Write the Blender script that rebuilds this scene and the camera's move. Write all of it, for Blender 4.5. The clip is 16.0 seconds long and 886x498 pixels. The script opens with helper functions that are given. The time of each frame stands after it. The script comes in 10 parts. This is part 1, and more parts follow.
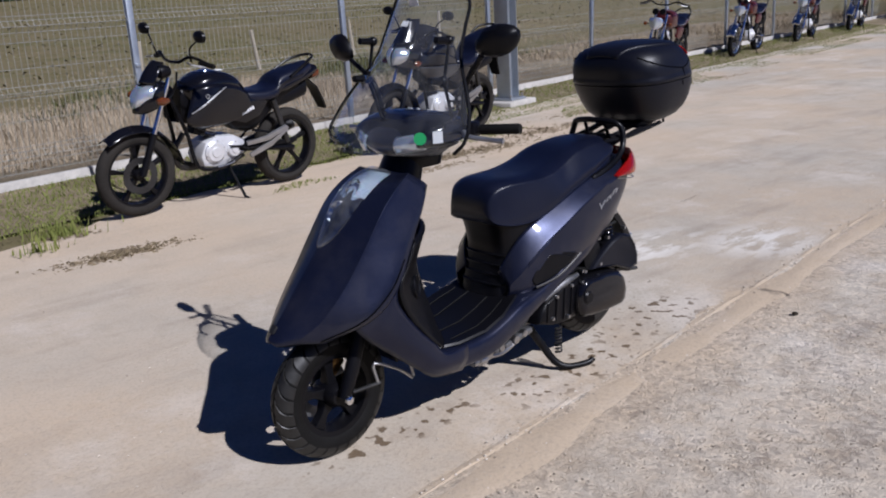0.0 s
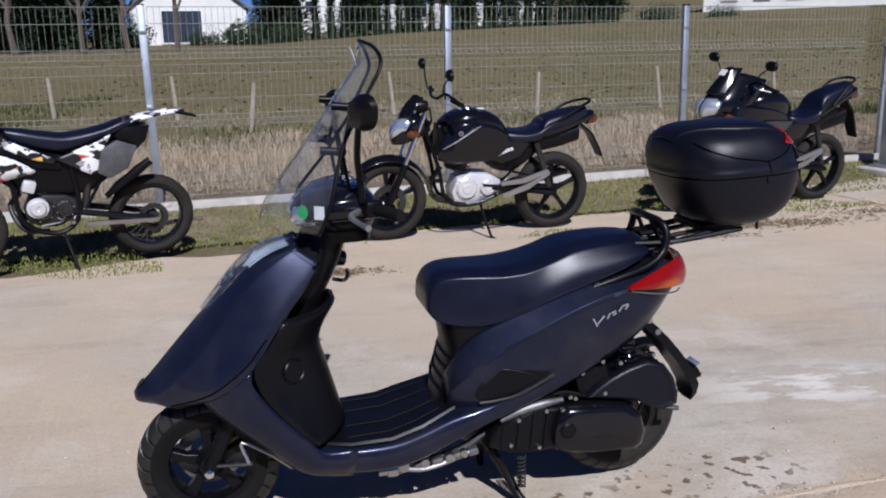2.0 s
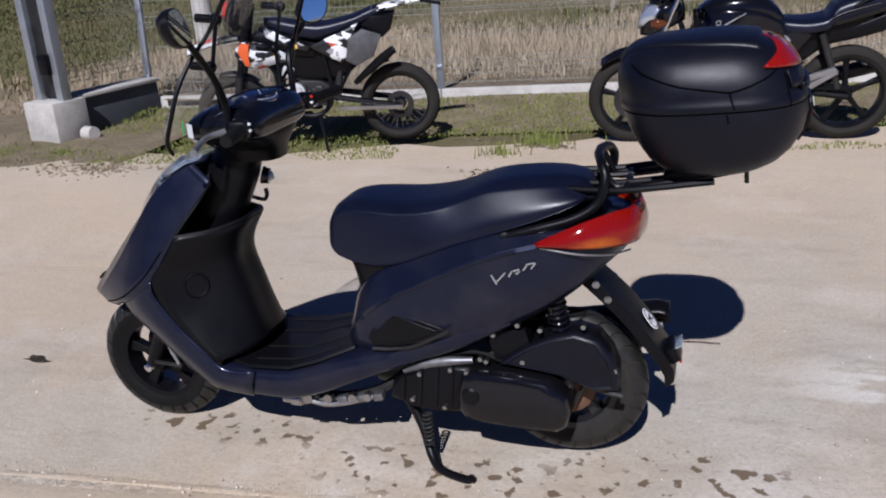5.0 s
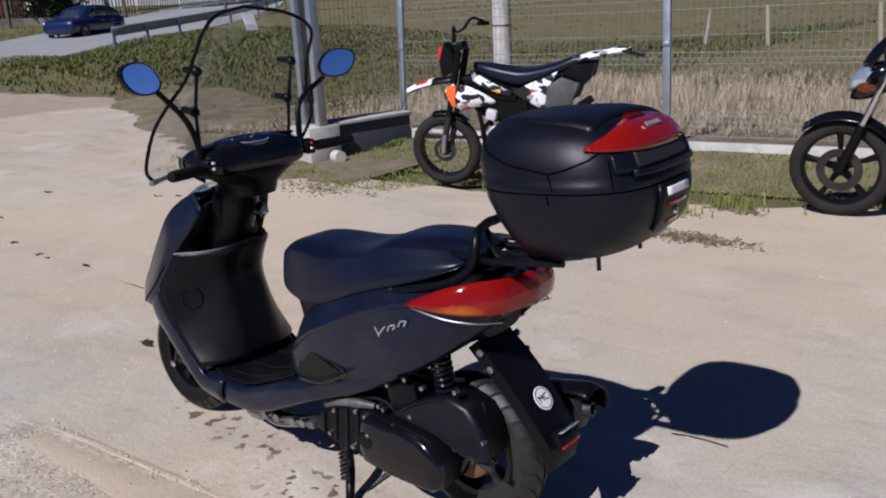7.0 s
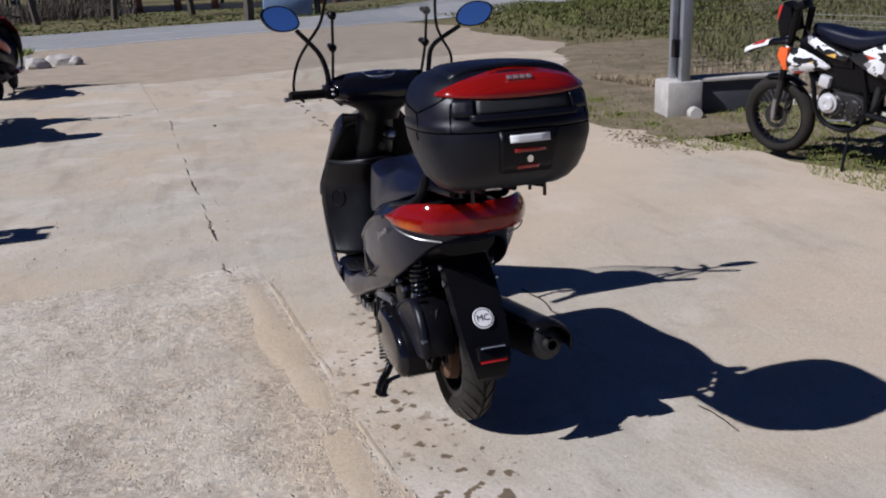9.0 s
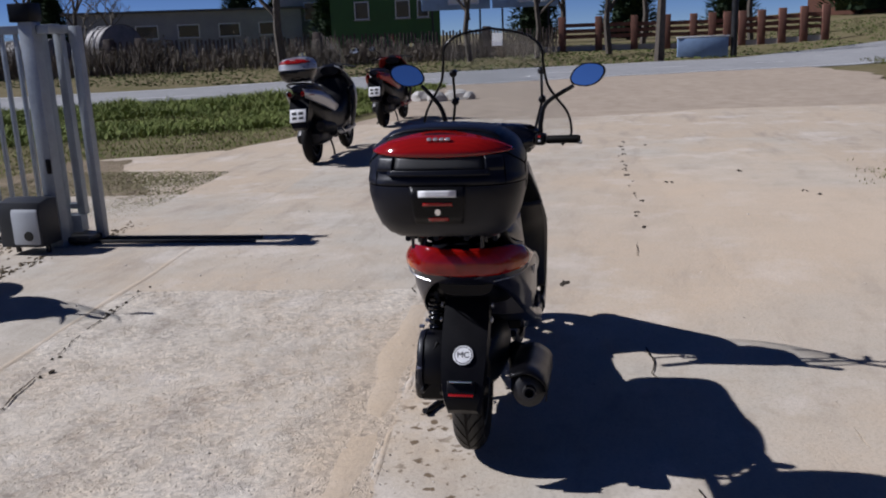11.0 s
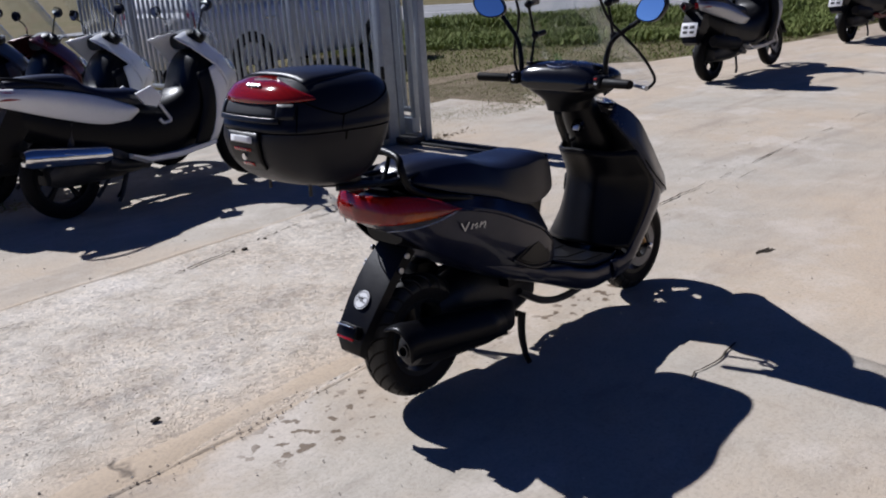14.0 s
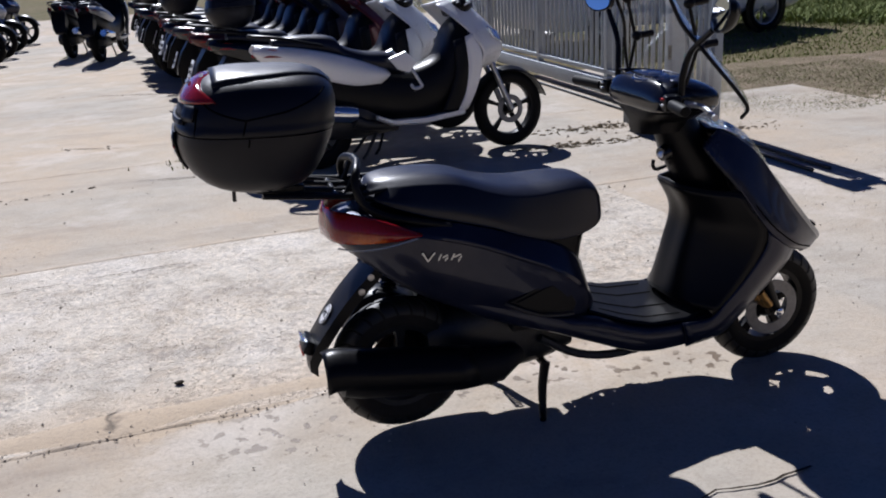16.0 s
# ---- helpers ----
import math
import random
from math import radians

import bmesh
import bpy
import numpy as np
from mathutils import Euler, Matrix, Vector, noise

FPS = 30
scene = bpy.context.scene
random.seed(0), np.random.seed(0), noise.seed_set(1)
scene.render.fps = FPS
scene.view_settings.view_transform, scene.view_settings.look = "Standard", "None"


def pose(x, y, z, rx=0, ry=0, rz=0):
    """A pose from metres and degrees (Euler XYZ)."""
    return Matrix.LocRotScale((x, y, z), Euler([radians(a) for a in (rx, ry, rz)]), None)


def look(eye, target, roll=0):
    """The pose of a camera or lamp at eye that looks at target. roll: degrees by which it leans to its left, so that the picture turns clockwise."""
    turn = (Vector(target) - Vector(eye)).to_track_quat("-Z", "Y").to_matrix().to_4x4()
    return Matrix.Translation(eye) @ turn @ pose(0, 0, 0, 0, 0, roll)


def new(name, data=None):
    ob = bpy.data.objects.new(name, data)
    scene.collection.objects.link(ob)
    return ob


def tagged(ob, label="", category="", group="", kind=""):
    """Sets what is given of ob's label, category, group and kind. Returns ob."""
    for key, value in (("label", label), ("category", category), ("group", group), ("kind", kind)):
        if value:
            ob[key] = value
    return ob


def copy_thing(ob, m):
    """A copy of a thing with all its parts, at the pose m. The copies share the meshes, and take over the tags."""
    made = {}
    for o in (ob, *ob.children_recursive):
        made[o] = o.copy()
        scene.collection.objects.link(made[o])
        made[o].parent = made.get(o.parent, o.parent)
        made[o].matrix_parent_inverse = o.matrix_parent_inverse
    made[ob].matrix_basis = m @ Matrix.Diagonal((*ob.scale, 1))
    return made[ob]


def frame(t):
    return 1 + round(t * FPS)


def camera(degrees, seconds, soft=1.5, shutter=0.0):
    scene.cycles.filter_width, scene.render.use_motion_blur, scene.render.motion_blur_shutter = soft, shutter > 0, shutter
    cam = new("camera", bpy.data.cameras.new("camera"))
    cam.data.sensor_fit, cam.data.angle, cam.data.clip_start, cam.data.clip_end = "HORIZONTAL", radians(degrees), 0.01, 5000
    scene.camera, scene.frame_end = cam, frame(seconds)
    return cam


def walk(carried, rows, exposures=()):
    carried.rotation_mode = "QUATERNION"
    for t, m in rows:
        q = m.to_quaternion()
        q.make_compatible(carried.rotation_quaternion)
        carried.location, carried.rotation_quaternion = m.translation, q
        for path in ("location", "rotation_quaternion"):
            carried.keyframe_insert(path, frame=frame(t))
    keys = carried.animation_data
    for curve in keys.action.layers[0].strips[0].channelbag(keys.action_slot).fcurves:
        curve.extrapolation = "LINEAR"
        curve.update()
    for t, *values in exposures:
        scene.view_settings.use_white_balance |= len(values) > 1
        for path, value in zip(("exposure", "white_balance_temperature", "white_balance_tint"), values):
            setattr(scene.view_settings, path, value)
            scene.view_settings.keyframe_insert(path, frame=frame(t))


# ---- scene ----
cam = camera(54.0, 16.0, soft=2.0)
PATH = [
    (0, (-1.943, -2.187, 1.341), (-0.7, -0.72, 0.79), -3.5),
    (0.5, (-1.435, -2.412, 1.339), (-0.491, -0.73, 0.812), -6.0),
    (1, (-1.09, -2.438, 1.326), (-0.325, -0.653, 0.848), -4.9),
    (1.5, (-0.759, -2.435, 1.372), (-0.174, -0.579, 0.91), -2.2),
    (2, (-0.373, -2.516, 1.365), (-0.03, -0.597, 0.919), -1.0),
    (2.5, (-0.079, -2.554, 1.33), (0.086, -0.619, 0.852), -0.2),
    (3, (0.206, -2.568, 1.341), (0.195, -0.644, 0.794), -0.7),
    (3.5, (0.549, -2.49, 1.325), (0.315, -0.594, 0.734), -1.6),
    (3.7, (0.645, -2.449, 1.353), (0.348, -0.571, 0.729), -2.0),
    (5.8, (1.299, -1.894, 1.382), (0.414, -0.221, 0.737), -4.0),
    (6, (1.388, -1.852, 1.388), (0.432, -0.208, 0.77), -3.7),
    (6.5, (1.636, -1.774, 1.415), (0.538, -0.205, 0.838), -2.9),
    (7, (1.999, -1.62, 1.38), (0.701, -0.2, 0.831), -3.2),
    (7.5, (2.314, -1.492, 1.34), (0.882, -0.212, 0.781), -3.0),
    (8, (2.617, -1.27, 1.353), (1.034, -0.208, 0.748), -3.5),
    (8.5, (2.85, -0.953, 1.346), (1.108, -0.184, 0.732), -3.3),
    (9, (3.014, -0.698, 1.341), (1.17, -0.204, 0.743), -2.5),
    (9.2, (3.063, -0.593, 1.367), (1.195, -0.206, 0.768), -2.2),
    (11.3, (3.315, 0.71, 1.382), (1.451, 0.153, 0.918), -1.8),
    (11.5, (3.278, 0.857, 1.39), (1.444, 0.207, 0.928), -1.3),
    (12, (3.219, 1.15, 1.378), (1.468, 0.315, 0.893), -1.0),
    (12.5, (3.094, 1.43, 1.401), (1.449, 0.431, 0.856), -1.7),
    (13, (2.884, 1.689, 1.403), (1.354, 0.538, 0.826), -3.0),
    (13.5, (2.61, 1.887, 1.388), (1.205, 0.596, 0.79), -3.6),
    (14, (2.288, 2.064, 1.386), (1.04, 0.631, 0.764), -3.9),
    (14.5, (1.971, 2.161, 1.374), (0.908, 0.59, 0.742), -3.5),
    (15, (1.586, 2.269, 1.412), (0.781, 0.563, 0.749), -3.8),
    (15.5, (1.262, 2.318, 1.41), (0.672, 0.526, 0.747), -3.7),
    (16, (0.983, 2.351, 1.405), (0.582, 0.505, 0.748), -3.4),
]
walk(cam, [(t, look(eye, target, roll)) for t, eye, target, roll in PATH], exposures=[(0.0, 0.09, 5760, 15), (7.0, 0.10, 5800, 15), (9.2, 0.06, 5850, 13), (11.3, 0.04, 5840, 14), (13.0, 0.08, 5820, 13), (14.5, 0.31, 5800, 13), (16.0, 0.33, 5800, 13)])

# ---- light ----
world = bpy.data.worlds.new("sky")
scene.world = world
world.use_nodes = True
_wn = world.node_tree.nodes
_sky = _wn.new("ShaderNodeTexSky")
_sky.sky_type = "NISHITA"
_sky.sun_disc = False
SUN_TO = Vector((0.11, -1.08, 1.0)).normalized()
_sky.sun_elevation = math.asin(SUN_TO.z)
_sky.sun_rotation = math.atan2(SUN_TO.x, SUN_TO.y)
_sky.air_density, _sky.dust_density, _sky.ozone_density = 0.36, 0.0, 4.0
_wn["Background"].inputs[1].default_value = 0.054
_deep = _wn.new("ShaderNodeHueSaturation")
_deep.inputs["Hue"].default_value, _deep.inputs["Saturation"].default_value = 0.514, 1.14
world.node_tree.links.new(_sky.outputs[0], _deep.inputs["Color"])
world.node_tree.links.new(_deep.outputs[0], _wn["Background"].inputs[0])
sun = new("sun", bpy.data.lights.new("sun", "SUN"))
sun.data.energy, sun.data.angle, sun.data.color = 5.0, radians(0.55), (1.0, 0.965, 0.92)
sun.matrix_world = Matrix.Translation((0, 0, 30)) @ SUN_TO.to_track_quat("Z", "Y").to_matrix().to_4x4()


# ---- materials ----
def nodes_of(name):
    m = bpy.data.materials.new(name)
    m.use_nodes = True
    return m, m.node_tree.nodes, m.node_tree.links, m.node_tree.nodes["Principled BSDF"]


def noise_of(n, l, scale, detail=4.0, where="Object", rough=0.6, stretch=None):
    if where == "World":
        src = n.new("ShaderNodeNewGeometry").outputs["Position"]
    else:
        src = n.new("ShaderNodeTexCoord").outputs["Object"]
    if stretch:
        mp = n.new("ShaderNodeMapping")
        mp.inputs["Scale"].default_value = stretch
        l.new(src, mp.inputs[0])
        src = mp.outputs[0]
    t = n.new("ShaderNodeTexNoise")
    t.inputs["Scale"].default_value, t.inputs["Detail"].default_value, t.inputs["Roughness"].default_value = scale, detail, rough
    l.new(src, t.inputs["Vector"])
    return t.outputs["Fac"]


def ramp_of(n, l, src, stops):
    r = n.new("ShaderNodeValToRGB")
    els = r.color_ramp.elements
    while len(els) < len(stops):
        els.new(0.5)
    for e, (p, c) in zip(els, stops):
        e.position = p
        e.color = (*c, 1) if len(c) == 3 else c
    l.new(src, r.inputs[0])
    return r.outputs[0]


def mix_of(n, l, fac, a, b, mode="MIX"):
    x = n.new("ShaderNodeMix")
    x.data_type, x.blend_type = "RGBA", mode
    for sock, v in ((x.inputs[0], fac), (x.inputs[6], a), (x.inputs[7], b)):
        if isinstance(v, bpy.types.NodeSocket):
            l.new(v, sock)
        elif isinstance(v, (int, float)):
            sock.default_value = v
        else:
            sock.default_value = (*v, 1)
    return x.outputs[2]


def math_of(n, l, op, a, b=0.0):
    x = n.new("ShaderNodeMath")
    x.operation = op
    for sock, v in ((x.inputs[0], a), (x.inputs[1], b)):
        if isinstance(v, bpy.types.NodeSocket):
            l.new(v, sock)
        else:
            sock.default_value = v
    return x.outputs[0]


def bump_of(n, l, bsdf, h, strength, dist=0.01):
    b = n.new("ShaderNodeBump")
    b.inputs["Strength"].default_value, b.inputs["Distance"].default_value = strength, dist
    l.new(h, b.inputs["Height"])
    l.new(b.outputs[0], bsdf.inputs["Normal"])


def plain(name, col, rough=0.5, metal=0.0, vary=0.25, scale=6.0, fine=90.0, bump=0.08, coat=0.0, spec=0.5, dist=0.002):
    """A surface with large and fine variation in colour and gloss, and a fine relief."""
    m, n, l, b = nodes_of(name)
    big, small = noise_of(n, l, scale), noise_of(n, l, fine, 3.0)
    both = math_of(n, l, "ADD", math_of(n, l, "MULTIPLY", big, 0.65), math_of(n, l, "MULTIPLY", small, 0.35))
    dark = tuple(c * (1 - vary) for c in col)
    light = tuple(min(1, c * (1 + vary)) for c in col)
    l.new(ramp_of(n, l, both, [(0.3, dark), (0.7, light)]), b.inputs["Base Color"])
    rr = n.new("ShaderNodeMapRange")
    rr.inputs["From Min"].default_value, rr.inputs["From Max"].default_value = 0.3, 0.7
    rr.inputs["To Min"].default_value, rr.inputs["To Max"].default_value = max(0.02, rough * 0.8), min(1, rough * 1.25)
    l.new(both, rr.inputs["Value"])
    l.new(rr.outputs[0], b.inputs["Roughness"])
    b.inputs["Metallic"].default_value = metal
    b.inputs["Coat Weight"].default_value = coat
    b.inputs["Coat Roughness"].default_value = 0.05
    b.inputs["Specular IOR Level"].default_value = spec
    if bump:
        bump_of(n, l, b, small, bump, dist)
    return m


def clear(name, tint=(0.93, 0.95, 0.96), gloss=0.03, ior=1.45, haze=None, base=0.035):
    """Thin clear sheet: transparent, with a mirror sheen that grows at a slant, and a film of dirt."""
    m, n, l, b = nodes_of(name)
    out = n["Material Output"]
    tr, gl, mx, lw = n.new("ShaderNodeBsdfTransparent"), n.new("ShaderNodeBsdfGlossy"), n.new("ShaderNodeMixShader"), n.new("ShaderNodeLayerWeight")
    tr.inputs[0].default_value = (*tint, 1)
    gl.inputs["Roughness"].default_value = gloss
    lw.inputs[0].default_value = 0.5
    slant = math_of(n, l, "MULTIPLY", math_of(n, l, "POWER", lw.outputs["Facing"], 4.0), 0.7)
    l.new(math_of(n, l, "ADD", slant, base), mx.inputs[0])
    l.new(tr.outputs[0], mx.inputs[1])
    l.new(gl.outputs[0], mx.inputs[2])
    last = mx
    if haze:
        df, mh = n.new("ShaderNodeBsdfDiffuse"), n.new("ShaderNodeMixShader")
        df.inputs[0].default_value = (0.55, 0.55, 0.55, 1)
        hz = noise_of(n, l, 9.0, 5.0)
        f = n.new("ShaderNodeMapRange")
        f.inputs["From Min"].default_value, f.inputs["From Max"].default_value, f.inputs["To Max"].default_value = 0.35, 0.75, haze
        l.new(hz, f.inputs["Value"])
        l.new(f.outputs[0], mh.inputs[0])
        l.new(mx.outputs[0], mh.inputs[1])
        l.new(df.outputs[0], mh.inputs[2])
        last = mh
    l.new(last.outputs[0], out.inputs[0])
    return m


def lens_of(name, col, rough=0.08, metal=0.0):
    m, n, l, b = nodes_of(name)
    w = n.new("ShaderNodeTexWave")
    w.inputs["Scale"].default_value, w.inputs["Distortion"].default_value = 30.0, 0.6
    l.new(n.new("ShaderNodeTexCoord").outputs["Object"], w.inputs["Vector"])
    l.new(ramp_of(n, l, w.outputs["Fac"], [(0.1, tuple(c * 0.9 for c in col)), (0.8, col)]), b.inputs["Base Color"])
    b.inputs["Roughness"].default_value = rough
    b.inputs["Coat Weight"].default_value = 0.45
    b.inputs["Specular IOR Level"].default_value = 0.3
    b.inputs["Metallic"].default_value = metal
    b.inputs["Subsurface Weight"].default_value = 0.15
    b.inputs["Subsurface Radius"].default_value = (0.02, 0.005, 0.002)
    return m


def flake_paint(name, col, fleck, rough=0.3, metal=0.55):
    """Metallic paint under clear coat, with a film of dust."""
    m, n, l, b = nodes_of(name)
    v = n.new("ShaderNodeTexVoronoi")
    v.inputs["Scale"].default_value = 900.0
    l.new(n.new("ShaderNodeTexCoord").outputs["Object"], v.inputs["Vector"])
    fl = mix_of(n, l, math_of(n, l, "MULTIPLY", v.outputs["Color"], 0.5), col, fleck)
    dust = ramp_of(n, l, noise_of(n, l, 7.0, 8.0), [(0.45, (0, 0, 0)), (0.8, (0.06, 0.06, 0.06))])
    l.new(mix_of(n, l, dust, fl, (0.30, 0.27, 0.23)), b.inputs["Base Color"])
    b.inputs["Metallic"].default_value = metal
    rg = ramp_of(n, l, noise_of(n, l, 5.0, 6.0), [(0.3, (rough * 0.8,) * 3), (0.75, (rough * 1.4,) * 3)])
    l.new(rg, b.inputs["Roughness"])
    b.inputs["Specular IOR Level"].default_value = 0.22
    b.inputs["Coat Weight"].default_value = 0.36
    b.inputs["Coat Roughness"].default_value = 0.06
    return m


M_PAINT = flake_paint("metallic_paint", (0.0062, 0.0080, 0.021), (0.021, 0.026, 0.058), 0.33, 0.5)
M_BLACK = plain("black_plastic", (0.0036, 0.0035, 0.0046), 0.36, fine=160, bump=0.12, spec=0.18)
M_GAP = plain("dark_gap", (0.0025, 0.0025, 0.0028), 1.0, vary=0.2, bump=0, spec=0.02)
M_BLACK_GLOSS = plain("gloss_black", (0.004, 0.004, 0.006), 0.15, coat=0.3, bump=0.0, spec=0.3)
# navy tint in the next two blacks stands in for the sky's sheen
M_GRAIN = plain("grained_plastic", (0.0040, 0.0044, 0.0085), 0.38, fine=420, bump=0.35, dist=0.001, spec=0.27)
M_VINYL = plain("vinyl", (0.0038, 0.0052, 0.0150), 0.34, fine=500, bump=0.25, dist=0.0008, spec=0.36)
M_RUBBER = plain("tyre_rubber", (0.0065, 0.0062, 0.0060), 0.6, fine=60, bump=0.2, vary=0.5, spec=0.12)
M_RUBBER_DUSTY = plain("dusty_tyre_rubber", (0.021, 0.0185, 0.016), 0.85, fine=60, bump=0.2, vary=0.5, spec=0.2)
M_STEEL = plain("steel", (0.42, 0.42, 0.43), 0.32, metal=1.0, bump=0.05)
M_ALLOY = plain("cast_alloy", (0.40, 0.40, 0.41), 0.46, metal=0.9, bump=0.25, fine=220)
M_ALLOY_PALE = plain("pale_alloy", (0.62, 0.62, 0.63), 0.4, metal=0.35, vary=0.12, bump=0.1)
M_ALLOY_DARK = plain("oily_alloy", (0.20, 0.20, 0.205), 0.5, metal=0.85, vary=0.45, fine=70, bump=0.2)
M_CHROME = plain("chrome", (0.75, 0.75, 0.76), 0.1, metal=1.0, vary=0.05, bump=0)
M_DARKMETAL = plain("dark_metal", (0.045, 0.044, 0.044), 0.45, metal=0.7, vary=0.4)
M_EXHAUST = plain("heat_shield", (0.010, 0.010, 0.011), 0.6, vary=0.35, spec=0.15)
M_GOLD = plain("gold_anodised", (0.36, 0.21, 0.07), 0.42, metal=0.85, vary=0.3, fine=60)
M_RUST = plain("rusty_steel", (0.13, 0.07, 0.04), 0.8, metal=0.3, vary=0.5, fine=60)
M_MIRROR = plain("mirror_glass", (0.92, 0.94, 0.96), 0.015, metal=1.0, vary=0.02, bump=0)
M_RED = lens_of("red_lens", (0.235, 0.0055, 0.003))
M_NAVY_CAR = plain("navy_car_paint", (0.008, 0.014, 0.06), 0.2, vary=0.1, coat=0.6, bump=0)
M_REFLECTOR = lens_of("red_reflector", (0.42, 0.012, 0.010), 0.15)
M_GREY_FAIRING = flake_paint("grey_fairing_paint", (0.040, 0.040, 0.043), (0.09, 0.09, 0.095), 0.35, 0.4)
M_SMOKED = lens_of("smoked_lens", (0.10, 0.028, 0.008))


def tail_lens(name):
    """Ribbed red lens; an amber lamp behind its lower side shows through with a soft rim."""
    m = lens_of(name, (0.20, 0.0042, 0.0025))
    n, l = m.node_tree.nodes, m.node_tree.links
    b = next(q for q in n if q.type == "BSDF_PRINCIPLED")
    red = b.inputs["Base Color"].links[0].from_socket
    co = n.new("ShaderNodeTexCoord").outputs["Object"]
    ab, sub, div, ln = (n.new("ShaderNodeVectorMath") for _ in range(4))
    ab.operation, sub.operation, div.operation, ln.operation = "ABSOLUTE", "SUBTRACT", "MULTIPLY", "LENGTH"
    sub.inputs[1].default_value, div.inputs[1].default_value = (0.725, 0.160, 0.684), (1 / 0.105, 1 / 0.085, 1 / 0.036)
    l.new(co, ab.inputs[0])
    l.new(ab.outputs[0], sub.inputs[0])
    l.new(sub.outputs[0], div.inputs[0])
    l.new(div.outputs[0], ln.inputs[0])
    glow = ramp_of(n, l, math_of(n, l, "ADD", ln.outputs["Value"], math_of(n, l, "MULTIPLY", noise_of(n, l, 45.0, 3.0), 0.5)), [(0.35, (1, 1, 1)), (1.15, (0, 0, 0))])
    l.new(mix_of(n, l, math_of(n, l, "MULTIPLY", glow, 0.85), red, (0.60, 0.155, 0.008)), b.inputs["Base Color"])
    return m


M_TAIL = tail_lens("tail_lens")
M_CLEARLENS = lens_of("clear_lens", (0.66, 0.72, 0.80), 0.14, 0.75)
# pale blue in the bed colour stands in for the sky's reflection
M_LAMP_BED = lens_of("lamp_bed", (0.78, 0.87, 0.98), 0.16, 0.35)
M_SCREEN = clear("windscreen_acrylic", haze=0.10, base=0.085)
M_WHITE = plain("white_paint", (0.80, 0.80, 0.80), 0.3, vary=0.06, coat=0.4, bump=0)
M_WHITE_TAG = plain("white_label", (0.70, 0.70, 0.70), 0.55, vary=0.08, bump=0)
M_GREEN_TAG = plain("green_label", (0.01, 0.40, 0.10), 0.5, vary=0.08, bump=0)
M_INK = plain("black_ink", (0.012, 0.012, 0.012), 0.6, vary=0.1, bump=0)
M_SILVER_PAINT = flake_paint("silver_paint", (0.36, 0.37, 0.39), (0.6, 0.6, 0.62))
M_SILVER_MARK = plain("silver_lettering", (0.55, 0.56, 0.58), 0.3, metal=0.8, vary=0.05, bump=0)
M_RED_PAINT = flake_paint("red_paint", (0.22, 0.012, 0.012), (0.4, 0.05, 0.04), 0.3, 0.2)
M_MAROON = flake_paint("maroon_paint", (0.045, 0.006, 0.007), (0.12, 0.02, 0.02), 0.3, 0.3)
M_ORANGE = plain("orange_plastic", (0.75, 0.12, 0.02), 0.4, vary=0.1, bump=0)
M_REDPLASTIC = plain("red_plastic", (0.55, 0.02, 0.015), 0.35, vary=0.1, bump=0)
M_BLUE_PAINT = flake_paint("blue_paint", (0.02, 0.06, 0.26), (0.1, 0.16, 0.4), 0.3, 0.3)
M_DIAL = plain("dial_face", (0.020, 0.028, 0.06), 0.12, vary=0.2, bump=0, coat=1.0)
M_GALV = plain("galvanised_steel", (0.38, 0.41, 0.45), 0.42, metal=0.75, vary=0.15, fine=40)


# ---- mesh helpers ----
def part(name, bm, mat, parent=None, label="", smooth=True, solid=0.0, bevel=0.0):
    bmesh.ops.recalc_face_normals(bm, faces=bm.faces)
    me = bpy.data.meshes.new(name)
    bm.to_mesh(me)
    bm.free()
    me.materials.append(mat)
    if smooth:
        me.shade_smooth()
        me.set_sharp_from_angle(angle=radians(38))
    ob = new(name, me)
    if solid:
        md = ob.modifiers.new("thickness", "SOLIDIFY")
        md.thickness, md.offset = solid, -1.0
    if bevel:
        md = ob.modifiers.new("edges", "BEVEL")
        md.width, md.segments, md.limit_method = bevel, 2, "ANGLE"
    ob.parent = parent
    if label:
        ob["label"] = label
    return ob


def thing(name, label, category, m=None, group=""):
    ob = new(name)
    ob.empty_display_size = 0.1
    if m is not None:
        ob.matrix_world = m
    return tagged(ob, label, category, group)


def B():
    return bmesh.new()


def spline(pts, n):
    """n + 1 points along a smooth curve through pts (tuples of any length)."""
    p = np.array(pts, float)
    k = len(p) - 1
    out = []
    for i in range(n + 1):
        s = i / n * k
        j = min(int(s), k - 1)
        u = s - j
        p0, p1, p2, p3 = p[max(j - 1, 0)], p[j], p[j + 1], p[min(j + 2, k)]
        if j == 0:
            p0 = 2 * p1 - p2
        if j == k - 1:
            p3 = 2 * p2 - p1
        out.append(0.5 * (2 * p1 + (p2 - p0) * u + (2 * p0 - 5 * p1 + 4 * p2 - p3) * u * u + (3 * p1 - p0 - 3 * p2 + p3) * u ** 3))
    return out


def loft(bm, rings, caps=True, closed=True):
    vs = [[bm.verts.new(p) for p in r] for r in rings]
    n = len(rings[0])
    for a, b in zip(vs, vs[1:]):
        for i in range(n if closed else n - 1):
            j = (i + 1) % n
            bm.faces.new((a[i], a[j], b[j], b[i]))
    if caps and closed:
        bm.faces.new(vs[0][::-1])
        bm.faces.new(vs[-1])
    return vs


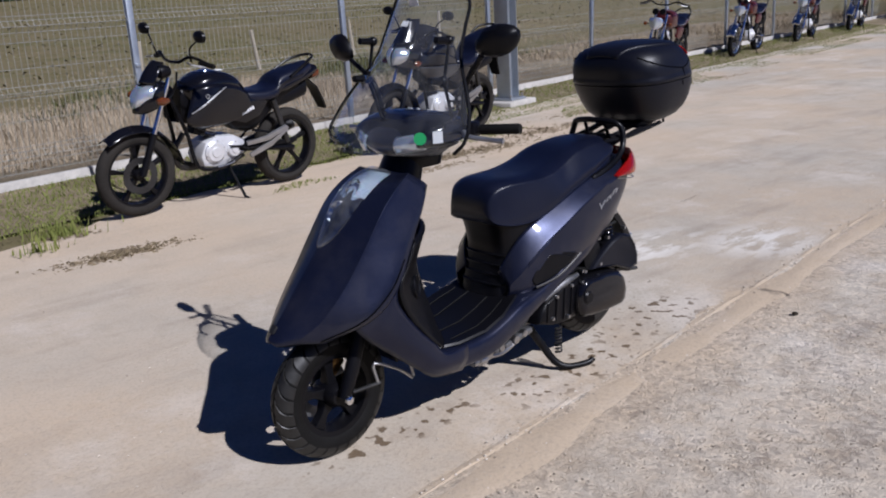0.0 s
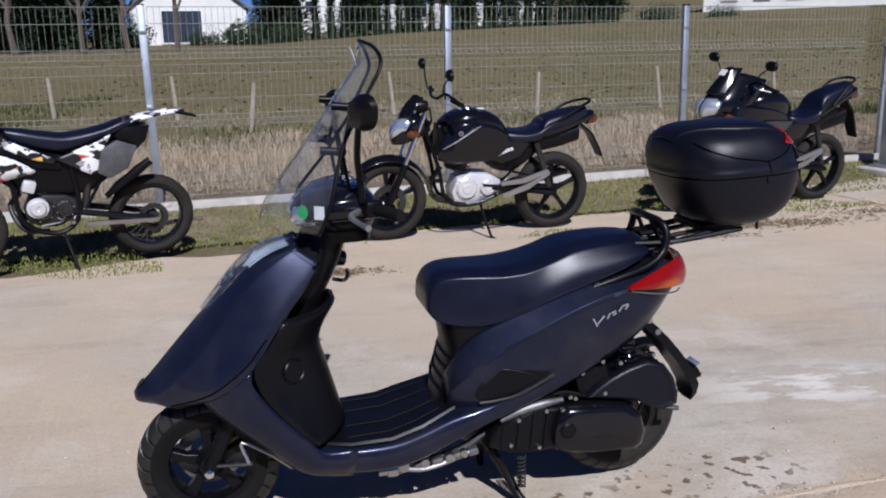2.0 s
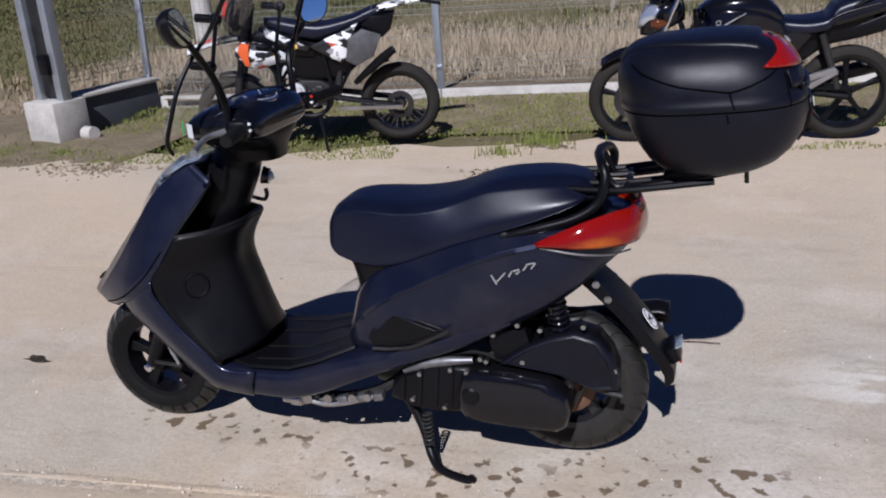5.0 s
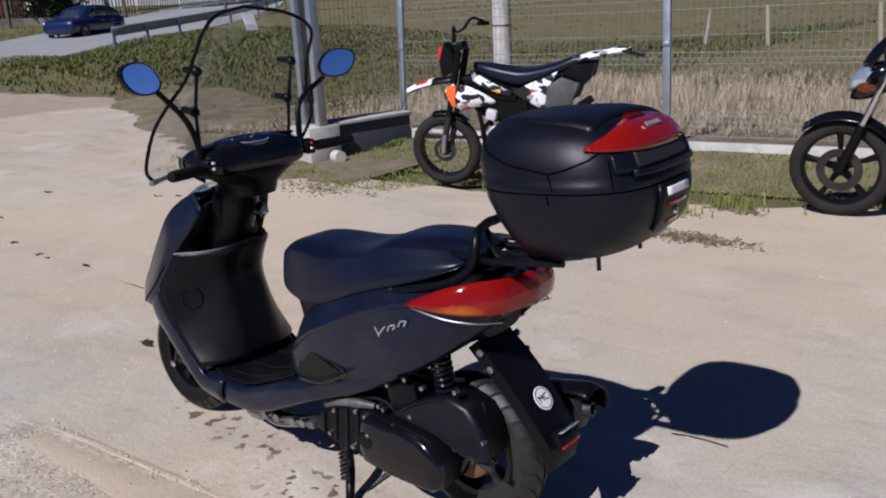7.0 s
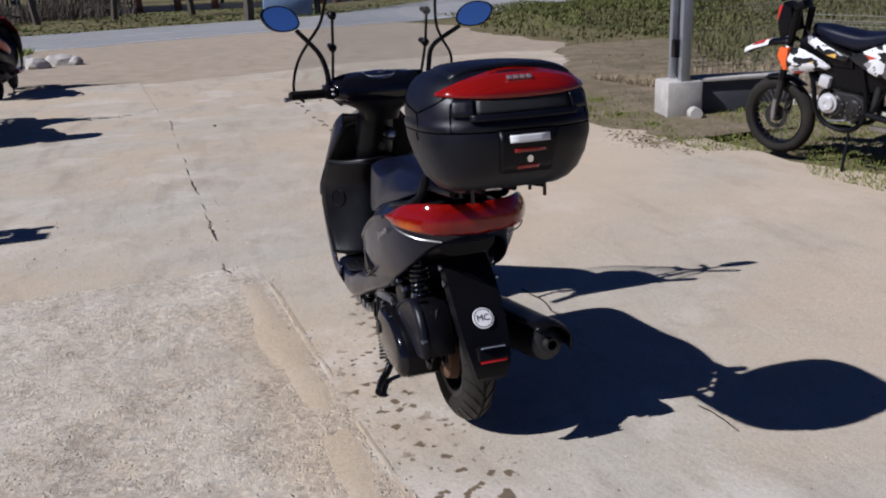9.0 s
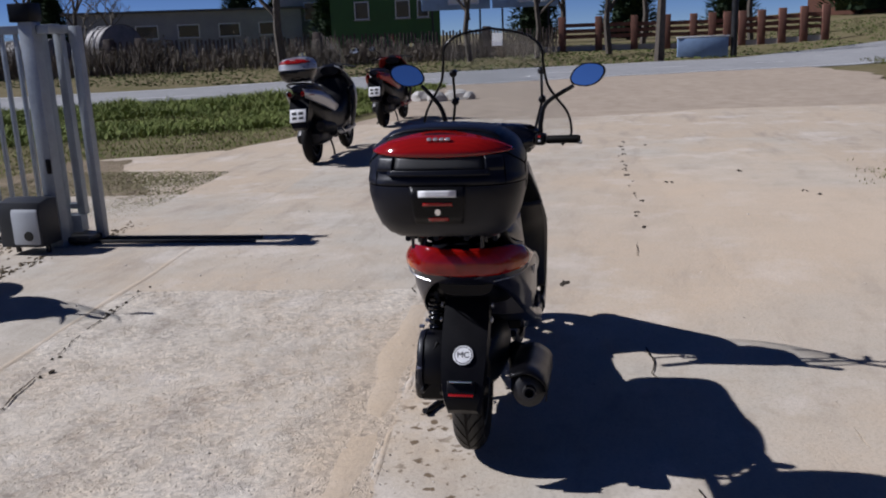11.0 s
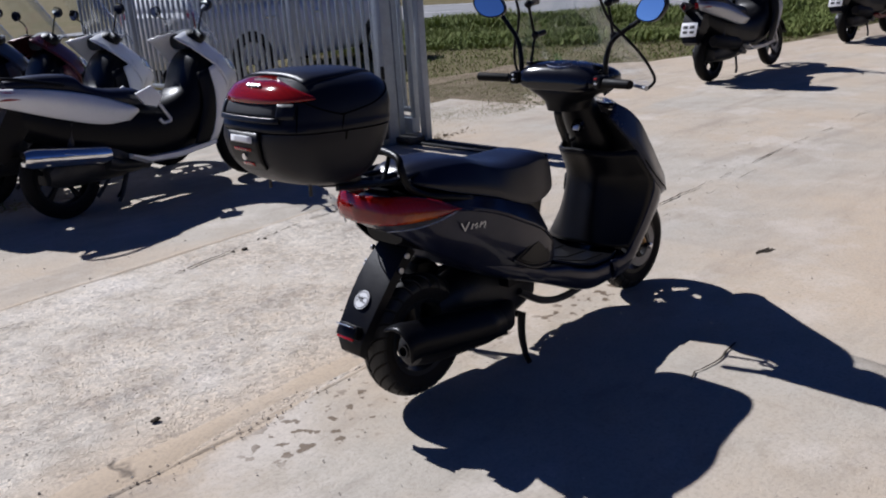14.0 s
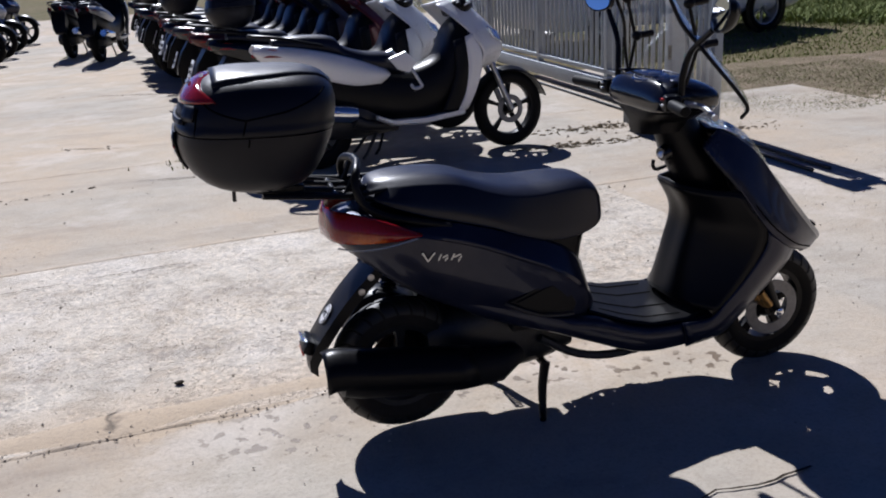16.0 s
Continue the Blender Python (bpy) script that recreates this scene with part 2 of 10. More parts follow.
def tube(bm, pts, r, n=8, smooth=0, closed=False):
    if smooth:
        pts = [tuple(p) for p in spline(pts, smooth)]
    pts = [Vector(p) for p in pts]
    rs = r if isinstance(r, (list, tuple)) else [r] * len(pts)
    if len(rs) != len(pts):
        rs = list(np.interp(np.linspace(0, 1, len(pts)), np.linspace(0, 1, len(rs)), rs))
    side = None
    rings = []
    for i, p in enumerate(pts):
        d = (pts[min(i + 1, len(pts) - 1)] - pts[max(i - 1, 0)]).normalized()
        if side is None:
            side = d.orthogonal().normalized()
        side = (side - d * side.dot(d)).normalized()
        up = d.cross(side)
        rings.append([p + (side * math.cos(a) + up * math.sin(a)) * rs[i] for a in (2 * math.pi * k / n for k in range(n))])
    if closed:
        rings.append(rings[0])
    loft(bm, rings, caps=not closed)
    return bm


def box(bm, c, s, rot=None, bevel=0.0):
    g = bmesh.ops.create_cube(bm, size=1.0)
    m = Matrix.Translation(c) @ (rot or Matrix()) @ Matrix.Diagonal((*s, 1))
    bmesh.ops.transform(bm, matrix=m, verts=g["verts"])
    if bevel:
        es = list({e for v in g["verts"] for e in v.link_edges})
        bmesh.ops.bevel(bm, geom=es, offset=bevel, segments=2, affect="EDGES", profile=0.5)
    return bm


def rot_y(d):
    return Matrix.Rotation(radians(d), 4, "Y")


def rot_z(d):
    return Matrix.Rotation(radians(d), 4, "Z")


def prism(bm, outline, y0, y1, bevel=0.0, taper=None):
    """A side outline of (x, z) points, swept from y0 to y1."""
    t = taper or 1.0
    cx, cz = sum(p[0] for p in outline) / len(outline), sum(p[1] for p in outline) / len(outline)
    a = [bm.verts.new((x, y0, z)) for x, z in outline]
    b = [bm.verts.new((cx + (x - cx) * t, y1, cz + (z - cz) * t)) for x, z in outline]
    n = len(outline)
    fs = [bm.faces.new(a[::-1]), bm.faces.new(b)]
    fs += [bm.faces.new((a[i], a[(i + 1) % n], b[(i + 1) % n], b[i])) for i in range(n)]
    if bevel:
        es = list({e for f in fs[:2] for e in f.edges})
        bmesh.ops.bevel(bm, geom=es, offset=bevel, segments=2, affect="EDGES", profile=0.5)
    return bm


def lathe(bm, prof, n=32, c=(0, 0, 0), axis="y", closed=False):
    """A profile of (radius, along) pairs turned about an axis through c."""
    rings = []
    for k in range(n):
        a = 2 * math.pi * k / n
        ring = []
        for r, h in prof:
            if axis == "y":
                p = (c[0] + r * math.cos(a), c[1] + h, c[2] + r * math.sin(a))
            elif axis == "x":
                p = (c[0] + h, c[1] + r * math.cos(a), c[2] + r * math.sin(a))
            else:
                p = (c[0] + r * math.cos(a), c[1] + r * math.sin(a), c[2] + h)
            ring.append(bm.verts.new(p))
        rings.append(ring)
    m = len(prof)
    for k in range(n):
        p, q = rings[k], rings[(k + 1) % n]
        for i in range(m if closed else m - 1):
            j = (i + 1) % m
            bm.faces.new((p[i], p[j], q[j], q[i]))
    bmesh.ops.remove_doubles(bm, verts=bm.verts, dist=1e-6)
    return bm


def patch(bm, grid, nu, nv, mirror=False):
    """A smooth sheet through a grid of points (rows of equal length)."""
    rows = [spline(r, nv) for r in grid]
    cols = [spline([r[j] for r in rows], nu) for j in range(nv + 1)]
    for s in ((1, -1) if mirror else (1,)):
        vs = [[bm.verts.new((c[i][0], c[i][1] * s, c[i][2])) for c in cols] for i in range(nu + 1)]
        for i in range(nu):
            for j in range(nv):
                bm.faces.new((vs[i][j], vs[i][j + 1], vs[i + 1][j + 1], vs[i + 1][j]))
    bmesh.ops.remove_doubles(bm, verts=bm.verts, dist=1e-5)
    return bm


def oval(x, z0, z1, w, e=2.6, n=28, yc=0.0):
    """A rounded ring across x, from z0 to z1 and w to either side."""
    out = []
    for k in range(n):
        a = 2 * math.pi * k / n
        c, s = math.cos(a), math.sin(a)
        out.append((x, yc + w * math.copysign(abs(c) ** (2 / e), c), (z0 + z1) / 2 + (z1 - z0) / 2 * math.copysign(abs(s) ** (2 / e), s)))
    return out


def hull(bm, stations, steps=24, e=2.6, n=28, yc=0.0):
    """A long rounded body through stations of (x, bottom, top, half width)."""
    loft(bm, [oval(*s[:4], e=s[4] if len(s) > 4 else e, n=n, yc=yc) for s in spline(stations, steps)])
    return bm


def tyre(bm, r, w, rim, c=(0, 0, 0), n=96, blocks=20, depth=0.004):
    """A tyre about y with a slanted tread."""
    prof = []
    for k in range(17):
        a = math.pi * k / 16
        prof.append((rim + (r - rim) * math.sin(a) ** 0.62, -w / 2 * math.cos(a) * (1.0 if 0 < k < 16 else 0.72)))
    rings = []
    for k in range(n):
        a = 2 * math.pi * k / n
        ring = []
        for rr, y in prof:
            if depth and rr > r * 0.93:
                if (k / n * blocks + abs(y) / w * 1.3 + (0.5 if y > 0 else 0)) % 1 < 0.28 or (abs(y) < w * 0.03 and depth > 0.005):
                    rr -= depth
            ring.append(bm.verts.new((c[0] + rr * math.cos(a), c[1] + y, c[2] + rr * math.sin(a))))
        rings.append(ring)
    for k in range(n):
        p, q = rings[k], rings[(k + 1) % n]
        for i in range(len(prof) - 1):
            bm.faces.new((p[i], p[i + 1], q[i + 1], q[i]))
    return bm


def words(name, text, size, mat, parent, m, label="", depth=0.0006):
    cu = bpy.data.curves.new(name, "FONT")
    cu.body, cu.size, cu.extrude = text, size, depth
    cu.align_x, cu.align_y = "CENTER", "CENTER"
    tmp = new(name, cu)
    me = bpy.data.meshes.new_from_object(tmp.evaluated_get(bpy.context.evaluated_depsgraph_get()))
    bpy.data.objects.remove(tmp)
    me.materials.clear()
    me.materials.append(mat)
    ob = new(name, me)
    ob.parent, ob.matrix_basis = parent, m
    if label:
        ob["label"] = label
    return ob


# ---- ground ----
YARD_TURN = 6.0
FENCE = [(-4.20, 4.68), (-1.43, 4.96), (1.10, 5.37), (3.58, 5.75)]
FDIR = Vector((2.53, 0.40, 0)).normalized()


def fence_at(k):
    """Foot of the k-th fence post; posts stand 2.56 m apart."""
    if k < len(FENCE):
        return Vector((*FENCE[k], 0))
    return Vector((*FENCE[-1], 0)) + FDIR * 2.56 * (k - len(FENCE) + 1)


def band_of(n, l, pos, c, r, soft=0.6):
    """1 inside an ellipse round c with radii r, fading out at its rim."""
    a, b = n.new("ShaderNodeVectorMath"), n.new("ShaderNodeVectorMath")
    a.operation, b.operation = "SUBTRACT", "MULTIPLY"
    a.inputs[1].default_value = (*c, 0)
    b.inputs[1].default_value = (1 / r[0], 1 / r[1], 0)
    l.new(pos, a.inputs[0])
    l.new(a.outputs[0], b.inputs[0])
    d = n.new("ShaderNodeVectorMath")
    d.operation = "LENGTH"
    l.new(b.outputs[0], d.inputs[0])
    return ramp_of(n, l, d.outputs["Value"], [(1 - soft, (1, 1, 1)), (1.0, (0, 0, 0))])


def concrete(name, rough_top=False, sandy=False):
    m, n, l, b = nodes_of(name)
    pos = n.new("ShaderNodeNewGeometry").outputs["Position"]
    big = noise_of(n, l, 0.5, 7.0, "World", 0.62)
    mid = noise_of(n, l, 3.2, 9.0, "World", 0.68)
    fine = noise_of(n, l, 70.0, 5.0, "World", 0.75)
    if sandy:
        base = ramp_of(n, l, mid, [(0.25, (0.385, 0.315, 0.235)), (0.5, (0.465, 0.388, 0.298)), (0.78, (0.52, 0.445, 0.355))])
    elif rough_top:
        base = ramp_of(n, l, mid, [(0.25, (0.255, 0.214, 0.163)), (0.46, (0.465, 0.408, 0.326)), (0.62, (0.665, 0.608, 0.513))])
    else:
        base = ramp_of(n, l, mid, [(0.25, (0.325, 0.287, 0.232)), (0.5, (0.428, 0.386, 0.321)), (0.78, (0.505, 0.464, 0.396))])
    sand = ramp_of(n, l, big, [(0.40, (0, 0, 0)), (0.60, (1, 1, 1))])
    col = mix_of(n, l, math_of(n, l, "MULTIPLY", sand, 0.6 if rough_top else 0.9), base, (0.480, 0.380, 0.272))
    # streaky stains drawn out along the drive
    streak = ramp_of(n, l, noise_of(n, l, 1.0, 7.0, "World", 0.65, (0.8, 3.2, 1)), [(0.52, (0, 0, 0)), (0.70, (1, 1, 1))])
    col = mix_of(n, l, math_of(n, l, "MULTIPLY", streak, 0.60 if rough_top else 0.54), col, (0.225, 0.185, 0.15))
    pale = ramp_of(n, l, noise_of(n, l, 1.3, 8.0, "World", 0.68), [(0.53, (0, 0, 0)), (0.64, (1, 1, 1))])
    col = mix_of(n, l, math_of(n, l, "MULTIPLY", pale, 0.70 if rough_top else 0.50), col, (0.62, 0.565, 0.50))
    # mottling a hand's width across, from worn and unworn skin
    mott = ramp_of(n, l, noise_of(n, l, 13.0, 8.0, "World", 0.72), [(0.40, (0, 0, 0)), (0.60, (1, 1, 1))])
    col = mix_of(n, l, math_of(n, l, "MULTIPLY", mott, 0.42 if rough_top else 0.2), col, (0.58, 0.535, 0.455) if rough_top else (0.52, 0.475, 0.405))
    dirt = ramp_of(n, l, noise_of(n, l, 6.5, 9.0, "World", 0.75), [(0.50, (0, 0, 0)), (0.66, (1, 1, 1))])
    col = mix_of(n, l, math_of(n, l, "MULTIPLY", dirt, 0.42 if rough_top else 0.30), col, (0.30, 0.25, 0.195))
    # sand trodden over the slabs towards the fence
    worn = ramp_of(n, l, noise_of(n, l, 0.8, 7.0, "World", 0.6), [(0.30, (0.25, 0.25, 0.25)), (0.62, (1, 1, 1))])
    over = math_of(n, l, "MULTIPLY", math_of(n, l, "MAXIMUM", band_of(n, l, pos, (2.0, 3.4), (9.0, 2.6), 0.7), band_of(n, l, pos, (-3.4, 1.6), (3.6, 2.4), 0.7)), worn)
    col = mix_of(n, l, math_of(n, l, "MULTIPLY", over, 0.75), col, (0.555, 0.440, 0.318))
    # blown sand lying beside the main joint
    dj = n.new("ShaderNodeVectorMath")
    dj.operation = "DOT_PRODUCT"
    dj.inputs[1].default_value = (-math.sin(radians(YARD_TURN)), math.cos(radians(YARD_TURN)), 0)
    l.new(pos, dj.inputs[0])
    off = math_of(n, l, "ADD", dj.outputs["Value"], math_of(n, l, "MULTIPLY", noise_of(n, l, 1.7, 6.0, "World", 0.6), 0.34))
    drift = ramp_of(n, l, math_of(n, l, "ADD", off, 1.2), [(0.62, (0, 0, 0)), (0.82, (1, 1, 1)), (0.99, (1, 1, 1)), (1.0, (0, 0, 0))])
    here = n.new("ShaderNodeSeparateXYZ")
    l.new(pos, here.inputs[0])
    upto = ramp_of(n, l, math_of(n, l, "MULTIPLY", math_of(n, l, "ADD", here.outputs[0], 1.0), 0.4), [(0.02, (0, 0, 0)), (0.24, (1, 1, 1))])
    col = mix_of(n, l, math_of(n, l, "MULTIPLY", math_of(n, l, "MULTIPLY", drift, upto), 0.72), col, (0.475, 0.375, 0.265))
    # exposed stones and pits
    v = n.new("ShaderNodeTexVoronoi")
    v.inputs["Scale"].default_value = 55.0 if rough_top else 85.0
    v.inputs["Randomness"].default_value = 1.0
    l.new(pos, v.inputs["Vector"])
    pits = ramp_of(n, l, v.outputs["Distance"], [(0.10, (1, 1, 1)), (0.34, (0, 0, 0))])
    lo = 0.36 if rough_top else 0.52
    where = ramp_of(n, l, noise_of(n, l, 2.1, 7.0, "World", 0.7), [(lo, (0, 0, 0)), (lo + 0.16, (1, 1, 1))])
    pick = ramp_of(n, l, v.outputs["Color"], [(0.62, (0, 0, 0)), (0.72, (1, 1, 1))])
    pit = math_of(n, l, "MULTIPLY", math_of(n, l, "MULTIPLY", pits, where), pick)
    col = mix_of(n, l, math_of(n, l, "MULTIPLY", pit, 0.75 if rough_top else 0.3), col, (0.17, 0.14, 0.11))
    if rough_top:
        tone = ramp_of(n, l, v.outputs["Color"], [(0.1, (0.72, 0.72, 0.73)), (0.5, (1.0, 1.0, 1.0)), (0.9, (1.22, 1.21, 1.19))])
        col = mix_of(n, l, where, col, mix_of(n, l, 1.0, col, tone, "MULTIPLY"))
    col = mix_of(n, l, math_of(n, l, "MULTIPLY", ramp_of(n, l, fine, [(0.36, (1, 1, 1)), (0.52, (0, 0, 0))]), 0.38 if rough_top else 0.32), col, (0.23, 0.195, 0.16))
    # hair cracks, broken off here and there
    warp = n.new("ShaderNodeTexNoise")
    warp.inputs["Scale"].default_value, warp.inputs["Detail"].default_value = 2.4, 5.0
    l.new(pos, warp.inputs["Vector"])
    wv = n.new("ShaderNodeVectorMath")
    wv.operation = "MULTIPLY_ADD"
    wv.inputs[1].default_value = (0.55, 0.55, 0)
    l.new(warp.outputs["Color"], wv.inputs[0])
    l.new(pos, wv.inputs[2])
    vc = n.new("ShaderNodeTexVoronoi")
    vc.feature = "DISTANCE_TO_EDGE"
    vc.inputs["Scale"].default_value = 0.42
    l.new(wv.outputs[0], vc.inputs["Vector"])
    line = ramp_of(n, l, vc.outputs["Distance"], [(0.0, (1, 1, 1)), (0.0026, (0, 0, 0))])
    broken = ramp_of(n, l, noise_of(n, l, 0.9, 6.0, "World", 0.7), [(0.63, (0, 0, 0)), (0.68, (1, 1, 1))])
    crack = math_of(n, l, "MULTIPLY", line, broken)
    col = mix_of(n, l, math_of(n, l, "MULTIPLY", crack, 0.8), col, (0.085, 0.07, 0.055))
    # skin of pale laitance left in two patches, and damp drips under the scooter
    if not rough_top:
        left = math_of(n, l, "MAXIMUM", band_of(n, l, pos, (1.72, 0.52), (0.62, 0.30), 0.7), band_of(n, l, pos, (2.25, 0.12), (0.42, 0.34), 0.7))
        torn = ramp_of(n, l, noise_of(n, l, 5.0, 8.0, "World", 0.65, (0.55, 1.4, 1)), [(0.47, (0, 0, 0)), (0.54, (1, 1, 1))])
        col = mix_of(n, l, math_of(n, l, "MULTIPLY", math_of(n, l, "MULTIPLY", left, torn), 0.85), col, (0.66, 0.625, 0.57))
        drips = ramp_of(n, l, noise_of(n, l, 19.0, 2.5, "World", 0.5), [(0.585, (0, 0, 0)), (0.615, (1, 1, 1))])
        near = math_of(n, l, "MAXIMUM", math_of(n, l, "MAXIMUM", band_of(n, l, pos, (0.30, -0.22), (0.55, 0.15), 0.4), band_of(n, l, pos, (-0.42, -0.12), (0.45, 0.10), 0.4)), band_of(n, l, pos, (0.92, -0.10), (0.42, 0.2), 0.4))
        damp = math_of(n, l, "MULTIPLY", drips, near)
        col = mix_of(n, l, math_of(n, l, "MULTIPLY", damp, 0.9), col, (0.125, 0.085, 0.048))
        rr = n.new("ShaderNodeMapRange")
        rr.inputs["To Min"].default_value, rr.inputs["To Max"].default_value = 0.92, 0.5
        l.new(damp, rr.inputs["Value"])
        l.new(rr.outputs[0], b.inputs["Roughness"])
    else:
        b.inputs["Roughness"].default_value = 0.74
    ob = n.new("ShaderNodeObjectInfo")
    tint = ramp_of(n, l, ob.outputs["Random"], [(0.0, (0.965, 0.965, 0.97)), (1.0, (1.03, 1.025, 1.02))])
    col = mix_of(n, l, 1.0, col, tint, "MULTIPLY")
    l.new(col, b.inputs["Base Color"])
    b.inputs["Specular IOR Level"].default_value = 0.45 if rough_top else 0.25
    h = math_of(n, l, "ADD", math_of(n, l, "ADD", math_of(n, l, "MULTIPLY", fine, 0.34), math_of(n, l, "MULTIPLY", mid, 1.3)), math_of(n, l, "MULTIPLY", math_of(n, l, "SUBTRACT", mott, dirt), 0.35 if rough_top else 0.1))
    h = math_of(n, l, "SUBTRACT", h, math_of(n, l, "MULTIPLY", math_of(n, l, "ADD", pit, crack), 0.6))
    bump_of(n, l, b, h, 0.75 if rough_top else 0.4, 0.016)
    return m


def soil(name, a, bcol, c, scale=2.2, dark=0.55, relief=0.9):
    m, n, l, b = nodes_of(name)
    f1, f2, f3 = noise_of(n, l, scale * 0.12, 5.0, "World"), noise_of(n, l, scale, 8.0, "World", 0.7), noise_of(n, l, scale * 14, 4.0, "World", 0.7)
    mixed = mix_of(n, l, ramp_of(n, l, f1, [(0.4, (0, 0, 0)), (0.6, (1, 1, 1))]), a, bcol)
    mixed = mix_of(n, l, ramp_of(n, l, f2, [(0.42, (0, 0, 0)), (0.66, (1, 1, 1))]), mixed, c)
    mixed = mix_of(n, l, math_of(n, l, "MULTIPLY", ramp_of(n, l, f3, [(0.3, (1, 1, 1)), (0.6, (0, 0, 0))]), dark), mixed, tuple(x * 0.35 for x in a))
    l.new(mixed, b.inputs["Base Color"])
    b.inputs["Roughness"].default_value = 1.0
    b.inputs["Specular IOR Level"].default_value = 0.1
    bump_of(n, l, b, math_of(n, l, "ADD", f2, f3), relief, 0.05)
    return m


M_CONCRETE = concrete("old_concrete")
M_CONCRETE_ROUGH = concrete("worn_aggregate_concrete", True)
M_JOINT = concrete("sand_in_joints", sandy=True)
M_GRAVEL = soil("brown_gravel", (0.39, 0.32, 0.25), (0.42, 0.345, 0.268), (0.32, 0.258, 0.198), 2.6, 0.2, 0.4)
M_FIELD = soil("dry_meadow", (0.150, 0.124, 0.064), (0.120, 0.111, 0.048), (0.190, 0.156, 0.092), 1.4, 0.3, 0.5)
M_ASPHALT = soil("asphalt", (0.29, 0.29, 0.295), (0.25, 0.25, 0.255), (0.33, 0.327, 0.322), 3.0, 0.3, 0.3)
M_KERB = plain("kerb_concrete", (0.42, 0.395, 0.36), 0.9, fine=50, bump=0.4, vary=0.25, dist=0.006)
M_DARKWALL = plain("dark_plinth", (0.055, 0.060, 0.070), 0.8, fine=40, bump=0.3, vary=0.3, dist=0.004)
M_ROADLINE = plain("road_marking", (0.55, 0.55, 0.55), 0.8, vary=0.3, fine=30, bump=0)


def road_off(x, y):
    """Metres west of the road's near edge."""
    return -0.844 * (x + 21.3) - 0.537 * (y + 4.2) if y < 12 else -0.74 * (x + 31) - 0.67 * (y - 14) + 0.9


def rise(x, y):
    """Height of the open ground outside the yard."""
    p = Vector((x, y, 0)) - Vector((*FENCE[1], 0))
    out = p.x * -FDIR.y + p.y * FDIR.x
    h = -0.055
    if out > 0.3:
        h += 0.10 * min(1, out / 2.5) * min(1, max(0, x + 9) / 4) + (0.033 + 0.010 * min(1, max(0, x + 2) / 10)) * max(0, out - 2) * max(min(1, max(0, x + 10) / 8), min(1, max(0, x + 50) / 30) * min(1, max(0, out - 25) / 20)) + 0.047 * max(0, x - 5) * min(1, out / 45)
    climb = 0.052 * max(0, min(60, y - 7)) * min(1, max(0, -14 - x) / 8)
    h = max(h, -0.055 + climb)
    w = road_off(x, y) - 10
    if w > 0:
        h = -0.055 + climb + 0.35 * min(1, w / 12) + 1.0 * min(1, w / 16) * min(1, max(0, y - 4) / 12)
    return h


def ground_sheet():
    bm = B()
    axis = sorted({s * v for s in (-1, 1) for v in (0, 1.5, 3, 4.5, 6, 7.5, 9, 11, 13, 16, 20, 26, 34, 45, 60, 80, 110, 160, 240, 400, 700, 1200, 2200)})
    ax, ay = sorted(set(axis) | set(range(-60, -14, 2))), sorted(set(axis) | set(range(-30, 52, 2)))
    sunk = lambda x, y: -0.07 if -1.5 < road_off(x, y) < 10 and x < -10 else 0.0
    vs = [[bm.verts.new((x, y, rise(x, y) + sunk(x, y) + (0.05 * noise.noise(Vector((x * 0.2, y * 0.2, 0))) if max(abs(x), abs(y)) > 20 else 0))) for y in ay] for x in ax]
    for i in range(len(ax) - 1):
        for j in range(len(ay) - 1):
            bm.faces.new((vs[i][j], vs[i + 1][j], vs[i + 1][j + 1], vs[i][j + 1]))
    ob = part("ground", bm, M_FIELD)
    return tagged(ob, "dry brownish meadow ground around the yard and beyond the fence", "ground", kind="structure")


ground_sheet()

YM = Matrix.Translation((0, -0.40, 0)) @ rot_z(YARD_TURN)


def ragged(outline):
    """The outline in short steps, wandering to either side as a trodden edge does; far stretches stay as they are."""
    res = []
    for (x0, y0), (x1, y1) in zip(outline, outline[1:] + outline[:1]):
        n = max(1, int(math.hypot(x1 - x0, y1 - y0) / 0.3)) if max(abs(x0), abs(x1)) < 27 and min(y0, y1) > -8 else 1
        for k in range(n):
            x, y = x0 + (x1 - x0) * k / n, y0 + (y1 - y0) * k / n
            q = Vector((x * 0.8, y * 0.8, 3))
            res.append((x + 0.38 * noise.noise(q) + 0.16 * noise.noise(q * 4), y + 0.38 * noise.noise(q + Vector((0, 0, 9))) + 0.16 * noise.noise(q * 4 + Vector((0, 0, 9)))))
    return res


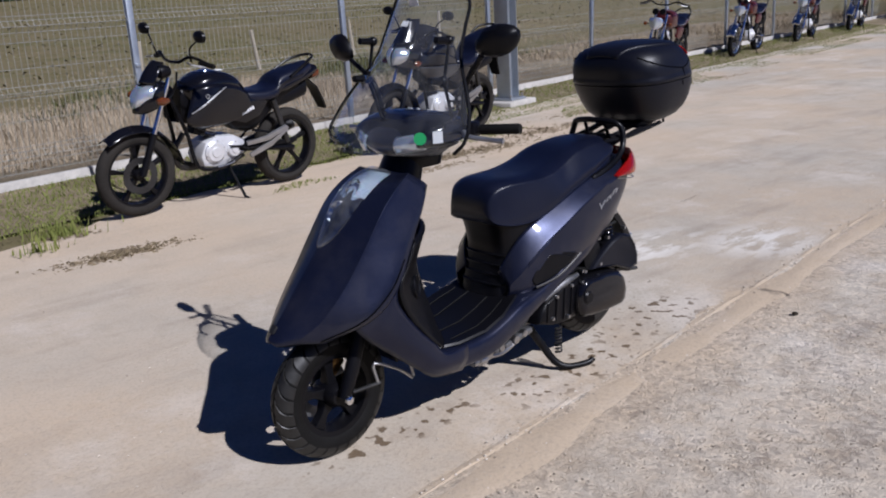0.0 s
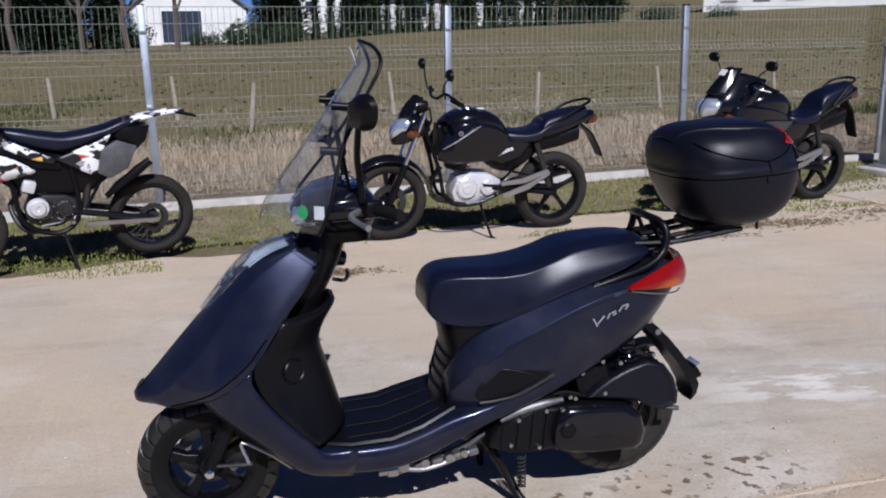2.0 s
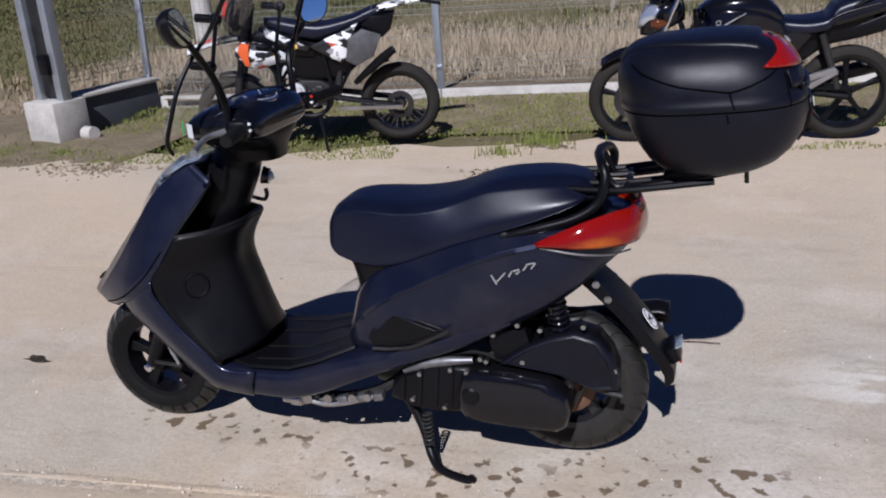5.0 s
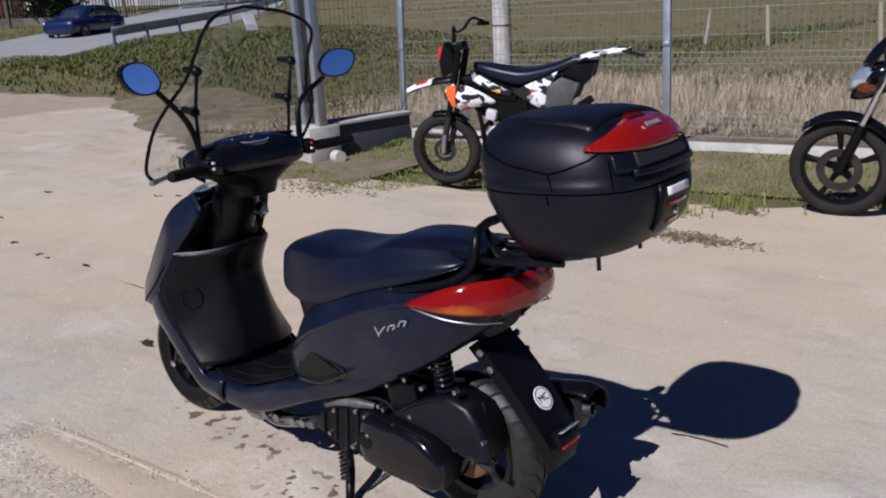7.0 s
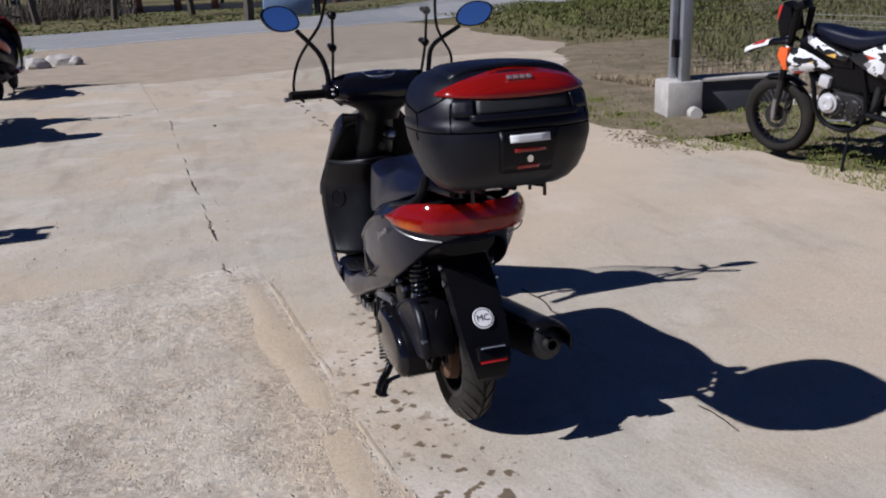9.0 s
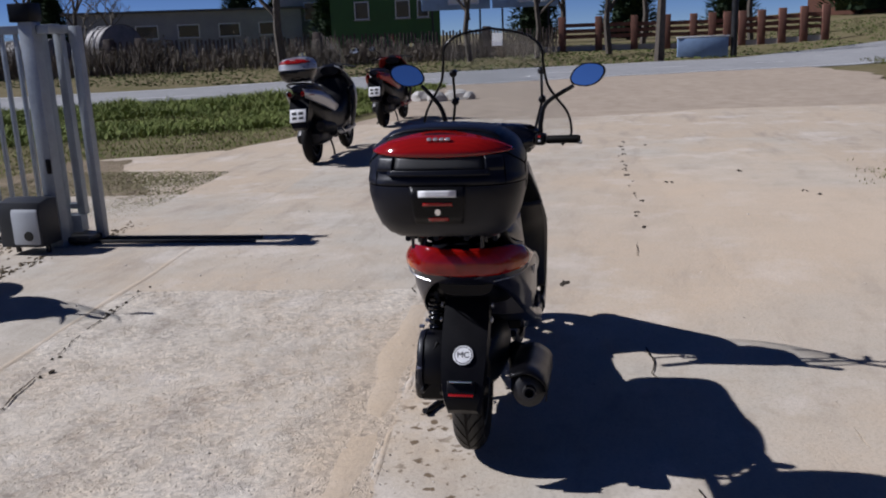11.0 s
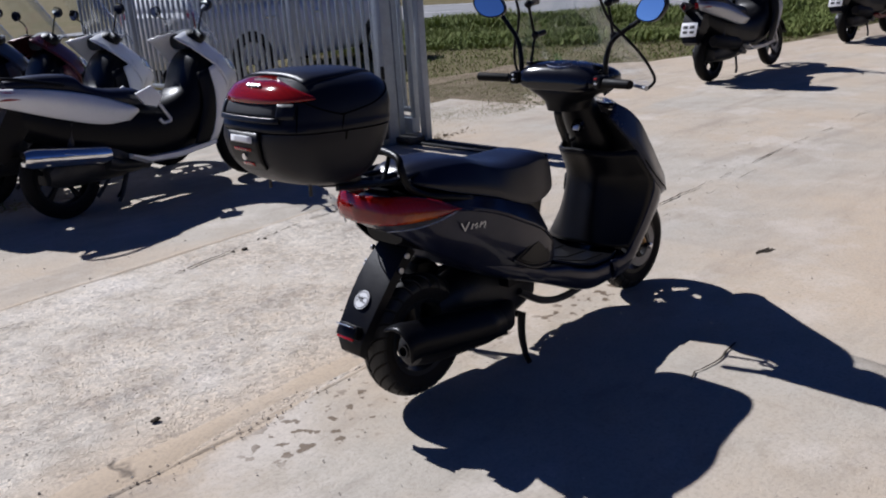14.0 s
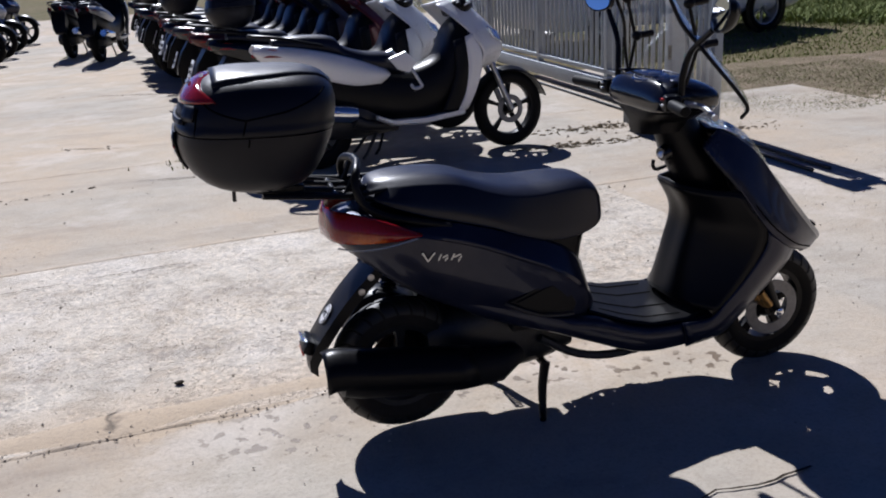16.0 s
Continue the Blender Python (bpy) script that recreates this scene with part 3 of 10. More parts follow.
def yard_bed():
    """Sandy bed below the slabs, seen in the joints, and running out to the road."""
    bm = B()
    pts = [(-10.35, -4.0), (-10.4, -1.8), (-11.0, -0.2), (-12.2, 2.85), (-12.0, 5.7), (-10, 5.0), (-6.5, 3.6), (-4.4, 2.95), (-2.7, 3.15), (0.0, 3.85), (3.0, 4.45), (8, 5.4), (18, 7.4), (40, 11), (46, -26), (-0.6, -26), (-1.8, -4.4), (-3.0, -5.6), (-4.6, -6.3), (-6.5, -6.2), (-7.6, -4.5)]
    vs = [bm.verts.new((x, y, -0.0055)) for x, y in ragged(pts)]
    bm.faces.new(vs)
    bmesh.ops.triangulate(bm, faces=bm.faces)
    bm2 = B()
    out = [(-10.35, -4.0), (-13.5, -4.1), (-17.0, -5.0), (-19.2, -6.4), (-21.0, -4.2), (-24.6, 3.5), (-25.3, 5.6), (-21, 6.6), (-18.2, 6.0), (-13.5, 6.3), (-12.0, 5.7), (-12.2, 2.85), (-11.0, -0.2), (-10.4, -1.8)]
    bm2.faces.new([bm2.verts.new((x, y, -0.0058)) for x, y in ragged(out)])
    bmesh.ops.triangulate(bm2, faces=bm2.faces)
    tagged(part("drive_gravel", bm2, M_GRAVEL), "brown trodden gravel drive between slabs and road", "ground", kind="structure")
    return tagged(part("yard_bed", bm, M_JOINT), "sandy trodden drive under and beside the concrete slabs", "ground", kind="structure")


yard_bed()


def yard_slabs():
    top = tagged(new("pavement"), "old cracked concrete yard slabs with sandy joints", "pavement", kind="structure")
    top.matrix_world = YM
    rnd = random.Random(4)
    strips = [(-25.6, -23.4), (-23.4, -21.2), (-21.2, -19.0), (-19.0, -16.9), (-16.9, -14.8), (-14.8, -12.7), (-12.7, -10.6), (-10.6, -8.45), (-8.45, -6.25), (-6.25, -4.05), (-4.05, -1.86), (-1.86, 0.0), (0.0, 1.62), (1.62, 3.55), (3.55, 5.3)]
    for k, (v0, v1) in enumerate(strips):
        u = -1.25 - (rnd.random() * 2.4 if v1 < -2 else 0.0)
        cuts = [u]
        while cuts[-1] < 20:
            cuts.append(cuts[-1] + 3.0 + rnd.random() * 0.8)
        while cuts[0] > (-7.5 if -2.0 < v0 < 3 else -2.6):
            cuts.insert(0, cuts[0] - 3.0 - rnd.random() * 0.6)
        for u0, u1 in zip(cuts, cuts[1:]):
            c = YM @ Vector(((u0 + u1) / 2, (v0 + v1) / 2, 0))
            if c.y > 3.7 + 0.19 * c.x or (c.x < -2.8 and c.y < -3.2) or c.y > 3.0 and c.x < -3:
                continue
            bm = B()
            g = 0.0
            nu, nv = 22, 12
            grid = []
            for i in range(nu + 1):
                row = []
                for j in range(nv + 1):
                    x, y = u0 + g + (u1 - u0 - 2 * g) * i / nu, v0 + g + (v1 - v0 - 2 * g) * j / nv
                    edge = i in (0, nu) or j in (0, nv)
                    q = Vector((x * 3.1, y * 3.1, 0))
                    if edge:
                        wob = 0.012 * noise.noise(q * 2.3)
                        x += wob if i in (0, nu) else 0
                        y += wob if j in (0, nv) else 0
                    z = 0.004 * noise.noise(q * 0.35) - (0.0006 if edge else 0)
                    row.append(bm.verts.new((x, y, z)))
                grid.append(row)
            for i in range(nu):
                for j in range(nv):
                    bm.faces.new((grid[i][j], grid[i + 1][j], grid[i + 1][j + 1], grid[i][j + 1]))
            rim = [grid[i][0] for i in range(nu + 1)] + [grid[nu][j] for j in range(1, nv + 1)] + [grid[i][nv] for i in range(nu - 1, -1, -1)] + [grid[0][j] for j in range(nv - 1, 0, -1)]
            low = [bm.verts.new((w.co.x, w.co.y, -0.03)) for w in rim]
            for i in range(len(rim)):
                j = (i + 1) % len(rim)
                bm.faces.new((rim[i], low[i], low[j], rim[j]))
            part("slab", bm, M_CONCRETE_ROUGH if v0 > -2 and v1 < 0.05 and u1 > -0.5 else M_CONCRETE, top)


yard_slabs()


def joint_sand():
    """Low uneven ridges of blown sand lying along the main joints."""
    lines = [((-0.95, -0.09), (20, -0.09), 0.085, 0.0025), ((-0.95, 0.008), (20, 0.008), 0.014, 0.006), ((-2.3, -1.87), (18, -1.87), 0.03, 0.004), ((-2.3, -4.06), (18, -4.06), 0.03, 0.004)]
    for k, (a, b, w, hz) in enumerate(lines):
        a, b = Vector((*a, 0)), Vector((*b, 0))
        d = (b - a).normalized()
        s = Vector((-d.y, d.x, 0))
        N = int((b - a).length / 0.07)
        bm = B()
        rows = []
        for i in range(N + 1):
            p = a.lerp(b, i / N)
            q = Vector((p.x * 2.2, p.y * 2.2, k * 5.0))
            off = 0.02 * noise.noise(q * 0.7)
            ww = w * (0.55 + 0.75 * abs(noise.noise(q))) + 0.006
            hh = hz * (0.8 + 1.1 * noise.noise(q * 1.7 + Vector((9, 0, 0)))) if w > 0.02 else hz * (0.1 + 2.4 * noise.noise(q * 2.6 + Vector((9, 0, 0))))
            rows.append([bm.verts.new(p + s * (off + ww * f) + Vector((0, 0, z))) for f, z in ((-1.3, -0.008), (-0.5, 0.35 * hh + 0.001), (0, hh), (0.6, 0.4 * hh + 0.001), (1.6, -0.008))])
        for r0, r1 in zip(rows, rows[1:]):
            for c in range(4):
                bm.faces.new((r0[c], r1[c], r1[c + 1], r0[c + 1]))
        ob = tagged(part("joint_sand", bm, M_JOINT), "low ridge of sand blown along a slab joint", "sand", kind="structure")
        ob.matrix_world = YM


joint_sand()


def gravel():
    """Grit and pebbles lying loose on the slabs, thicker on the worn side of the joint."""
    rnd = random.Random(33)
    verts, faces = [], []
    shape = [(1, 0, 0), (0, 1, 0), (-1, 0, 0), (0, -1, 0), (0, 0, 0.8), (0, 0, -0.6)]
    tri = [(0, 1, 4), (1, 2, 4), (2, 3, 4), (3, 0, 4), (1, 0, 5), (2, 1, 5), (3, 2, 5), (0, 3, 5)]
    n = 0
    while n < 9000:
        u, v = rnd.uniform(-5, 7), rnd.gauss(-0.6, 1.5)
        p = YM @ Vector((u, v, 0))
        dens = 0.5 + 0.5 * noise.noise(Vector((u * 1.3, v * 1.3, 2)))
        if rnd.random() > dens * (1.0 if v < 0.1 else 0.35) or p.y > 3.2 or p.y < -6 or (p.x < -2.2 and p.y < -3):
            continue
        r = 0.0016 + 0.0035 * rnd.random() ** 3 + (0.006 * rnd.random() if rnd.random() < 0.02 else 0)
        a, i0 = rnd.random() * 6.283, len(verts)
        for x, y, z in shape:
            x, y = x * rnd.uniform(0.7, 1.3), y * rnd.uniform(0.7, 1.3)
            verts.append((p.x + r * (x * math.cos(a) - y * math.sin(a)), p.y + r * (x * math.sin(a) + y * math.cos(a)), 0.002 + r * z))
        faces += [tuple(i0 + q for q in t) for t in tri]
        n += 1
    for _ in range(1100):
        # crumbs broken from the slab edges along the joint
        u, v = rnd.uniform(-1.0, 6), rnd.gauss(0.012, 0.022)
        p = YM @ Vector((u, v, 0))
        r, i0 = 0.0014 + 0.0045 * rnd.random() ** 4, len(verts)
        for x, y, z in shape:
            verts.append((p.x + r * x * rnd.uniform(0.6, 1.4), p.y + r * y * rnd.uniform(0.6, 1.4), 0.003 + r * z))
        faces += [tuple(i0 + q for q in t) for t in tri]
    me = bpy.data.meshes.new("gravel")
    me.from_pydata(verts, [], faces)
    me.materials.append(M_PEBBLE)
    tagged(new("gravel", me), "loose grit and pebbles scattered on the concrete", "gravel", kind="stuff")


def pebble_mat():
    m, n, l, b = nodes_of("pebbles")
    geo = n.new("ShaderNodeNewGeometry")
    l.new(ramp_of(n, l, geo.outputs["Random Per Island"], [(0.0, (0.24, 0.20, 0.16)), (0.2, (0.36, 0.31, 0.25)), (0.6, (0.50, 0.44, 0.36)), (1.0, (0.64, 0.58, 0.50))]), b.inputs["Base Color"])
    b.inputs["Roughness"].default_value = 0.9
    return m


M_PEBBLE = pebble_mat()
gravel()


def broken_edges():
    """Dark soil showing where a joint has crumbled away, and bits of litter."""
    rnd = random.Random(8)
    verts, faces = [], []
    spots = [(-2.84 - 0.32 * k + rnd.uniform(-0.1, 0.1), 0.56 - 0.012 * k + rnd.gauss(0, 0.035), rnd.uniform(0.015, 0.05)) for k in range(16)]
    spots += [(-1.4, 0.15, 0.04), (-4.7, 0.85, 0.05), (-7.4, 0.65, 0.05), (-5.4, 1.5, 0.06), (-4.1, 2.0, 0.05), (-4.3, 1.9, 0.04), (-6.0, -0.6, 0.06)]
    for x, y, r in spots:
        for _ in range(3):
            cx, cy, rr = x + rnd.gauss(0, r * 0.7), y + rnd.gauss(0, r * 0.35), r * rnd.uniform(0.4, 1.0)
            i, n = len(verts), 11
            for k in range(n):
                a, q = 6.2832 * k / n, rr * rnd.uniform(0.45, 1.1)
                verts.append((cx + q * 1.5 * math.cos(a), cy + 0.5 * q * math.sin(a), 0.0005))
            verts.append((cx, cy, 0.0055))
            faces += [(i + k, i + (k + 1) % n, i + n) for k in range(n)]
    # jagged crack with broken lips, interrupted here and there
    last = None
    for k in range(520):
        x = -6.4 + 0.018 * k
        q = Vector((x * 5, 3, 0))
        y = float(np.interp(x, (-7.5, -2.84, -0.6, -0.35, -0.08, 0.87, 3.0), (0.50, 0.55, 0.53, 0.55, 0.61, 0.715, 0.98))) + 0.016 * noise.noise(q) + 0.010 * noise.noise(q * 4)
        w = 0.0045 * (noise.noise(Vector((x * 1.6, 7, 0))) - 0.05 + (0.6 if 0.8 < x < 1.0 else 0)) + 0.002 * noise.noise(q * 7)
        if w < 0.0012:
            last = None
            continue
        i = len(verts)
        verts += [(x, y - w, 0.0062), (x, y + w, 0.0062)]
        if last is not None:
            faces.append((last, i, i + 1, last + 1))
        last = i
    # dark open cracks between the drive slabs, with crumbs beside them
    for line, wide in (([(-1.15, -0.66), (-1.22, -0.69), (-1.72, -0.71), (-2.29, -0.75), (-2.98, -0.80), (-3.5, -0.85), (-4.2, -0.88), (-5.65, -1.0), (-7.0, -1.05)], 0.0052), ([(-0.40, 0.57), (-0.33, 0.58), (-0.21, 0.60), (-0.10, 0.585), (-0.02, 0.62)], 0.0048), ([(0.62, -1.92), (-0.26, -2.16), (-1.3, -2.3)], 0.007), ([(0.63, -1.92), (1.5, -1.86), (2.4, -1.72)], 0.006), ([(2.5, -5.22), (1.5, -4.84), (1.0, -4.76)], 0.009), ([(2.6, -3.55), (1.91, -3.78), (1.4, -3.72), (1.0, -3.67)], 0.008), ([(3.2, -8.5), (2.77, -8.37), (1.73, -7.96)], 0.010)):
        total, last = 0.0, None
        for a, b in zip(line, line[1:]):
            a, b = Vector((*a, 0)), Vector((*b, 0))
            d = (b - a).normalized()
            sd = Vector((-d.y, d.x, 0))
            n = max(2, int((b - a).length / 0.02))
            for k in range(n):
                p = a.lerp(b, k / n)
                q = p * 6
                p = p + sd * (0.014 * noise.noise(q) + 0.008 * noise.noise(q * 4))
                w = wide * (0.32 + 1.2 * noise.noise(p * 2.3 + Vector((0, 0, 5)))) + 0.002 * noise.noise(q * 8)
                if w < 0.0012:
                    last = None
                    continue
                i = len(verts)
                verts += [tuple(p - sd * w + Vector((0, 0, 0.0064))), tuple(p + sd * w + Vector((0, 0, 0.0064)))]
                if last is not None:
                    faces.append((last, i, i + 1, last + 1))
                last = i
                if rnd.random() < 0.16 and wide > 0.0065:
                    c, rr, i = p + sd * rnd.gauss(0, 0.03), rnd.uniform(0.004, 0.016), len(verts)
                    verts += [(c.x + rr * rnd.uniform(0.5, 1.4) * math.cos(1.047 * g), c.y + rr * rnd.uniform(0.4, 1.0) * math.sin(1.047 * g), 0.002) for g in range(6)] + [(c.x, c.y, 0.006 + rr * 0.35)]
                    faces += [(i + g, i + (g + 1) % 6, i + 6) for g in range(6)]
                    last = None
    me = bpy.data.meshes.new("crumbled_joint")
    me.from_pydata(verts, [], faces)
    me.materials.append(M_DARK_SOIL)
    tagged(new("crumbled_joint", me), "crumbled dark patches along a broken slab joint", "debris", kind="stuff")
    for x, y in ((0.163, -1.99), (1.33, -0.55)):
        bm = B()
        bmesh.ops.create_icosphere(bm, subdivisions=2, radius=0.014)
        for v in bm.verts:
            v.co = Vector((v.co.x * 1.5, v.co.y, v.co.z * 0.55)) * (0.85 + 0.4 * noise.noise(v.co * 60))
        ob = tagged(part("stone", bm, M_DARK_SOIL, smooth=False), "small dark stone lying on the concrete", "stone")
        ob.matrix_world = pose(x, y, 0.007)


def dead_patches():
    """Flattened dead grass and soil lying in patches on the slabs."""
    rnd = random.Random(12)
    verts, faces = [], []
    for cx, cy, rx, ry, k in ((-0.16, 2.86, 0.36, 0.11, 200), (-0.25, 3.6, 0.2, 0.1, 60), (2.6, 3.25, 0.5, 0.10, 140), (3.4, 3.55, 0.9, 0.16, 330), (4.7, 3.8, 0.8, 0.13, 220), (-3.3, 2.75, 0.5, 0.12, 160), (6.2, 4.4, 1.2, 0.15, 260), (9.0, 5.0, 1.5, 0.2, 260), (-1.75, -3.95, 0.5, 0.14, 160), (-1.35, -3.45, 0.55, 0.10, 150), (-2.5, -3.4, 0.5, 0.16, 120), (0.6, -4.2, 0.4, 0.12, 120)):
        for _ in range(k):
            x, y, r = cx + rnd.gauss(0, 0.5) * rx, cy + rnd.gauss(0, 0.5) * ry, rnd.uniform(0.004, 0.022)
            i, n = len(verts), 7
            for q in range(n):
                a, rr = 6.2832 * q / n, r * rnd.uniform(0.4, 1.1)
                verts.append((x + rr * 1.6 * math.cos(a), y + 0.7 * rr * math.sin(a), 0.0))
            verts.append((x, y, 0.004 + r * 0.25))
            faces += [(i + q, i + (q + 1) % n, i + n) for q in range(n)]
    me = bpy.data.meshes.new("dead_grass_patch")
    me.from_pydata(verts, [], faces)
    me.materials.append(M_STRAW_SOIL)
    tagged(new("dead_grass_patch", me), "brown patches of flattened dead grass on the concrete", "dead grass", kind="stuff")


M_STRAW_SOIL = soil("straw_soil", (0.33, 0.255, 0.165), (0.28, 0.22, 0.135), (0.39, 0.31, 0.205), 9.0, 0.3)
dead_patches()
M_DARK_SOIL = soil("dark_soil", (0.10, 0.082, 0.062), (0.13, 0.105, 0.08), (0.07, 0.058, 0.045), 9.0)
broken_edges()


# ---- fence, gate, posts ----
def wire_panel(bm, a, b, z0, z1, step=0.05, bends=(0.12, 0.62, 1.12, 1.5)):
    """Welded mesh between two posts: upright wires, paired cross wires and folded ribs."""
    d = (b - a).normalized()
    out = Vector((-d.y, d.x, 0))
    ln = (b - a).length
    r = 0.0021

    def bar(p, q, rr=r):
        e = (q - p).normalized()
        s1 = e.orthogonal().normalized()
        s2 = e.cross(s1)
        ring = [[bm.verts.new(c + (s1 * math.cos(t) + s2 * math.sin(t)) * rr) for t in (0.5, 2.6, 4.7)] for c in (p, q)]
        for i in range(3):
            j = (i + 1) % 3
            bm.faces.new((ring[0][i], ring[0][j], ring[1][j], ring[1][i]))

    n = int(ln / step)
    zs = [z0]
    for h in bends:
        if z0 + h < z1 - 0.04:
            zs += [z0 + h - 0.045, z0 + h, z0 + h + 0.045]
    zs.append(z1)
    offs = [0.0]
    for h in bends:
        if z0 + h < z1 - 0.04:
            offs += [0.0, 0.028, 0.0]
    offs.append(0.0)
    for k in range(n + 1):
        base = a + d * (ln * k / n)
        for i in range(len(zs) - 1):
            bar(base - out * offs[i] + Vector((0, 0, zs[i])), base - out * offs[i + 1] + Vector((0, 0, zs[i + 1])))
    for z, o in zip(zs, offs):
        bar(a - out * o + Vector((0, 0, z)), b - out * o + Vector((0, 0, z)), 0.0032)
    k = z0 + 0.2
    while k < z1 - 0.1:
        bar(a + Vector((0, 0, k)), b + Vector((0, 0, k)), 0.0028)
        k += 0.2


def post(m_at, h, z0=0.0, w=0.06, dp=0.04, turn=0.0):
    bm = B()
    box(bm, (0, 0, z0 + h / 2), (w, dp, h), None, 0.004)
    return bm


def fence():
    F = tagged(new("fence"), "galvanised welded mesh fence on a low concrete kerb", "fence", kind="structure")
    last = 14
    for k in range(last + 1):
        p = fence_at(k)
        bm = B()
        d = FDIR if k else (fence_at(1) - fence_at(0)).normalized()
        ang = math.degrees(math.atan2(d.y, d.x))
        lean = Matrix.Rotation(radians((2.2, -0.6, 0.5, -0.4, 0.3)[k % 5]), 4, "Y")
        box(bm, (0, 0, 0.86), (0.06, 0.045, 1.78), None, 0.005)
        ob = part("post", bm, M_GALV, F)
        ob.matrix_basis = Matrix.Translation(p) @ rot_z(ang) @ lean
        bm = B()
        box(bm, (0, 0, 1.757), (0.066, 0.05, 0.012), None, 0.003)
        cap = part("cap", bm, M_BLACK, ob)
        for z in (0.35, 0.95, 1.55):
            bm = B()
            box(bm, (0, -0.027, z), (0.05, 0.014, 0.03), None, 0.003)
            part("clip", bm, M_GALV, ob)
        if k < last:
            q = fence_at(k + 1)
            e = (q - p).normalized()
            bm = B()
            wire_panel(bm, p + e * 0.03, q - e * 0.03, 0.21, 1.74)
            ob = part("mesh_panel", bm, M_WIRE, F, smooth=False)
            ob["kind"] = "stuff"
            bm = B()
            ln = (q - p).length
            box(bm, (0, 0, 0), (ln - 0.01, 0.06, 0.30), None, 0.006)
            kb = part("kerb_board", bm, M_KERB, F)
            kb.matrix_basis = Matrix.Translation((p + q) / 2 + Vector((0, 0, 0.012))) @ rot_z(math.degrees(math.atan2(e.y, e.x)))
    return F


M_WIRE = plain("fence_wire", (0.22, 0.22, 0.20), 0.6, metal=0.3, bump=0)
fence()


def return_wall():
    g, e = Vector((-4.34, 3.63, 0)), Vector((-4.17, 4.68, 0))
    W = tagged(new("wall_return"), "low dark plinth wall carrying a mesh panel beside the gate post", "wall", kind="structure")
    d = (e - g).normalized()
    a = math.degrees(math.atan2(d.y, d.x))
    m = Matrix.Translation((g + e) / 2) @ rot_z(a)
    bm = B()
    box(bm, (0.06, 0, 0.13), ((e - g).length - 0.16, 0.20, 0.36), None, 0.008)
    part("plinth", bm, M_DARKWALL, W).matrix_basis = m
    bm = B()
    box(bm, (0.06, 0, 0.325), ((e - g).length - 0.14, 0.26, 0.035), None, 0.008)
    part("coping", bm, M_KERB, W).matrix_basis = m
    bm = B()
    wire_panel(bm, g + d * 0.12, e - d * 0.03, 0.36, 1.95)
    part("mesh_panel", bm, M_WIRE, W, smooth=False)["kind"] = "stuff"
    G = thing("gate_catch_post", "galvanised double steel gate post on a white concrete block", "gate post", Matrix.Translation(g) @ rot_z(a))
    bm = B()
    box(bm, (0, 0, 0.15), (0.34, 0.36, 0.36), None, 0.02)
    part("concrete_block", bm, M_KERB, G, "whitish rough concrete block")
    for y in (-0.13, 0.13):
        bm = B()
        box(bm, (0.0, y, 1.25), (0.09, 0.075, 1.85), None, 0.004)
        part("steel_post", bm, M_GALV, G)
    bm = B()
    box(bm, (0.02, 0, 1.25), (0.03, 0.19, 1.80), None, 0.003)
    part("web", bm, M_DARKMETAL, G)
    for z in (0.62, 1.7):
        bm = B()
        box(bm, (-0.06, -0.06, z), (0.06, 0.10, 0.16), None, 0.006)
        part("catch", bm, M_BLACK, G)
    # a stone by the post, built as a short pale stub
    bm = B()
    tube(bm, [(0.06, -0.23, 0.045), (0.05, -0.34, 0.05)], [0.06, 0.055], 16)
    tagged(part("broken_pipe", bm, M_KERB), "stone by the gate post, shaped as a short pale stub", "pipe").matrix_world = Matrix.Translation(g) @ rot_z(a)


return_wall()


def lamp_mast(x, y):
    L = thing("steel_mast", "tall grey steel mast on a square concrete foot", "mast", pose(x, y, 0, 0, 0, 12))
    bm = B()
    box(bm, (0, 0, 0.02), (0.62, 0.46, 0.10), None, 0.02)
    part("foot", bm, M_KERB, L, "white concrete foot")
    bm = B()
    box(bm, (0, 0, 0.085), (0.34, 0.32, 0.025), None, 0.004)
    part("base_plate", bm, M_GALV, L)
    for s in (-1, 1):
        bm = B()
        box(bm, (s * 0.095, 0, 2.3), (0.012, 0.2, 4.4), None, 0.002)
        part("flange", bm, M_GALV, L)
    bm = B()
    box(bm, (0, 0, 2.3), (0.178, 0.012, 4.4))
    part("web", bm, M_GALV, L)
    for sx in (-1, 1):
        for sy in (-1, 1):
            bm = B()
            lathe(bm, [(0, 0.05), (0.014, 0.05), (0.014, 0.0)], 6, (sx * 0.135, sy * 0.12, 0.095), "z")
            part("anchor_bolt", bm, M_STEEL, L)


lamp_mast(5.98, 5.70)


def utility_pole(x, y):
    bm = B()
    tube(bm, [(0, 0, -0.2), (0, 0, 9)], [0.16, 0.10], 20)
    ob = tagged(part("concrete_pole", bm, M_KERB), "round pale concrete utility pole behind the fence", "pole")
    ob.matrix_world = pose(x, y, rise(x, y))
    for z in (0.9, 1.9):
        bm = B()
        tube(bm, [(0.162 * math.cos(t), 0.162 * math.sin(t), z) for t in np.linspace(0, 2 * math.pi, 24)], 0.008, 6)
        part("steel_band", bm, M_DARKMETAL, ob)


utility_pole(-7.2, 10.2)


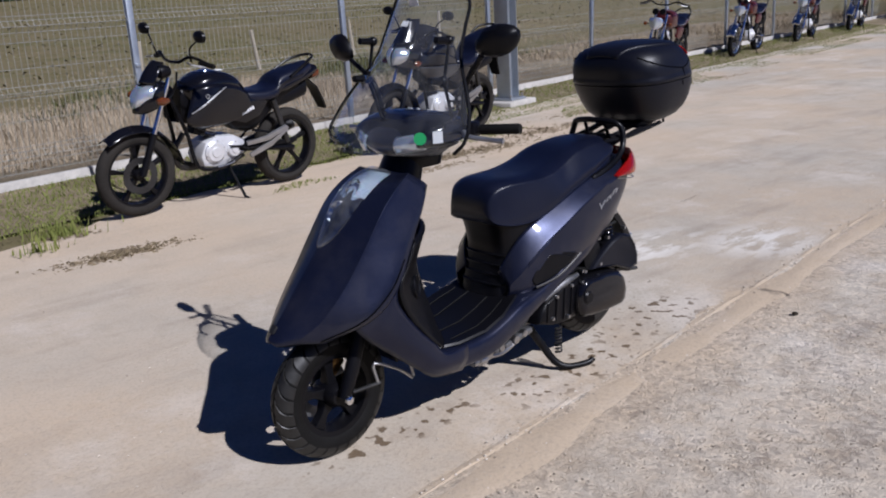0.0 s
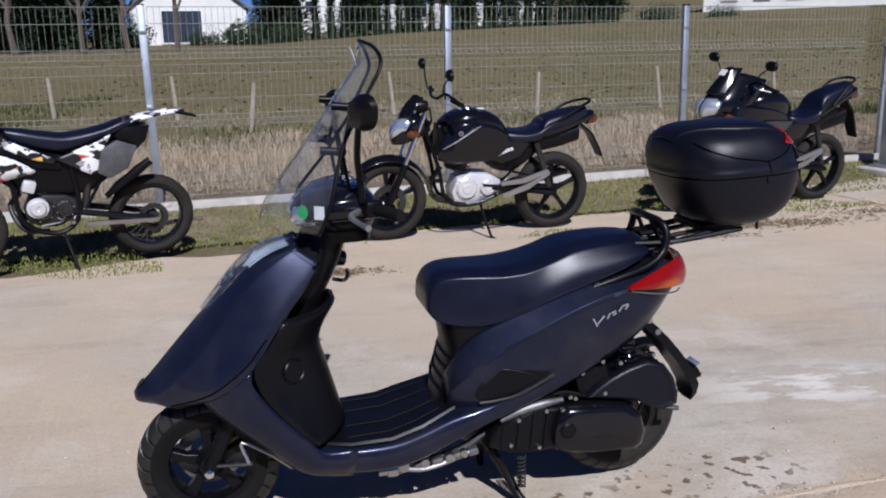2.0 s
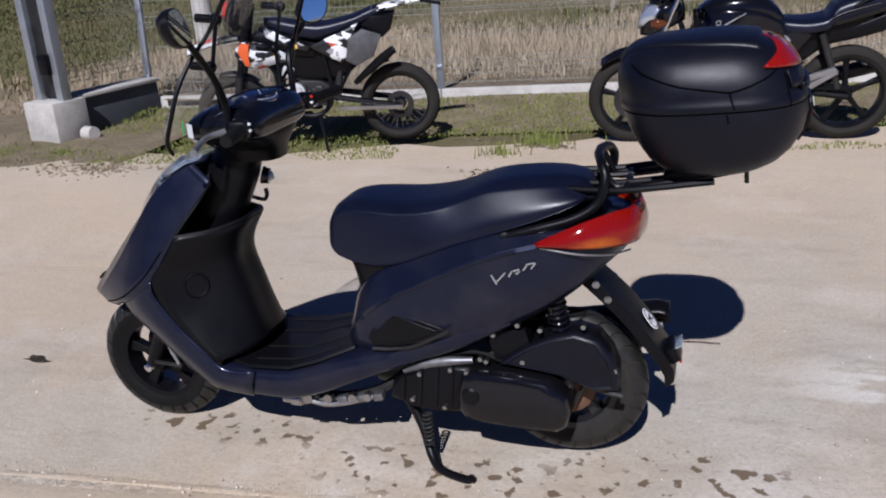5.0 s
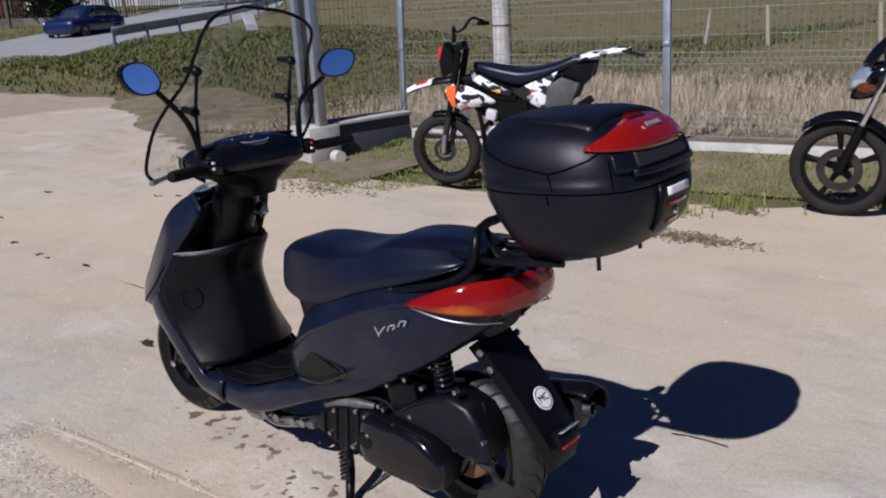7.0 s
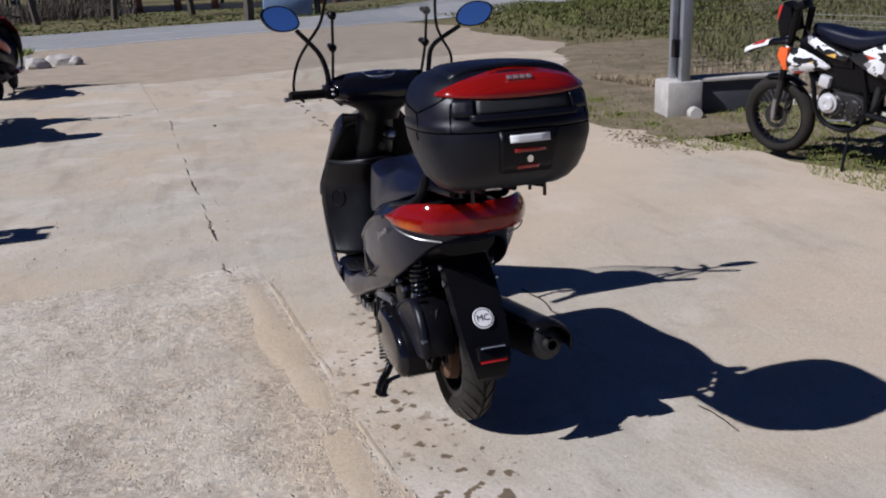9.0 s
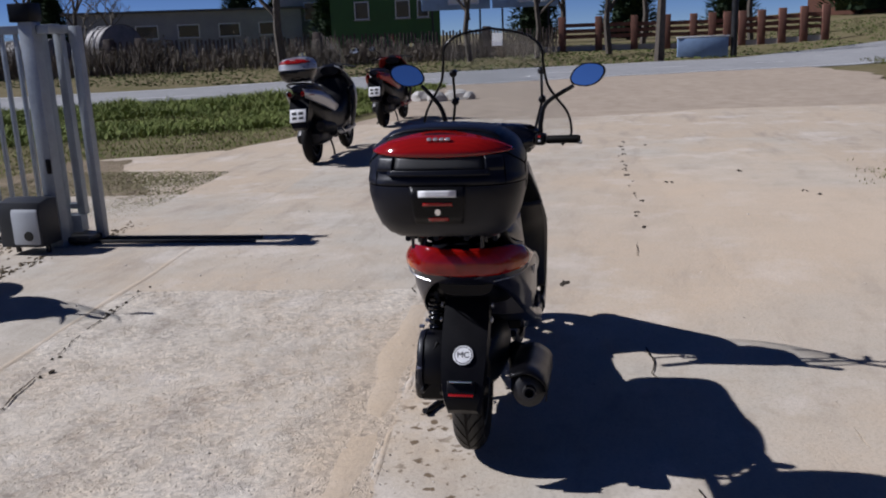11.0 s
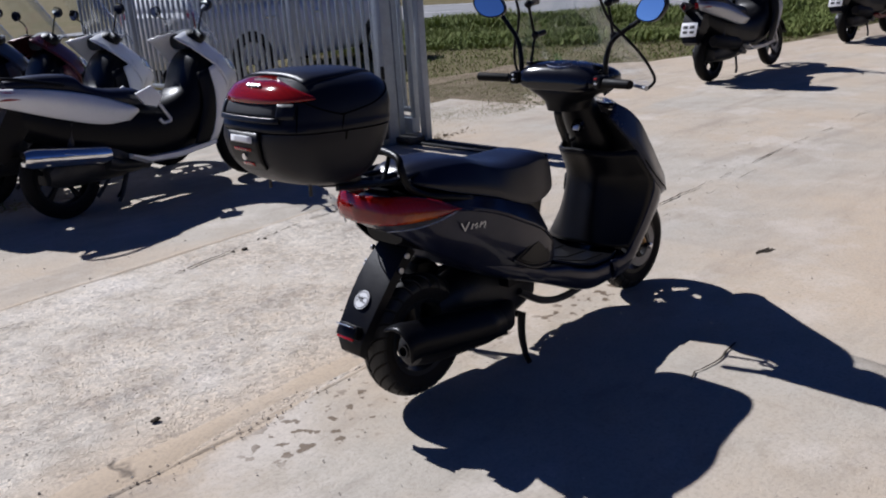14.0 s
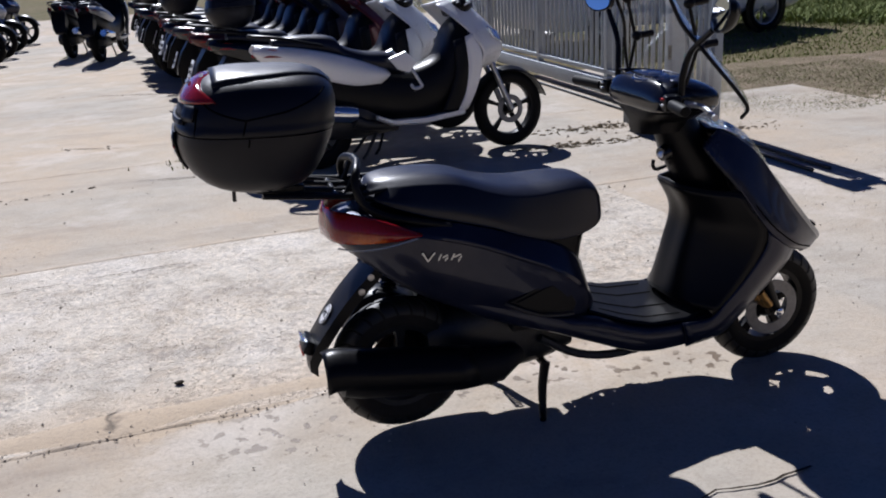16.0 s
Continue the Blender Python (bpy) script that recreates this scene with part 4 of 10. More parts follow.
def sliding_gate():
    X, Y0, Y1 = -2.34, -3.48, -9.6
    G = thing("sliding_gate", "grey steel sliding gate with upright square bars, standing open", "gate", pose(X, Y0, 0, 0, 0, 3.5) @ Matrix.Translation((0, -Y0, 0)))
    def beam(name, y0, y1, z0, z1, w=0.06, x=0.0, mat=None):
        bm = B()
        box(bm, (x, (y0 + y1) / 2, (z0 + z1) / 2), (w, abs(y1 - y0), z1 - z0), None, 0.004)
        return part(name, bm, mat or M_GATE, G)
    beam("bottom_beam", Y0, Y1, 0.06, 0.19, 0.09)
    beam("lower_rail", Y0, Y1, 0.235, 0.275)
    beam("top_rail", Y0, Y1, 1.50, 1.56)
    y = Y0
    k = 0
    bm0 = B()
    box(bm0, (0, 0, 0.88), (0.028, 0.028, 1.26), None, 0.003)
    first = None
    while y > Y1:
        if k % 14 == 0:
            beam("upright", y - 0.03, y + 0.03, 0.19, 1.52)
        elif first is None:
            first = part("bar", bm0, M_GATE, G)
            first.location.y = y
        else:
            ob = new("bar", first.data)
            ob.parent, ob.location = G, (0, y, 0)
        y -= 0.112
        k += 1
    P = thing("gate_post", "double grey steel gate guide post with a dark box on top", "gate post", pose(-2.10, -3.53, 0, 0, 0, 3) @ Matrix.Diagonal((0.95, 0.95, 0.95, 1)))
    for nm, c, s, mt in (("post", (0, 0, 0.83), (0.11, 0.11, 1.66), M_GATE), ("post", (-0.14, -0.02, 0.82), (0.06, 0.06, 1.60), M_GATE), ("post", (-0.22, 0.22, 0.82), (0.07, 0.07, 1.60), M_GATE), ("cross_beam", (-0.11, 0.11, 1.60), (0.26, 0.10, 0.06), M_GATE), ("foot_beam", (-0.14, 0.10, 0.04), (0.26, 0.26, 0.05), M_DARKMETAL), ("warning_lamp_box", (0.0, -0.02, 1.72), (0.16, 0.16, 0.13), M_BLACK), ("lock", (0.058, 0.03, 0.62), (0.02, 0.04, 0.11), M_BLACK)):
        bm = B()
        box(bm, c, s, None, 0.006)
        part(nm, bm, mt, P)
    Mo = thing("gate_motor", "grey and black gate drive box with a round lock", "gate motor", pose(-1.93, -3.63, 0))
    bm = B()
    prism(bm, [(-0.10, 0.06), (0.11, 0.06), (0.11, 0.30), (0.09, 0.37), (0.0, 0.39), (-0.10, 0.38)], -0.17, 0.17, 0.02)
    part("housing", bm, M_MOTOR, Mo)
    bm = B()
    prism(bm, [(0.10, 0.08), (0.118, 0.08), (0.118, 0.30), (0.10, 0.33)], -0.055, 0.15, 0.008)
    part("front_panel", bm, M_PANEL, Mo, "light grey panel")
    bm = B()
    lathe(bm, [(0, 0.012), (0.032, 0.012), (0.036, 0.0)], 20, (0.116, 0.07, 0.14), "x")
    part("lock", bm, M_INK, Mo)
    for y in (-0.12, 0.12):
        bm = B()
        tube(bm, [(0, y, -0.03), (0, y, 0.07)], 0.018, 8)
        part("foot_bolt", bm, M_DARKMETAL, Mo)
    bm = B()
    for x in (0.0, 0.12):
        tube(bm, [(X + x + 0.38, -9.4, 0.012), (X + x - 0.06, -2.1, 0.012)], 0.012, 6)
    tagged(part("gate_track", bm, M_DARKMETAL), "rusty steel gate track on the ground", "track", kind="structure")


M_GATE = plain("grey_gate_steel", (0.30, 0.33, 0.36), 0.5, metal=0.3, vary=0.18, fine=40)
M_PANEL = plain("light_grey_plastic", (0.36, 0.38, 0.41), 0.5, vary=0.1, bump=0.05)
M_MOTOR = plain("anthracite_housing", (0.016, 0.018, 0.022), 0.45, vary=0.2)
sliding_gate()


# ---- the scooter ----
M_TREAD = plain("worn_tread", (0.0085, 0.0078, 0.007), 0.5, vary=0.45, fine=70, bump=0.2)


def tread_blocks(bm, r, w, count=26):
    """Raised slanting blocks round the crown of a tyre."""
    for k in range(count):
        for s in (-1, 1):
            a0 = 2 * math.pi * (k + (0.5 if s > 0 else 0)) / count
            da = 2 * math.pi / count * 0.84
            rows = []
            for j in range(5):
                f = j / 4
                y = s * (0.004 + (w * 0.47 - 0.004) * f)
                top = r - 0.034 * f ** 2.6
                skew = 0.24 * f + 0.05 * math.sin(3.1 * f)
                rows.append([(a0 + skew, y, top - 0.006), (a0 + skew + 0.006, y, top), (a0 + skew + da - 0.006, y, top), (a0 + skew + da, y, top - 0.006)])
            vs = [[bm.verts.new((q * math.cos(a), y, q * math.sin(a))) for a, y, q in row] for row in rows]
            for p, q in zip(vs, vs[1:]):
                for i in range(3):
                    bm.faces.new((p[i], p[i + 1], q[i + 1], q[i]) if s > 0 else (q[i], q[i + 1], p[i + 1], p[i]))
            for e in (vs[0], vs[-1]):
                bm.faces.new(e)
    return bm


def wheel_parts(parent, c, r, w, rim_r, spokes, mat_rim, rubber, tread=0.004, name="wheel", disc=0.0, disc_y=0.0, wide=0.055):
    """A cast wheel: tyre, rim, spokes, hub and, if wanted, a brake disc."""
    hub = new(name)
    hub.parent, hub.location = parent, c
    if tread > 0.005:
        ty = part("tyre", tyre(B(), r - 0.004, w, rim_r, depth=0), rubber, hub)
        part("tread", tread_blocks(B(), r, w), M_TREAD, ty, "dusty chevron tread")
    else:
        part("tyre", tyre(B(), r, w, rim_r, depth=tread), rubber, hub)
    bm = B()
    lathe(bm, [(rim_r + 0.004, -w * 0.38), (rim_r - 0.012, -w * 0.36), (rim_r - 0.018, 0), (rim_r - 0.012, w * 0.36), (rim_r + 0.004, w * 0.38), (rim_r + 0.002, 0)], 48, closed=True)
    part("rim", bm, mat_rim, hub)
    for k in range(spokes):
        a = 2 * math.pi * (k + 0.3) / spokes
        bm = B()
        d = Vector((math.cos(a), 0, math.sin(a)))
        s = Vector((-d.z, 0, d.x))
        rings = []
        for t, hw, th in ((0.03, 0.02, 0.022), (rim_r * 0.55, 0.012, 0.016), (rim_r - 0.012, 0.02, 0.018)):
            p = d * t
            rings.append([p + s * hw + Vector((0, th, 0)), p - s * hw + Vector((0, th, 0)), p - s * hw - Vector((0, th, 0)), p + s * hw - Vector((0, th, 0))])
        loft(bm, rings)
        part("spoke", bm, mat_rim, hub, bevel=0.003)
    part("hub", lathe(B(), [(0, -wide), (0.028, -wide), (0.042, -wide * 0.6), (0.042, wide * 0.6), (0.028, wide), (0, wide)], 20), mat_rim, hub)
    if disc:
        part("brake_disc", lathe(B(), [(disc, disc_y - 0.002), (disc * 0.62, disc_y - 0.002), (disc * 0.62, disc_y + 0.002), (disc, disc_y + 0.002)], 40, closed=True), M_ALLOY_DARK if disc < 0.12 else M_DARKMETAL, hub)
    return hub


def case_ring(h, n=44, off=0.0):
    """Outline of the top case at height h (0 to 0.30), as (x, y, z) round its own middle."""
    hs = [0.0, 0.012, 0.035, 0.07, 0.125, 0.16, 0.20, 0.235, 0.258, 0.275, 0.284, 0.288]
    ax = [0.122, 0.146, 0.168, 0.184, 0.197, 0.199, 0.197, 0.189, 0.174, 0.146, 0.108, 0.05]
    by = [0.140, 0.168, 0.191, 0.208, 0.223, 0.225, 0.222, 0.211, 0.193, 0.162, 0.122, 0.06]
    a, b = float(np.interp(h, hs, ax)) + off, float(np.interp(h, hs, by)) + off
    out = []
    for k in range(n):
        t = 2 * math.pi * k / n
        c, s = math.cos(t), math.sin(t)
        x, y = a * math.copysign(abs(c) ** 0.67, c), b * math.copysign(abs(s) ** 0.73, s)
        lean = 0.028 * (h - 0.15) / 0.15
        if c > 0:
            x *= float(np.interp(h, (0.0, 0.03, 0.07, 0.125), (0.80, 0.88, 0.955, 1.0)))
        out.append((x - lean, y, h + 0.026 * max(0.0, x / 0.2) * max(0.0, 1 - h / 0.11)))
    return out


def top_case(m, red=True, label="closed black hard top case with a red rear reflector", lid_mat=None, base_mat=None, name="top_case", latch=True):
    lid_mat, base_mat = lid_mat or M_GRAIN, base_mat or M_GRAIN
    case = thing(name, label, "top case", m)
    bm = B()
    loft(bm, [case_ring(h) for h in (0.0, 0.006, 0.012, 0.022, 0.035, 0.05, 0.075, 0.10, 0.125, 0.148)])
    part("case_base", bm, base_mat, case)
    bm = B()
    loft(bm, [case_ring(0.140, off=-0.010), case_ring(0.162, off=-0.010)])
    part("seal", bm, M_GAP, case)
    bm = B()
    loft(bm, [case_ring(h, off=o) for h, o in ((0.1515, 0.0), (0.154, 0.0015), (0.166, 0.0015), (0.169, 0.0), (0.182, 0.0), (0.2, 0.0), (0.22, 0.0), (0.245, 0.0), (0.262, 0.0), (0.274, 0.0), (0.283, 0.0), (0.288, 0.0))])
    part("lid", bm, lid_mat, case)
    # raised cap on the top of the lid, following its curve
    def inside(x, y, h):
        ring = case_ring(h, 44)
        a, b = (max(p[0] for p in ring) - min(p[0] for p in ring)) / 2, max(p[1] for p in ring)
        cx = (max(p[0] for p in ring) + min(p[0] for p in ring)) / 2
        return (abs(x - cx) / a) ** (2 / 0.67) + (abs(y) / b) ** (2 / 0.73) < 1
    def top_of(x, y):
        lo, hi = 0.15, 0.288
        for _ in range(12):
            mid = (lo + hi) / 2
            lo, hi = (mid, hi) if inside(x, y, mid) else (lo, mid)
        return lo
    bm = B()
    vs = []
    for i in range(19):
        f = i / 18
        x = -0.196 + 0.30 * f
        w = 0.075 + 0.085 * math.sin(min(1, f * 1.25) * math.pi / 2)
        vs.append([bm.verts.new((x, w * g, top_of(x, w * g) + 0.0035 + 0.0035 * (1 - g * g))) for g in np.linspace(-1, 1, 15)])
    for i in range(18):
        for j in range(14):
            bm.faces.new((vs[i][j], vs[i][j + 1], vs[i + 1][j + 1], vs[i + 1][j]))
    part("lid_cap", bm, lid_mat, case, solid=0.008)
    if red:
        bm = B()
        n = 44
        def at(t, h, off):
            k = t / 360 * n
            ring = case_ring(h, n, off)
            i = int(math.floor(k)) % n
            u = k - math.floor(k)
            return tuple(ring[i][q] * (1 - u) + ring[(i + 1) % n][q] * u for q in range(3))
        rows = []
        for i in range(25):
            t = -62 + 124 * i / 24
            f = 1 - (abs(t) / 62) ** 1.6
            lo, hi = 0.232 - 0.012 * f, 0.236 + 0.045 * f
            rows.append([at(t, lo + (hi - lo) * j / 4, 0.006) for j in range(5)])
        vs = [[bm.verts.new(p) for p in r] for r in rows]
        for i in range(24):
            for j in range(4):
                bm.faces.new((vs[i][j], vs[i + 1][j], vs[i + 1][j + 1], vs[i][j + 1]))
        refl = part("rear_reflector", bm, M_RED, case, "glossy red reflector strip", solid=0.006)
        for k in range(4):
            bm = B()
            box(bm, (0.158, -0.026 + 0.017 * k, 0.262), (0.004, 0.012, 0.010), rot_y(-52), 0.001)
            part("badge", bm, M_SILVER_MARK, refl)
    def skin(t, h, off=0.0005):
        k = (t % 360) / 360 * 44
        ring, i, u = case_ring(h, 44, off), int(k), k - int(k)
        return tuple(ring[i % 44][q] * (1 - u) + ring[(i + 1) % 44][q] * u for q in range(3))
    if latch:
        def sheet(t0, t1, h0, h1, off, n=12):
            bm = B()
            vs = [[bm.verts.new(skin(t0 + (t1 - t0) * i / n, h0 + (h1 - h0) * j / 4, off)) for j in range(5)] for i in range(n + 1)]
            for i in range(n):
                for j in range(4):
                    bm.faces.new((vs[i][j], vs[i + 1][j], vs[i + 1][j + 1], vs[i][j + 1]))
            return bm
        # black sheet on the lid's skin stands in for the shaded handle recess
        part("handle_recess", sheet(-26, 26, 0.188, 0.222, 0.002), M_INK, case, solid=0.002)
        part("handle_lip", sheet(-30, 30, 0.176, 0.189, 0.010), lid_mat, case, solid=0.010)
        for s in (-1, 1):
            part("handle_cheek", sheet(s * 27, s * 44, 0.186, 0.222, 0.007), lid_mat, case, solid=0.007)
        lp = part("latch_plate", sheet(-12.5, 12.5, 0.040, 0.150, 0.009), M_BLACK, case, solid=0.009)
        part("sticker", sheet(-7.5, 7.5, 0.124, 0.141, 0.0105, 4), M_WHITE_TAG, lp, "small white printed sticker", solid=0.0012)
        part("release_button", sheet(-6, 6, 0.100, 0.110, 0.012, 4), M_RED, lp, "red release button", solid=0.005)
        part("release_button", sheet(-4.5, 4.5, 0.050, 0.061, 0.012, 4), M_RED, lp, "red release button", solid=0.005)
        bm = B()
        lathe(bm, [(0, 0.004), (0.008, 0.004), (0.009, 0), (0.009, -0.01)], 14, skin(0, 0.080, 0.010), "x")
        part("lock", bm, M_CHROME, lp, "chrome key lock")
    # raised near-black lines stand in for the shade inside the case's grooves
    for s in (-1, 1):
        for way in (((138, 0.252), (112, 0.222), (84, 0.190)), ((84, 0.190), (60, 0.214), (44, 0.236)), ((84, 0.190), (83.5, 0.155)), ((46, 0.214), (47, 0.150)), ((86, 0.147), (86, 0.128))):
            bm = B()
            pts = []
            for (t0, h0), (t1, h1) in zip(way, way[1:]):
                pts += [skin(s * (t0 + (t1 - t0) * k / 8), h0 + (h1 - h0) * k / 8) for k in range(9)]
            tube(bm, pts, 0.0021, 6)
            part("groove", bm, M_GAP, case)
    for x, y in ((-0.02, -0.10), (0.07, -0.10), (-0.02, 0.10), (0.07, 0.10)):
        bm = B()
        tube(bm, [(x, y, 0.01), (x, y, -0.028)], 0.005, 8)
        part("bolt", bm, M_DARKMETAL, case)
    return case


SCOOTER_AT = pose(-0.01, -0.045, 0, 0, 0, 2.7) @ Matrix.Diagonal((0.985, 0.985, 0.985, 1))


def hero():
    S = thing("scooter", "dark metallic grey scooter with tall clear windscreen on its stand", "scooter", SCOOTER_AT)
    P = lambda name, bm, mat, label="", **k: part(name, bm, mat, S, label, **k)

    # front wheel, fork and inner mudguard
    fw = wheel_parts(S, (-0.642, 0, 0.208), 0.208, 0.095, 0.130, 5, M_BLACK, M_RUBBER, tread=0.0065, disc=0.098, disc_y=0.052)
    for s in (-1, 1):
        bm = B()
        tube(bm, [(-0.642, s * 0.072, 0.208), (-0.60, s * 0.072, 0.30), (-0.545, s * 0.066, 0.43), (-0.50, s * 0.05, 0.52)], [0.021, 0.023, 0.024, 0.022], 12)
        P("fork_leg", bm, M_BLACK)
        bm = B()
        lathe(bm, [(0, 0), (0.012, 0), (0.013, s * 0.004), (0.013, s * 0.012), (0.006, s * 0.016), (0, s * 0.016)], 14, (-0.642, s * 0.09, 0.208))
        P("axle_nut", bm, M_CHROME, "chrome axle nut")
    bm = B()
    box(bm, (-0.588, 0.060, 0.262), (0.080, 0.044, 0.050), rot_y(-42), 0.010)
    tube(bm, [(-0.610, 0.084, 0.232), (-0.570, 0.084, 0.286)], 0.014, 10)
    P("brake_caliper", bm, M_GOLD, "dull gold brake caliper")
    bm = B()
    tube(bm, [(-0.62, -0.088, 0.225), (-0.52, -0.10, 0.225)], 0.006, 8)
    P("brake_arm", bm, M_DARKMETAL, "dull steel brake arm")
    bm = B()
    tube(bm, [(-0.53, -0.10, 0.23), (-0.545, -0.11, 0.30), (-0.46, -0.125, 0.255), (-0.40, -0.12, 0.21), (-0.44, -0.11, 0.34), (-0.50, -0.08, 0.45)], 0.005, 6, smooth=20)
    P("brake_cable", bm, M_ALLOY, "grey brake cable")
    bm = B()
    rows = []
    for a in np.linspace(82, 172, 12):
        r = 0.232
        c, s = math.cos(radians(a)), math.sin(radians(a))
        rows.append([(-0.642 - r * c * 0.99, y, 0.208 + (r - abs(y) * 0.25) * s + 0.012) for y in (-0.068, -0.05, -0.02, 0.02, 0.05, 0.068)])
    patch(bm, rows, 18, 8)
    P("front_mudguard", bm, M_BLACK, solid=0.005)

    # apron: ridge in the middle, edge at the side
    ridge = [(-0.365, 0.868), (-0.445, 0.840), (-0.517, 0.797), (-0.605, 0.702), (-0.700, 0.598), (-0.785, 0.502), (-0.838, 0.444), (-0.812, 0.424)]
    edge = [(-0.300, 0.135, 0.818), (-0.338, 0.155, 0.765), (-0.395, 0.175, 0.695), (-0.450, 0.190, 0.615), (-0.503, 0.198, 0.541), (-0.590, 0.182, 0.472), (-0.700, 0.112, 0.424), (-0.700, 0.096, 0.414)]
    rows = []
    for k, ((x, z), e) in enumerate(zip(ridge, edge)):
        ex, ey, ez = e
        flat = (0.060, 0.066, 0.068, 0.062, 0.055, 0.045, 0.030, 0.022)[k]
        b1 = Vector((x + 0.010, flat, z - 0.010))
        across, drop, push = ((0.76, 0.30, 0.016), (0.74, 0.33, 0.019), (0.68, 0.36, 0.021), (0.62, 0.38, 0.020), (0.56, 0.38, 0.015), (0.52, 0.36, 0.008), (0.5, 0.4, 0.003), (0.5, 0.5, 0.0))[k]
        b2 = Vector((x + (ex - x) * drop - push * 0.8, flat + (ey - flat) * across, z + (ez - z) * drop + push * 0.6))
        b3 = Vector((x + (ex - x) * 0.80, flat + (ey - flat) * 0.96, z + (ez - z) * 0.80 + 0.002))
        rows.append([(x, 0, z), tuple(b1), tuple(b1.lerp(b2, 0.86)), tuple(b2), tuple(b2.lerp(b3, 0.13)), tuple(b3), (ex, ey, ez)])
    bm = B()
    patch(bm, rows, 34, 30, mirror=True)
    P("apron", bm, M_PAINT, "dark metallic grey-blue front apron", solid=0.006)

    def on_apron(u, v):
        col = [tuple(spline(r, 400)[round(v * 400)]) for r in rows]
        return tuple(spline(col, 400)[round(u * 400)])
    for s in (-1, 1):
        bm = B()
        pts = [on_apron(0.42 + 0.44 * k / 14, 0.93 - 0.10 * k / 14) for k in range(15)]
        tube(bm, [(x - 0.001, s * (y + 0.0005), z + 0.0005) for x, y, z in pts], 0.0022, 6)
        P("panel_gap", bm, M_GAP)
    # lower side of the apron, down to the floor
    inner = [(-0.503, 0.198, 0.541), (-0.500, 0.199, 0.495), (-0.436, 0.199, 0.403), (-0.370, 0.198, 0.335), (-0.315, 0.195, 0.281), (-0.22, 0.194, 0.279)]
    outer = [(-0.640, 0.150, 0.452), (-0.600, 0.160, 0.404), (-0.494, 0.170, 0.312), (-0.430, 0.175, 0.258), (-0.360, 0.178, 0.208), (-0.240, 0.180, 0.190)]
    rows = [[i, tuple(np.add(np.multiply(i, 0.5), np.multiply(o, 0.5)) + np.array((0, 0.014, 0))), o] for i, o in zip(inner, outer)]
    for s in (1, -1):
        bm = B()
        patch(bm, [[(x, s * y, z) for x, y, z in r] for r in rows], 20, 8)
        P("side_cowl", bm, M_PAINT, "dark metallic lower cowl", solid=0.006)
    bm = B()
    box(bm, (-0.818, 0, 0.470), (0.006, 0.026, 0.026), rot_y(42), 0.005)
    P("emblem", bm, M_DARKMETAL, "round dark metal emblem")

    # headlight in the ridge
    bm = B()
    rows = []
    for x, z, w in ((-0.385, 0.868, 0.058), (-0.445, 0.851, 0.066), (-0.51, 0.810, 0.066), (-0.565, 0.752, 0.055), (-0.610, 0.698, 0.034), (-0.632, 0.670, 0.012)):
        rows.append([(x + 0.010, -w, z - 0.006), (x - 0.002, -w * 0.6, z + 0.006), (x - 0.006, 0, z + 0.009), (x - 0.002, w * 0.6, z + 0.006), (x + 0.010, w, z - 0.006)])
    patch(bm, rows, 24, 12)
    hl = P("headlight", bm, M_SCREEN, "clear headlight lens", solid=0.004)
    for (x, z, r) in ((-0.545, 0.762, 0.038), (-0.475, 0.822, 0.030)):
        bm = B()
        lathe(bm, [(r, 0.012), (r * 0.85, 0.0), (r * 0.4, -0.008), (0, -0.010)], 20, (0, 0, 0), "z")
        ob = part("reflector", bm, M_CHROME, hl, "chrome bowl")
        ob.matrix_basis = pose(x, 0, z, 0, -52, 0)
    bm = B()
    rows2 = [[(x + 0.012, -w * 0.95, z - 0.010), (x + 0.002, 0, z - 0.004), (x + 0.012, w * 0.95, z - 0.010)] for x, z, w in ((-0.39, 0.866, 0.056), (-0.445, 0.848, 0.064), (-0.51, 0.806, 0.064), (-0.565, 0.748, 0.053), (-0.61, 0.695, 0.032))]
    patch(bm, rows2, 20, 10)
    part("headlight_bed", bm, M_LAMP_BED, hl, "silvery ribbed lamp bed")

    # inner leg shield, glove bin and steering column
    bm = B()
    rows = []
    for x, z, w, xc in ((-0.412, 0.668, 0.180, -0.262), (-0.458, 0.60, 0.191, -0.302), (-0.498, 0.545, 0.197, -0.312), (-0.474, 0.46, 0.198, -0.290), (-0.396, 0.36, 0.198, -0.262), (-0.335, 0.30, 0.196, -0.245)):
        rows.append([(x, -w, z), (x + (xc - x) * 0.55, -w * 0.72, z + 0.004), (xc - 0.006, -w * 0.36, z + 0.012), (xc, 0, z + 0.016), (xc - 0.006, w * 0.36, z + 0.012), (x + (xc - x) * 0.55, w * 0.72, z + 0.004), (x, w, z)])
    patch(bm, rows, 20, 24)
    P("inner_leg_shield", bm, M_BLACK, "black plastic inner leg shield", solid=0.006)
    bm = B()
    rim = [(-0.412, -0.180, 0.668), (-0.33, -0.125, 0.672), (-0.268, -0.06, 0.684), (-0.262, 0, 0.688), (-0.268, 0.06, 0.684), (-0.33, 0.125, 0.672), (-0.412, 0.180, 0.668)]
    tube(bm, rim, 0.007, 8, smooth=24)
    P("bin_rim", bm, M_BLACK)
    bm = B()
    rows = []
    for x, z, w in ((-0.303, 0.815, 0.132), (-0.345, 0.755, 0.156), (-0.395, 0.695, 0.173), (-0.43, 0.64, 0.183)):
        rows.append([(x, -w, z), (x - 0.035, -w * 0.6, z + 0.010), (x - 0.045, 0, z + 0.012), (x - 0.035, w * 0.6, z + 0.010), (x, w, z)])
    patch(bm, rows, 10, 14)
